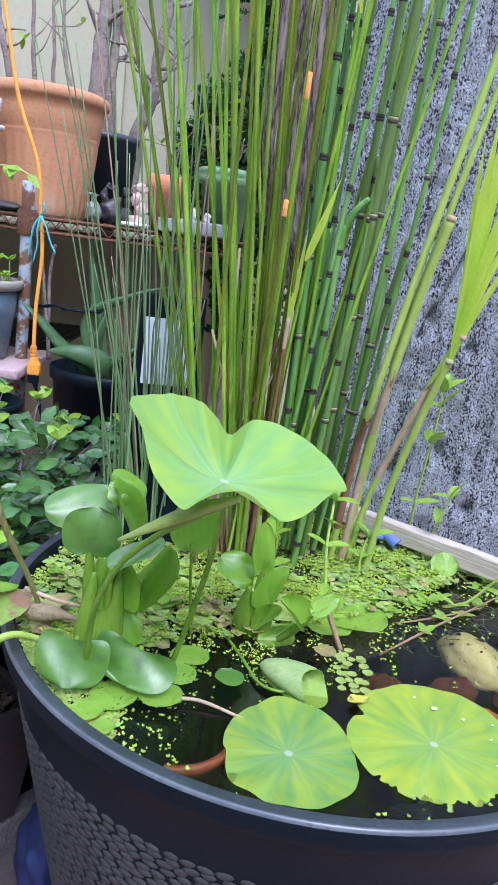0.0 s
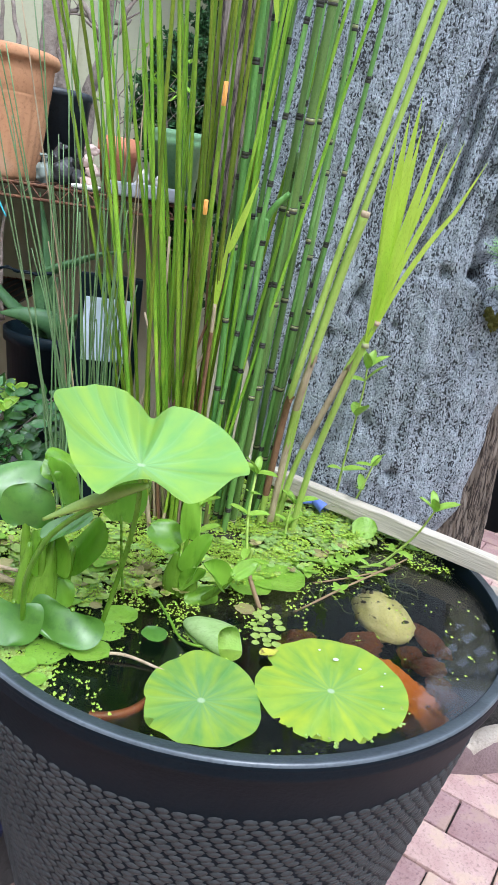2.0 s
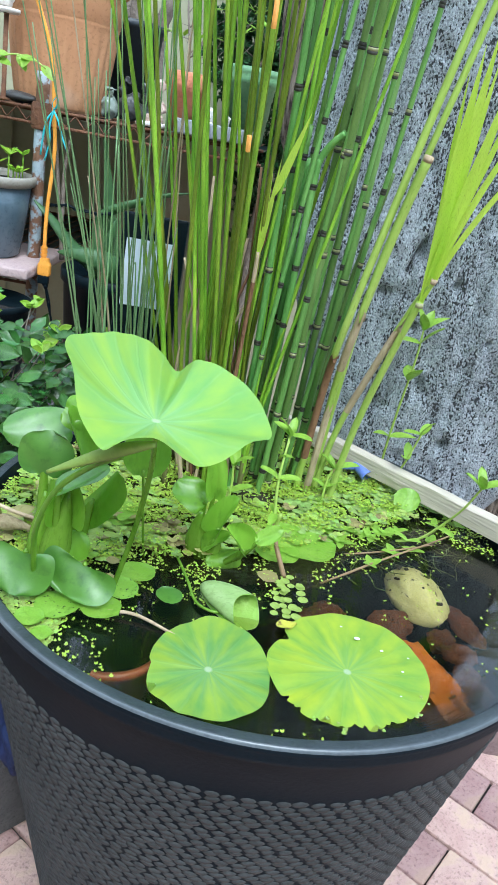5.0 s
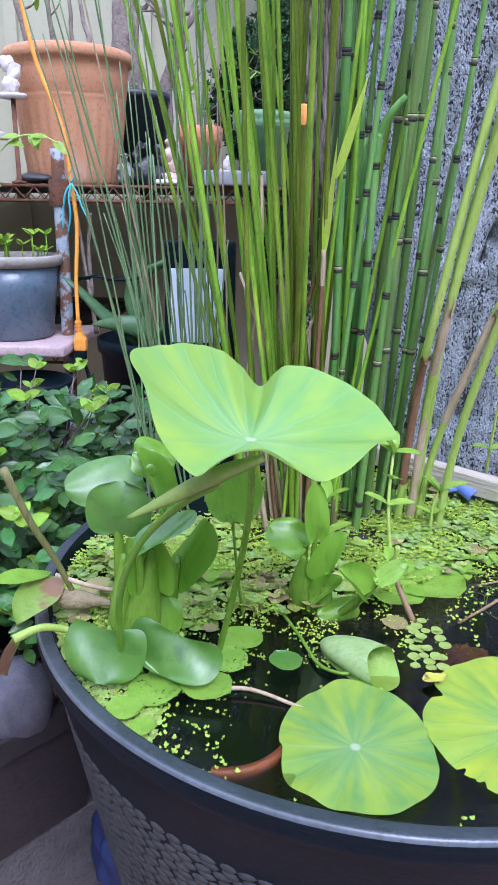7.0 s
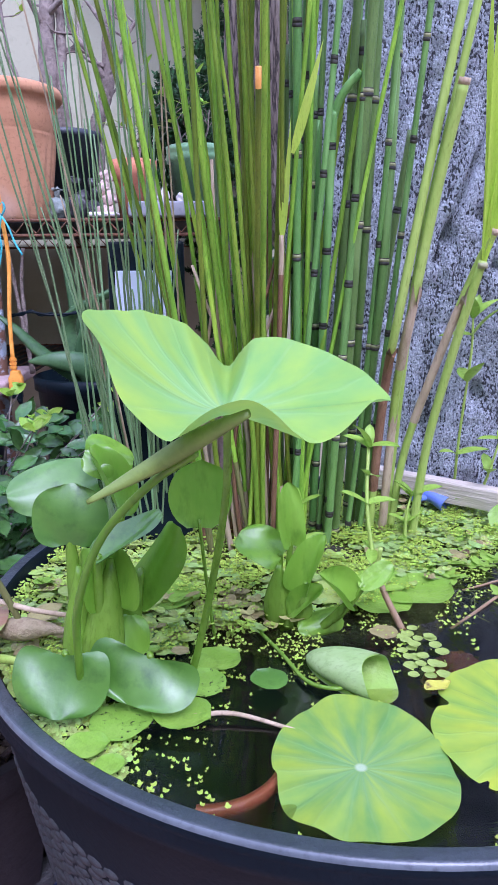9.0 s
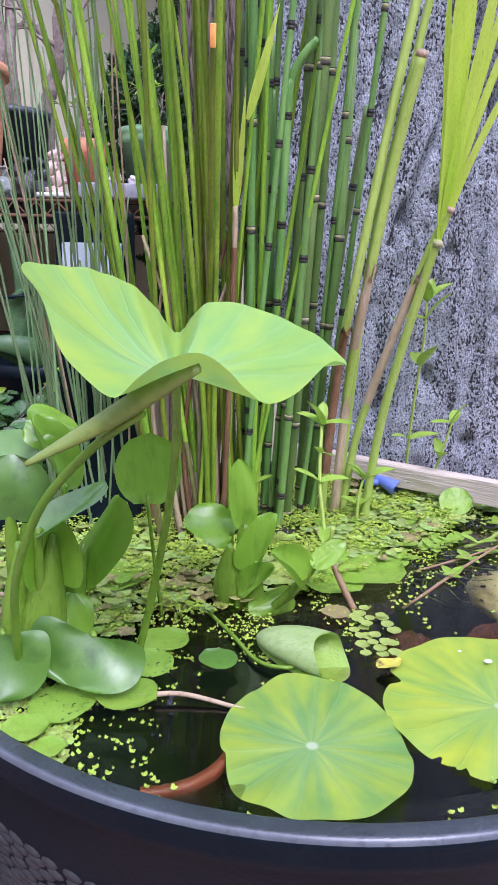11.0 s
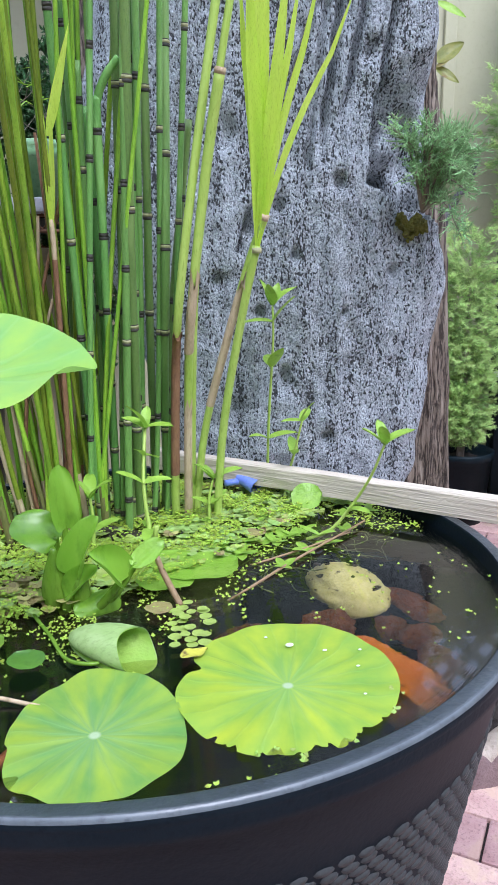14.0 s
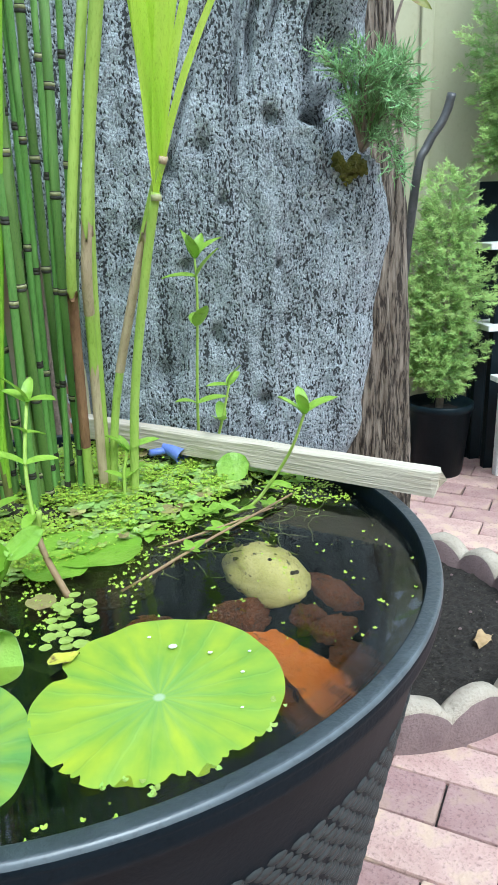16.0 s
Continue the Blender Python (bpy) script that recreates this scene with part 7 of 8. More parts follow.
# conifers of many small sprays
def conifer(name, label, centre, blobs, count, size, materials, seed, trunk=None, category="conifer", spiky=True, tips=0.4):
    top = thing(name, label, category, loc=centre)
    rnd = random.Random(seed)
    if trunk:
        bm = bmesh.new()
        tube(bm, spline(trunk[0], 12), lambda q: trunk[1] * (1 - 0.7 * q), 10)
        rough_mesh(bm, 0.003, 40)
        part("trunk", bm, M_TWIG, top)
    for mi, (mat, share) in enumerate(((materials[0], 1 - tips), (materials[1], tips))):
        verts, faces = [], []
        for i in range(int(count * share / 7)):
            bx, by, bz, rx, ry, rz = rnd.choice(blobs)
            d = Vector((rnd.gauss(0, 1), rnd.gauss(0, 1), rnd.gauss(0, 1)))
            d = d.normalized() if d.length > 0.1 else Vector((0, -1, 0))
            q = rnd.uniform(0.45, 0.98) if mi == 0 else rnd.uniform(0.85, 1.10)
            bump_ = 1 + 0.42 * noise.noise(Vector((bx, by, bz)) * 9 + d * 2.6 + Vector((seed, 0, 0)))
            root = Vector((bx + d.x * rx * q * bump_, by + d.y * ry * q * bump_, bz + d.z * rz * q * bump_))
            out = (d * 1.2 + Vector((0, 0, 0.5)) + Vector((rnd.gauss(0, 0.35), rnd.gauss(0, 0.35), rnd.gauss(0, 0.35)))).normalized()
            for k in range(30 if spiky else 26):
                w = rnd.random()
                c = root + out * size * 1.5 * w
                e = (out * 0.8 + Vector((rnd.gauss(0, 0.7), rnd.gauss(0, 0.7), rnd.gauss(0, 0.7)))).normalized()
                s = e.orthogonal().normalized() * size * (0.05 if spiky else 0.16)
                ln = size * rnd.uniform(0.6, 1.1) * (1.1 - 0.4 * w)
                a = len(verts)
                p1 = c + e * ln * 0.55 + Vector((0, 0, -0.06 * ln))
                verts += [tuple(c - s * 0.5), tuple(c + s * 0.5), tuple(p1 + s), tuple(p1 - s), tuple(c + e * ln)]
                faces += [(a, a + 1, a + 2, a + 3), (a + 3, a + 2, a + 4)]
        me = bpy.data.meshes.new("foliage")
        me.from_pydata(verts, [], faces)
        me.materials.append(mat)
        ob = new("foliage", me)
        ob.parent = top
    return top


conifer("conifer", "dense dark green conifer bush behind the reeds", (-0.02, 2.42, 0.0),
        [(-0.05, 0, 1.28, 0.11, 0.10, 0.14), (0.02, 0.05, 1.35, 0.12, 0.11, 0.17), (0.14, 0.1, 1.50, 0.15, 0.13, 0.25), (0.16, 0.12, 1.75, 0.14, 0.13, 0.22), (0.05, 0.1, 2.0, 0.22, 0.16, 0.26), (0.0, 0.1, 2.35, 0.24, 0.16, 0.28), (-0.16, 0.12, 2.15, 0.2, 0.14, 0.24), (0.08, 0.1, 2.75, 0.2, 0.15, 0.3), (-0.1, 0.12, 2.6, 0.18, 0.14, 0.26), (0.05, 0.05, 1.15, 0.12, 0.1, 0.14), (0.10, 0.1, 0.9, 0.12, 0.1, 0.2)], 34000, 0.019, (M_BUSH, M_BUSH), 5, ([(0.05, 0.05, -0.01), (0.06, 0.05, 0.8), (0.1, 0.1, 1.6), (0.05, 0.1, 2.8)], 0.03), spiky=False, tips=0.5)


# ---- trough with shrub, boulder and blocks beside the planter ----
TA = math.radians(49)
TU = Vector((math.cos(TA), math.sin(TA), 0))
TV = Vector((-math.sin(TA), math.cos(TA), 0))
T0 = Vector((-0.143, 0.806, 0.0))
tm = Matrix(((-TU.x, TV.x, 0, T0.x), (-TU.y, TV.y, 0, T0.y), (0, 0, 1, 0), (0, 0, 0, 1)))
trough = thing("trough_planter", "grey-brown rectangular plastic trough on concrete blocks", "planter", loc=(T0.x, T0.y, 0.305))
to = Vector((T0.x, T0.y, 0.305))
bm = bmesh.new()
L_, W_, H_ = 0.165, 0.50, 0.165
def trough_ring(inset, z):
    return [bm.verts.new(tm @ Vector((a, b, z)) - to) for a, b in ((inset, inset), (L_ - inset, inset), (L_ - inset, W_ - inset), (inset, W_ - inset))]
rings = [trough_ring(i, 0.305 + z) for i, z in ((0.022, 0.0), (0.006, H_ - 0.03), (0.005, H_ - 0.028), (0.0, H_ - 0.026), (0.0, H_), (0.012, H_), (0.015, H_ - 0.02), (0.022, 0.06))]
bm.faces.new(rings[0][::-1])
bm.faces.new(rings[-1])
for r0, r1 in zip(rings, rings[1:]):
    for k in range(4):
        bm.faces.new((r0[k], r0[(k + 1) % 4], r1[(k + 1) % 4], r1[k]))
bmesh.ops.recalc_face_normals(bm, faces=bm.faces)
part("body", bm, M_TROUGH, trough, smooth=False)
bm = bmesh.new()
bmesh.ops.create_grid(bm, x_segments=24, y_segments=60, size=0.5)
for v in bm.verts:
    v.co = tm @ Vector(((v.co.x + 0.5) * (L_ - 0.034) + 0.017, (v.co.y + 0.5) * (W_ - 0.034) + 0.017, 0.305 + H_ - 0.02)) - to
    v.co.z += 0.010 * noise.noise(v.co * 40)
part("soil", bm, M_SOIL, trough, "dark crumbly soil with bark chips")
pebble("boulder", "smooth blue-grey boulder lying in the trough", (-0.226, 0.752, 0.490), (0.040, 0.034, 0.050), (0, 12, 30), M_BOULDER, 0.08, 3)
for k in range(14):
    c = tm @ Vector((0.03 + 0.11 * rs.random(), 0.02 + 0.16 * rs.random(), 0.305 + H_ - 0.014))
    pebble("bark_chip", "chip of bark lying on the soil", c, (0.016, 0.008, 0.005), (rs.uniform(-30, 30), rs.uniform(-30, 30), rs.uniform(0, 180)), M_BARK if k % 2 else M_STRAW, 0.3, 30 + k, "bark chip", "bark chips")
verts, faces = [], []
for k in range(420):
    c = tm @ Vector((0.022 + 0.122 * rs.random(), 0.02 + 0.44 * rs.random(), 0.305 + H_ - 0.016 + 0.012 * rs.random()))
    d_, s_, u_ = frame_of((rs.uniform(-1, 1), rs.uniform(-1, 1), rs.uniform(-0.5, 0.5)), (rs.gauss(0, 0.4), rs.gauss(0, 0.4), 1))
    l3, w3, t3 = rs.uniform(0.004, 0.012), rs.uniform(0.002, 0.005), rs.uniform(0.001, 0.003)
    a = len(verts)
    verts += [tuple(c + d_ * l3 * i + s_ * w3 * q * (0.6 + 0.4 * rs.random()) + u_ * t3 * e) for e in (-1, 1) for i, q in ((-1, -1), (1, -1), (1, 1), (-1, 1))]
    faces += [(a, a + 1, a + 2, a + 3), (a + 4, a + 7, a + 6, a + 5)] + [(a + i, a + 4 + i, a + 4 + (i + 1) % 4, a + (i + 1) % 4) for i in range(4)]
me = bpy.data.meshes.new("bark_mulch")
me.from_pydata(verts, [], faces)
me.materials.append(surface("dark_mulch", (0.03, 0.022, 0.018), (0.11, 0.08, 0.06), rough=0.95, scale=40, bump=0.6, island=0.7))
tagged(new("bark_mulch", me), "dark crumbled bark mulch in the trough", "mulch", kind="stuff")
for k, (a, b) in enumerate(((0.105, 0.12), (0.105, 0.38))):
    for lvl in range(2):
        bm = bmesh.new()
        # hollow block: outer shell with two cores
        bl, bw, bh = 0.385, 0.19, 0.149
        xs, ys = (-bl / 2, -bl / 2 + 0.03, -0.015, 0.015, bl / 2 - 0.03, bl / 2), (-bw / 2, -bw / 2 + 0.03, bw / 2 - 0.03, bw / 2)
        vv = [[[bm.verts.new((x, y, z)) for z in (0.0, bh)] for y in ys] for x in xs]
        solid = lambda i, q: 0 <= i < 5 and 0 <= q < 3 and not (q == 1 and i in (1, 3))
        for i in range(5):
            for q in range(3):
                if not solid(i, q):
                    continue
                for z in (0, 1):
                    bm.faces.new([vv[i][q][z], vv[i + 1][q][z], vv[i + 1][q + 1][z], vv[i][q + 1][z]])
                for di, dq, e0, e1 in ((-1, 0, (i, q), (i, q + 1)), (1, 0, (i + 1, q), (i + 1, q + 1)), (0, -1, (i, q), (i + 1, q)), (0, 1, (i, q + 1), (i + 1, q + 1))):
                    if not solid(i + di, q + dq):
                        bm.faces.new([vv[e0[0]][e0[1]][0], vv[e1[0]][e1[1]][0], vv[e1[0]][e1[1]][1], vv[e0[0]][e0[1]][1]])
        bmesh.ops.recalc_face_normals(bm, faces=bm.faces)
        bmesh.ops.bevel(bm, geom=[e for e in bm.edges if e.calc_face_angle(0) > 1], offset=0.003, segments=1, affect="EDGES")
        ob = part("concrete_block", bm, M_BLOCK, smooth=False)
        c = tm @ Vector((a, b, 0.003 + lvl * 0.1505))
        ob.matrix_world = pose(c.x, c.y, c.z, 0, 0, math.degrees(TA) + 4 * k - 2)
        tagged(ob, "rough hollow concrete block carrying the trough", "block", "concrete blocks")
bm = bmesh.new()
bmesh.ops.create_icosphere(bm, subdivisions=4, radius=1.0)
for v in bm.verts:
    v.co *= 1 + 0.35 * noise.noise(v.co * 2.4)
ob = part("cloth", bm, surface("dark_blue_cloth", (0.01, 0.018, 0.08), (0.02, 0.04, 0.14), rough=0.7, scale=3, bump=0.3))
ob.matrix_world = pose(-0.135, 0.80, 0.25, 0, 0, 20) @ Matrix.Diagonal((0.03, 0.05, 0.06, 1))
tagged(ob, "crumpled dark blue plastic sheet beside the planter", "sheet")
# the shrub in its own pot
pot("plastic_pot", "black plastic pot holding the shrub beside the planter", (-0.295, 1.015, 0.0), [(0.0, 0.0), (0.10, 0.0), (0.135, 0.50), (0.142, 0.503), (0.142, 0.53), (0.136, 0.532), (0.13, 0.51), (0.0, 0.50)], M_BLACK, 56, soil=(0.129, 0.512))
shrub = thing("shrub", "leafy dark green shrub with yellow-green young shoots beside the planter", "shrub", loc=(-0.295, 1.015, 0.51))
so = Vector((-0.295, 1.015, 0.51))
LEAVES = []
for k in range(3):
    for mat in (M_LEAF_D, M_LEAF_Y):
        bm = bmesh.new()
        blade(bm, (0, 0, 0), (1, 0, 0.1), (0, 0, 1), 1.0, 0.56 + 0.05 * k, "oval", cup=0.16 + 0.05 * k, droop=0.10 + 0.06 * k, fold=0.08, nl=7, nw=4)
        me = bpy.data.meshes.new("leaf")
        for f in bm.faces:
            f.smooth = True
        bm.to_mesh(me)
        bm.free()
        me.materials.append(mat)
        LEAVES.append(me)
rl_ = random.Random(77)
nleaf = 0
for k in range(72):
    base = Vector((-0.295 + rl_.uniform(-0.06, 0.06), 1.015 + rl_.uniform(-0.06, 0.06), 0.51))
    tip = Vector((rl_.uniform(-0.44, -0.10), rl_.uniform(0.74, 1.10), 0))
    while math.hypot(tip.x - CX, tip.y - CY) < R + 0.016:
        tip = Vector((rl_.uniform(-0.44, -0.10), rl_.uniform(0.74, 1.10), 0))
    tip.z = 0.785 - 0.10 * max(0.0, 0.95 - tip.y) / 0.2 - 0.14 * rl_.random() ** 1.6
    path = [p - so for p in spline([base, base.lerp(tip, 0.5) + Vector((0, 0, 0.02)), tip], 8)]
    bm = bmesh.new()
    tube(bm, path, lambda q: 0.0013 - 0.0005 * q, 5)
    tw = part("branch", bm, M_TWIG, shrub)
    young = rl_.random() < 0.72
    for m in range(5):
        if nleaf >= 296:
            break
        nleaf += 1
        top_leaf = m >= 1
        c = path[8] if top_leaf else path[4 + m]
        a = rl_.uniform(0, 6.28)
        d = Vector((math.cos(a), math.sin(a), 0.55 if (young and top_leaf) else 0.15))
        d_, s_, u_ = frame_of(d, (0.1, -0.75, 0.8))
        sz = rl_.uniform(0.014, 0.024) if (young and top_leaf) else rl_.uniform(0.026, 0.038)
        lf = new("leaf", LEAVES[2 * rl_.randint(0, 2) + (1 if young and top_leaf else 0)])
        lf.parent = tw
        lf.matrix_basis = Matrix.Translation(c) @ Matrix((d_, -s_, u_)).transposed().to_4x4() @ Matrix.Diagonal((sz, sz, sz, 1))
verts, faces = [], []
for k in range(1700):
    base = Vector((rl_.uniform(-0.45, -0.10), rl_.uniform(0.74, 1.10), 0))
    if math.hypot(base.x - CX, base.y - CY) < R + 0.022:
        continue
    base.z = 0.53 + (0.225 - 0.09 * max(0.0, 0.95 - base.y) / 0.2) * rl_.random() ** 0.7
    c = base - so
    d = Vector((rl_.uniform(-1, 1), rl_.uniform(-1, 1), rl_.uniform(-0.2, 0.6))).normalized()
    d_, s_, u_ = frame_of(d, (0.1, -0.6, 0.8))
    sz = rl_.uniform(0.022, 0.034)
    a = len(verts)
    for q, w in ((0, 0.05), (0.3, 0.24), (0.65, 0.25), (1.0, 0.02)):
        for h in (-1, 0, 1):
            verts.append(tuple(c + d_ * sz * q + s_ * (h * w * sz) + u_ * sz * (0.10 * h * h - 0.14 * q * q)))
    for i in range(3):
        for h in range(2):
            faces.append((a + i * 3 + h, a + i * 3 + h + 1, a + i * 3 + h + 4, a + i * 3 + h + 3))
me = bpy.data.meshes.new("inner_leaves")
me.from_pydata(verts, [], faces)
me.materials.append(M_LEAF_D)
for p in me.polygons:
    p.use_smooth = True
il = new("inner_leaves", me)
il.parent = shrub
tagged(il, "dark inner leaves", kind="stuff")

# ---- the paved side ----
def lattice_panel(x0, x1, z0, z1):
    top = thing("lattice_panel", "beige wooden lattice panel on top of the wall", "lattice", loc=((x0 + x1) / 2, WALL_Y + 0.03, z0))
    o = Vector(((x0 + x1) / 2, WALL_Y + 0.03, z0))
    for a in (z0 - 0.001, z1 - 0.05):
        bm = bmesh.new()
        box(bm, x0 - o.x, -0.02, a - z0, x1 - o.x, 0.02, a + 0.05 - z0, 0.003)
        part("rail", bm, M_WALL, top, smooth=False)
    h = z1 - z0 - 0.03
    bm = bmesh.new()
    box(bm, -0.019, -0.005, -h * 0.72, 0.019, 0.005, h * 0.72)
    s0 = part("slat", bm, M_WALL, top, smooth=False)
    n = int((x1 - x0) / 0.12)
    for i in range(1, n):
        for lean in (1, -1):
            sl = s0
            if i > 1 or lean < 0:
                sl = new("slat", s0.data)
                sl.parent = top
            sl.matrix_basis = pose(x0 - o.x + i * (x1 - x0) / n, 0.0052 * lean, 0.02 + h / 2, 0, 45 * lean, 0)


lattice_panel(-2.55, 3.15, 1.861, 2.21)

# soil bed ringed by scalloped edging
BX, BY, BR = 0.715, 1.597, 0.392
bm = bmesh.new()
lathe(bm, [(0.0, 0.022)] + [(q, 0.020) for q in np.linspace(0.02, BR - 0.02, 70)] + [(BR - 0.012, -0.01)], 260, (BX, BY))
for v in bm.verts:
    v.co.z += 0.010 * noise.noise(v.co * 14) + 0.007 * noise.noise(v.co * 55) + 0.0045 * abs(noise.noise(v.co * 120))
tagged(part("soil_bed", bm, M_SOIL), "bed of dark loose soil round the tree", "soil", kind="structure")
nblk, step = 9, 37.55
bm = bmesh.new()
arc = radians(step) * 0.985
cols, prof = 28, []
rows_o, rows_i, rows_ot, rows_it = [], [], [], []
for i in range(cols + 1):
    a = -arc / 2 + arc * i / cols
    h = 0.056 + 0.036 * abs(math.sin(math.pi * 2 * i / cols)) ** 0.75
    for lst, r, z in ((rows_o, BR + 0.028, -0.01), (rows_ot, BR + 0.026, h - 0.010), (rows_it, BR - 0.022, h - 0.010), (rows_i, BR - 0.024, -0.01)):
        lst.append(bm.verts.new((r * math.cos(a), r * math.sin(a), z)))
    if i == 0:
        top_o, top_i = [], []
    top_o.append(bm.verts.new(((BR + 0.016) * math.cos(a), (BR + 0.016) * math.sin(a), h)))
    top_i.append(bm.verts.new(((BR - 0.012) * math.cos(a), (BR - 0.012) * math.sin(a), h)))
bands = [(rows_o, rows_ot, 0), (rows_ot, top_o, 1), (top_o, top_i, 1), (top_i, rows_it, 1), (rows_it, rows_i, 0)]
for A, B, mi in bands:
    for i in range(cols):
        f = bm.faces.new((A[i], A[i + 1], B[i + 1], B[i]))
        f.material_index = mi
for i in (0, cols):
    bm.faces.new([rows_o[i], rows_ot[i], top_o[i], top_i[i], rows_it[i], rows_i[i]])
bmesh.ops.recalc_face_normals(bm, faces=bm.faces)
rough_mesh(bm, 0.0018, 60)
e0 = part("edging_block", bm, [M_CONC, M_CONC_TOP], loc=(BX, BY, 0))
tagged(e0, "scalloped concrete edging block, stained mauve with a sandy top", "edging", "scalloped edging round the bed")
for k in range(nblk):
    m = pose(BX, BY, 0, 0, 0, -86 + (k - 1) * step)
    if k == 0:
        e0.matrix_basis = m
    else:
        copy_thing(e0, m)
for k in range(26):
    a, q = rs.uniform(0, 6.28), math.sqrt(rs.random()) * (BR - 0.05)
    x, y = BX + q * math.cos(a), BY + q * math.sin(a)
    if math.hypot(x - 0.62, y - 1.37) < 0.11:
        continue
    pebble("pebble", "small pale pebble on the soil", (x, y, 0.030), (0.0042, 0.0034, 0.0024), (0, 0, k * 40), M_CONC, 0.2, k, "pebble", "pebbles on the soil")
verts, faces = [], []
rg = random.Random(21)
for k in range(1500):
    a, q = rg.uniform(0, 6.28), math.sqrt(rg.random()) * (BR - 0.035)
    x, y, e = BX + q * math.cos(a), BY + q * math.sin(a), rg.choice((0.0012, 0.0016, 0.0022, 0.0034)) * rg.uniform(0.7, 1.2)
    b, z = len(verts), 0.027 + rg.uniform(-0.003, 0.004)
    verts += [(x + e, y, z), (x, y + e * 0.8, z), (x - e * 0.9, y, z), (x, y - e, z), (x, y, z + e * 0.8), (x, y, z - e)]
    faces += [(b + u, b + (u + 1) % 4, b + 4) for u in range(4)] + [(b + (u + 1) % 4, b + u, b + 5) for u in range(4)]
me = bpy.data.meshes.new("soil_crumbs")
me.from_pydata(verts, [], faces)
me.materials.append(surface("soil_crumb", (0.035, 0.028, 0.023), (0.09, 0.075, 0.062), rough=1.0, scale=30, bump=0.3, island=0.75))
tagged(new("soil_crumbs", me), "crumbs of dark soil and pale grit on the bed", "soil", kind="stuff")
bm = bmesh.new()
blade(bm, (0, 0, 0), (1, 0.35, 0.05), (0.1, -0.3, 1), 0.062, 0.030, cup=-0.25, wave=0.30, droop=0.2, nl=12, nw=8)
for v in bm.verts:
    v.co += noise.noise_vector(v.co * 90) * 0.006
tagged(part("dead_leaf", bm, surface("crumpled_leaf", (0.36, 0.23, 0.11), (0.52, 0.37, 0.20), rough=0.85, scale=40, bump=0.5), loc=(0.915, 1.425, 0.038)), "curled dry leaf on the soil", "leaf")

# juniper and moss on the stone's ledge
jn = thing("juniper", "juniper sprig with fine blue-green needles growing on the stone's ledge", "juniper", loc=(0.490, 0.985, 0.975))
tips_ = [(-0.070, -0.085, 0.072), (-0.03, -0.09, 0.078), (0.0, -0.09, 0.068), (0.03, -0.08, 0.07), (-0.045, -0.07, 0.06), (0.05, -0.025, 0.04), (0.06, -0.01, 0.02), (0.02, -0.08, 0.03), (0.04, -0.07, 0.0), (0.03, -0.07, -0.05), (0.036, -0.06, -0.035), (0.045, -0.05, 0.02), (0.0, -0.075, 0.05), (-0.03, -0.06, 0.025), (0.052, -0.03, 0.05), (-0.02, -0.1, 0.06), (0.05, -0.06, 0.05), (0.015, -0.06, 0.078), (0.035, -0.05, 0.065)]
rj = random.Random(9)
for tip in tips_:
    tip = Vector(tip) * 0.88 + Vector((-0.006, 0, 0.014))
    path = spline([Vector((0, 0, 0)), tip * 0.5 + Vector((0, 0, 0.025)), tip], 14)
    bm = bmesh.new()
    tube(bm, path, lambda q: 0.0022 * (1 - 0.75 * q), 6)
    br = part("branch", bm, M_TWIG, jn)
    bm = bmesh.new()
    for i in range(3, 15):
        for k in range(5):
            c = path[i] + Vector((rj.gauss(0, 0.003), rj.gauss(0, 0.003), rj.gauss(0, 0.003)))
            out = ((path[min(14, i + 1)] - path[i - 1]).normalized() * 0.8 + Vector((rj.gauss(0, 0.6), rj.gauss(0, 0.6), rj.gauss(0.25, 0.5)))).normalized()
            ln = rj.uniform(0.010, 0.020)
            bend = Vector((rj.gauss(0, 0.004), rj.gauss(0, 0.004), rj.gauss(0.002, 0.003)))
            sprig = [c, c + out * ln * 0.5 + bend * 0.4, c + out * ln + bend]
            tube(bm, sprig, lambda q: 0.0007 * (1.05 - 0.8 * q), 4, cap=False)
            for g in range(3):
                o = sprig[0].lerp(sprig[2], 0.25 + 0.22 * g)
                dd = (out + Vector((rj.gauss(0, 0.55), rj.gauss(0, 0.55), rj.gauss(0.1, 0.5)))).normalized()
                tube(bm, [o, o + dd * rj.uniform(0.005, 0.010)], lambda q: 0.0006 * (1.05 - 0.8 * q), 3, cap=False)
    part("needles", bm, M_JUNIPER, br)
bm = bmesh.new()
for k in range(150):
    x = rj.uniform(0.459, 0.492)
    z = 0.967 - 0.012 * abs(rj.gauss(0, 0.6)) + 0.010 * noise.noise(Vector((x * 90, 0, 0)))
    q = rj.uniform(0.0018, 0.0042)
    bmesh.ops.create_icosphere(bm, subdivisions=2, radius=q, matrix=Matrix.Translation((x, min(rock_face(x, z), 0.985) - rj.uniform(0.0, 0.006), z)) @ Matrix.Diagonal((1, 1, 1, 1)))
rough_mesh(bm, 0.0022, 220)
ob = part("moss", bm, surface("moss", (0.10, 0.10, 0.012), (0.22, 0.20, 0.03), rough=1.0, scale=60, bump=1.0, fine=400))
tagged(ob, "cushion of olive moss on the stone's ledge", "moss")

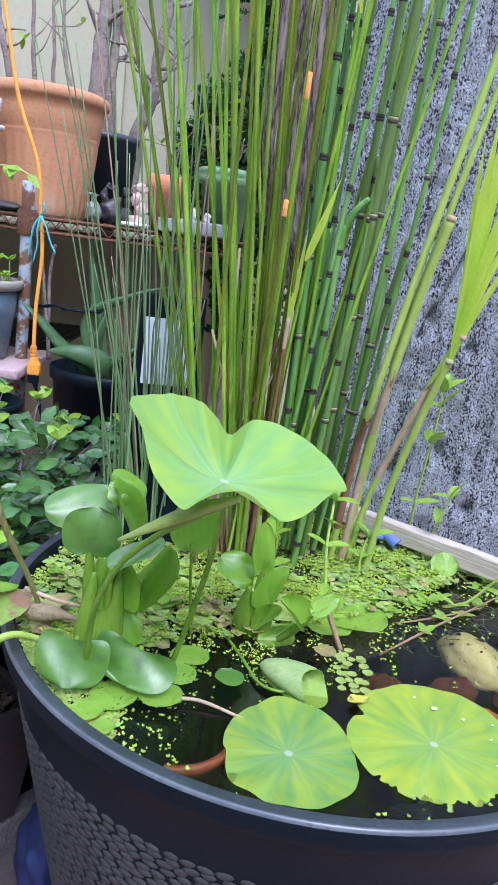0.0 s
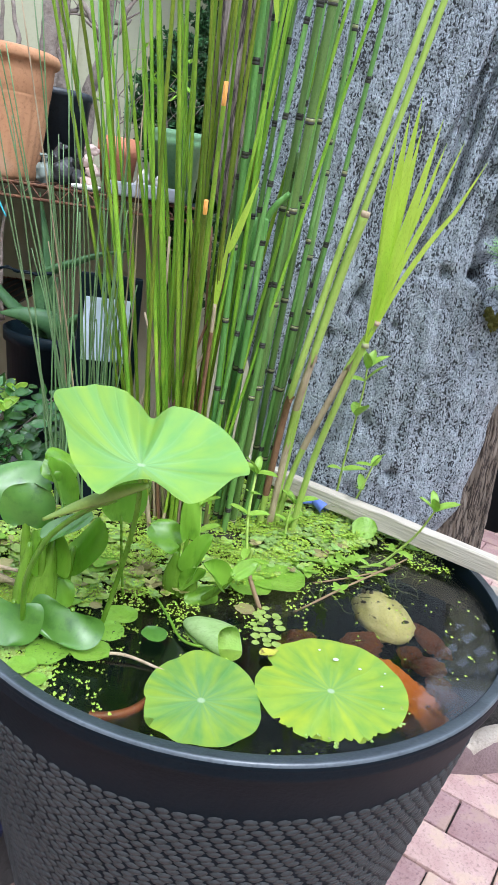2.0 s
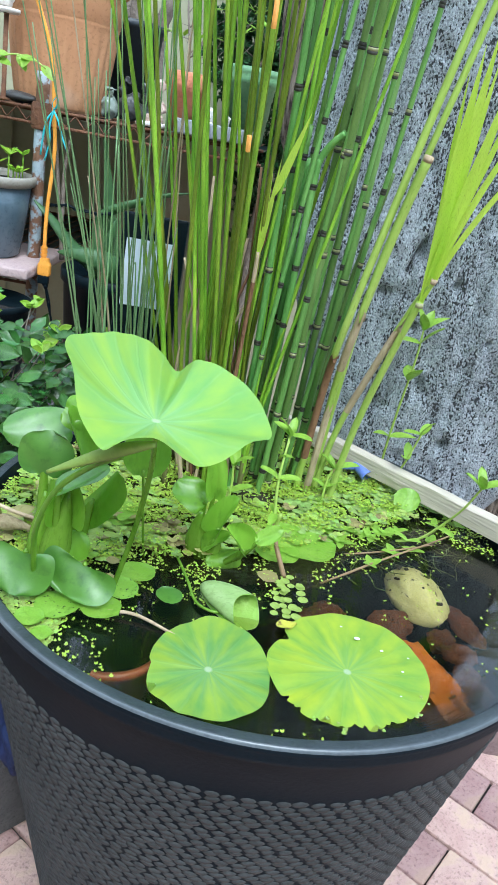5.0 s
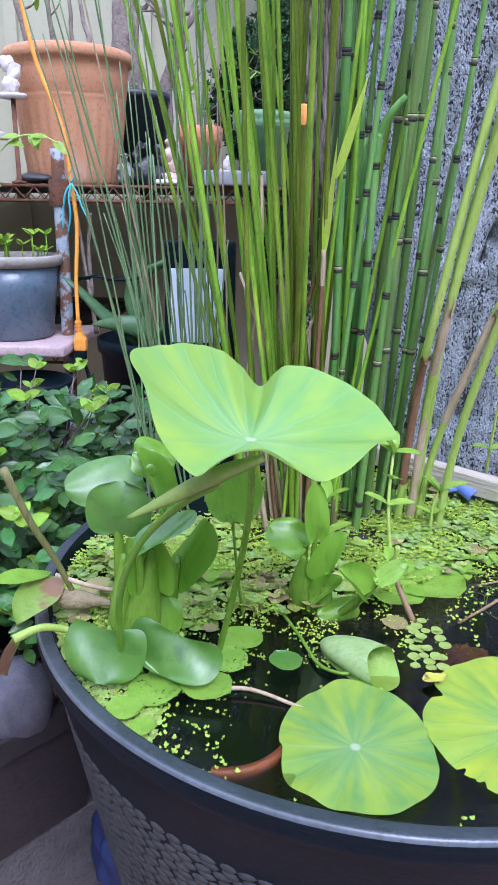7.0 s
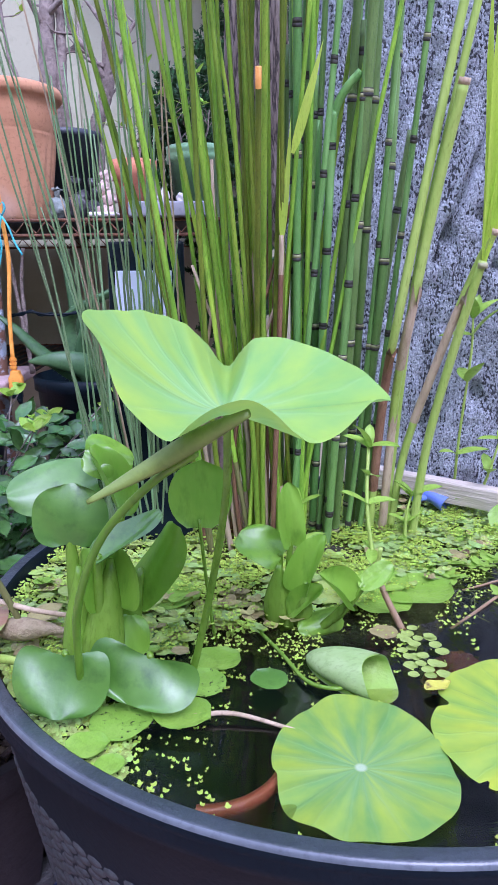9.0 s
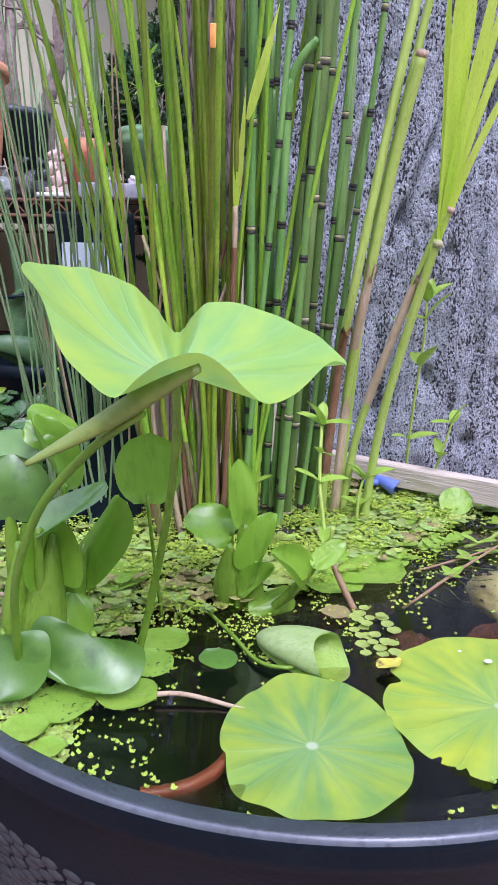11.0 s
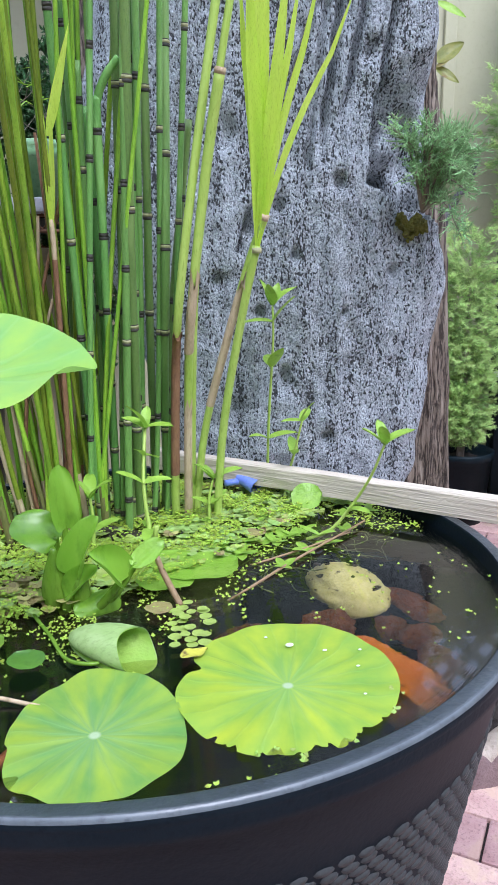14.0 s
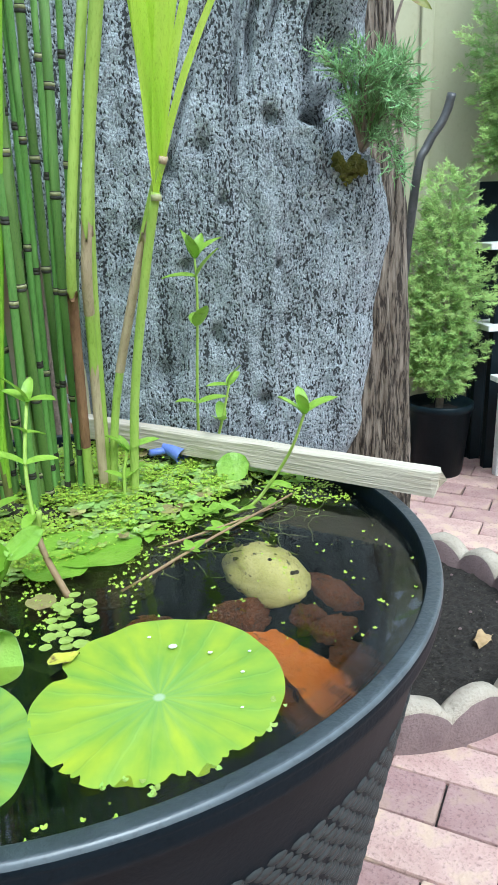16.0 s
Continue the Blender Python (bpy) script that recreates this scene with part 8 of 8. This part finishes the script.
# potted spruce and its neighbours
pot("plastic_pot", "black nursery pot on the brick paving", (1.335, 2.535, 0.0), [(0.0, 0.0), (0.088, 0.0), (0.09, 0.012), (0.092, 0.012), (0.112, 0.235), (0.118, 0.238), (0.119, 0.262), (0.114, 0.265), (0.109, 0.245), (0.0, 0.225)], M_BLACK, 64, soil=(0.107, 0.235))
conifer("spruce", "dwarf spruce with fresh light green tips in a black pot", (1.335, 2.535, 0.22),
        [(0.0, 0, 0.68, 0.085, 0.08, 0.14), (-0.02, 0, 0.55, 0.12, 0.10, 0.13), (0.03, 0, 0.44, 0.13, 0.11, 0.12), (-0.04, 0, 0.36, 0.10, 0.10, 0.11), (0.02, 0, 0.25, 0.10, 0.09, 0.09), (-0.05, 0, 0.20, 0.07, 0.08, 0.08), (0.0, -0.02, 0.14, 0.06, 0.06, 0.05)], 13000, 0.023, (M_SPRUCE, M_SPRUCE_T), 15, ([(0, 0, 0.0), (0.005, 0, 0.3), (0, 0, 0.75)], 0.014), tips=0.6)
conifer("spruce", "taller ragged spruce against the wall", (1.60, 2.55, 0.0),
        [(0.0, 0, 1.62, 0.12, 0.10, 0.26), (-0.06, 0, 1.38, 0.16, 0.12, 0.16), (0.02, 0, 1.25, 0.18, 0.12, 0.12), (-0.02, 0, 1.12, 0.12, 0.1, 0.10), (0.02, 0, 1.90, 0.08, 0.08, 0.2)], 16000, 0.023, (M_SPRUCE, M_SPRUCE_T), 16, ([(0.05, 0, -0.01), (0.03, 0, 0.8), (0, 0, 1.9)], 0.022), tips=0.3)
bm = bmesh.new()
tube(bm, spline([(1.10, 2.30, -0.01), (1.06, 2.26, 0.5), (1.07, 2.2, 0.98), (1.10, 2.2, 1.08), (1.145, 2.2, 1.15), (1.165, 2.2, 1.21)], 30), lambda q: 0.012, 10)
rough_mesh(bm, 0.002, 50)
tagged(part("dark_branch", bm, M_FIG_D), "dark bare branch cut off at its top", "branch")
sl = thing("sapling", "slim sapling behind the trunk with broad olive-green leaves", "tree", loc=(0.93, 1.99, 0.0))
bm = bmesh.new()
tube(bm, spline([(0.0, 0.03, -0.01), (-0.04, 0.03, 0.7), (-0.02, 0.02, 1.25), (0.006, 0.0, 1.40), (0.008, 0.0, 1.54)], 30), lambda q: 0.0055 - 0.003 * q, 8)
part("stem", bm, M_TWIG, sl)
M_BROAD = surface("olive_broad_leaf", (0.16, 0.19, 0.03), (0.27, 0.26, 0.05), rough=0.4, scale=30, bump=0.25, fine=80, transl=0.25, c3=(0.20, 0.13, 0.05), c3_at=0.60, coarse=18)
for p0, p1, w, m in (((0.012, 0.0, 1.404), (0.076, -0.015, 1.449), 0.042, M_BROAD), ((0.012, 0.0, 1.390), (0.067, -0.02, 1.355), 0.026, M_BROAD), ((0.008, 0.0, 1.536), (0.078, -0.02, 1.503), 0.024, M_WEED), ((0.010, 0.0, 1.392), (0.036, -0.02, 1.404), 0.012, M_DEAD)):
    d = Vector(p1) - Vector(p0)
    bm = bmesh.new()
    blade(bm, p0, d, (-0.2, -1, 0.5), d.length, w, "oval", cup=0.14, droop=0.08, fold=0.12, nl=10, nw=6)
    part("leaf", bm, m, sl)

# white slatted stand
st = thing("plant_stand", "white slatted plant stand in the shade", "stand", loc=(1.84, 2.35, 0))
M_WHITE = surface("white_paint", (0.70, 0.70, 0.68), (0.78, 0.78, 0.76), rough=0.6, scale=10, bump=0.1)
for z, y0, y1 in ((0.37, -0.16, 0.10), (0.53, 0.12, 0.3), (0.80, 0.14, 0.3)):
    n = max(1, int((y1 - y0) / 0.085))
    for i in range(n):
        bm = bmesh.new()
        a = y0 + i * (y1 - y0) / n
        box(bm, -0.37, a, z - 0.02, 0.6, a + (y1 - y0) / n - 0.012, z, 0.003)
        part("slat", bm, M_WHITE, st, smooth=False)
for x in (-0.33, 0.55):
    for y, h in ((-0.13, 0.35), (0.07, 0.35), (0.16, 0.78), (0.27, 0.78)):
        bm = bmesh.new()
        box(bm, x, y, 0.0, x + 0.04, y + 0.03, h, 0.003)
        part("leg", bm, M_WHITE if h < 0.5 else M_BLACK, st, smooth=False)
# black sheet in place of the deep shade behind the stand
bm = bmesh.new()
box(bm, -0.34, 0.298, 0.0, 0.6, 0.306, 1.0)
part("back_panel", bm, M_BLACK, st, "black panel standing in for the shade behind the shelves", smooth=False)

# brick paving: rows of pavers about the planter and beyond
BA = math.radians(-36.0)
bu, bv = Vector((math.cos(BA), math.sin(BA), 0)), Vector((-math.sin(BA), math.cos(BA), 0))
ref = Vector((0.644, 1.024, 0))
BRICKS = []
rbk = random.Random(3)
for k in range(6):
    bm = bmesh.new()
    box(bm, -0.0998, -0.0490, -0.05, 0.0998, 0.0490, 0.0, 0.005)
    for v in bm.verts:
        v.co += noise.noise_vector(v.co * 30 + Vector((k * 7, 0, 0))) * 0.0022
    me = bpy.data.meshes.new("brick")
    for f in bm.faces:
        f.smooth = False
    bm.to_mesh(me)
    bm.free()
    me.materials.append(M_BRICK)
    BRICKS.append(me)
paving = tagged(new("paving"), "worn pink-red brick paving in running rows", "paving", kind="structure")
cand = []
for r in range(-60, 50):
    for c in range(-26, 28):
        p = ref + bv * ((r + 0.5) * 0.1016) + bu * ((c + (0.5 if r % 2 else 0.0)) * 0.2032 + 0.1016)
        if not (-2.48 < p.x < 3.08 and -2.38 < p.y < WALL_Y - 0.12) or math.hypot(p.x - BX, p.y - BY) < BR - 0.045:
            continue
        cand.append((math.hypot(p.x - 0.9, (p.y - 1.5) * 0.8), p))
cand.sort(key=lambda q: q[0])
for d, p in cand[:295]:
    ob = new("brick", rbk.choice(BRICKS))
    ob.parent = paving
    ob.matrix_basis = Matrix.Translation((p.x, p.y, rbk.uniform(-0.003, 0.002))) @ Matrix.Rotation(BA + (math.pi if rbk.random() < 0.5 else 0) + rbk.gauss(0, 0.008), 4, "Z") @ Matrix.Rotation(rbk.gauss(0, 0.008), 4, "X")
# the rest of the yard's paving, joined
verts, faces = [], []
for d, p in cand[295:]:
    z = rbk.uniform(-0.003, 0.001)
    a = len(verts)
    for zz, hx_, hy_ in ((-0.03, 0.0985, 0.0478), (z - 0.004, 0.0985, 0.0478), (z, 0.095, 0.0445)):
        for sx, sy in ((-1, -1), (1, -1), (1, 1), (-1, 1)):
            q = p + bu * (sx * hx_) + bv * (sy * hy_)
            verts.append((q.x, q.y, zz))
    for lvl in (0, 4):
        for j_ in range(4):
            faces.append((a + lvl + j_, a + lvl + (j_ + 1) % 4, a + lvl + 4 + (j_ + 1) % 4, a + lvl + 4 + j_))
    faces.append((a + 8, a + 9, a + 10, a + 11))
me = bpy.data.meshes.new("far_bricks")
me.from_pydata(verts, [], faces)
me.materials.append(M_BRICK)
ob = new("far_bricks", me)
ob.parent = paving
tagged(ob, "outlying bricks of the paving", kind="stuff")
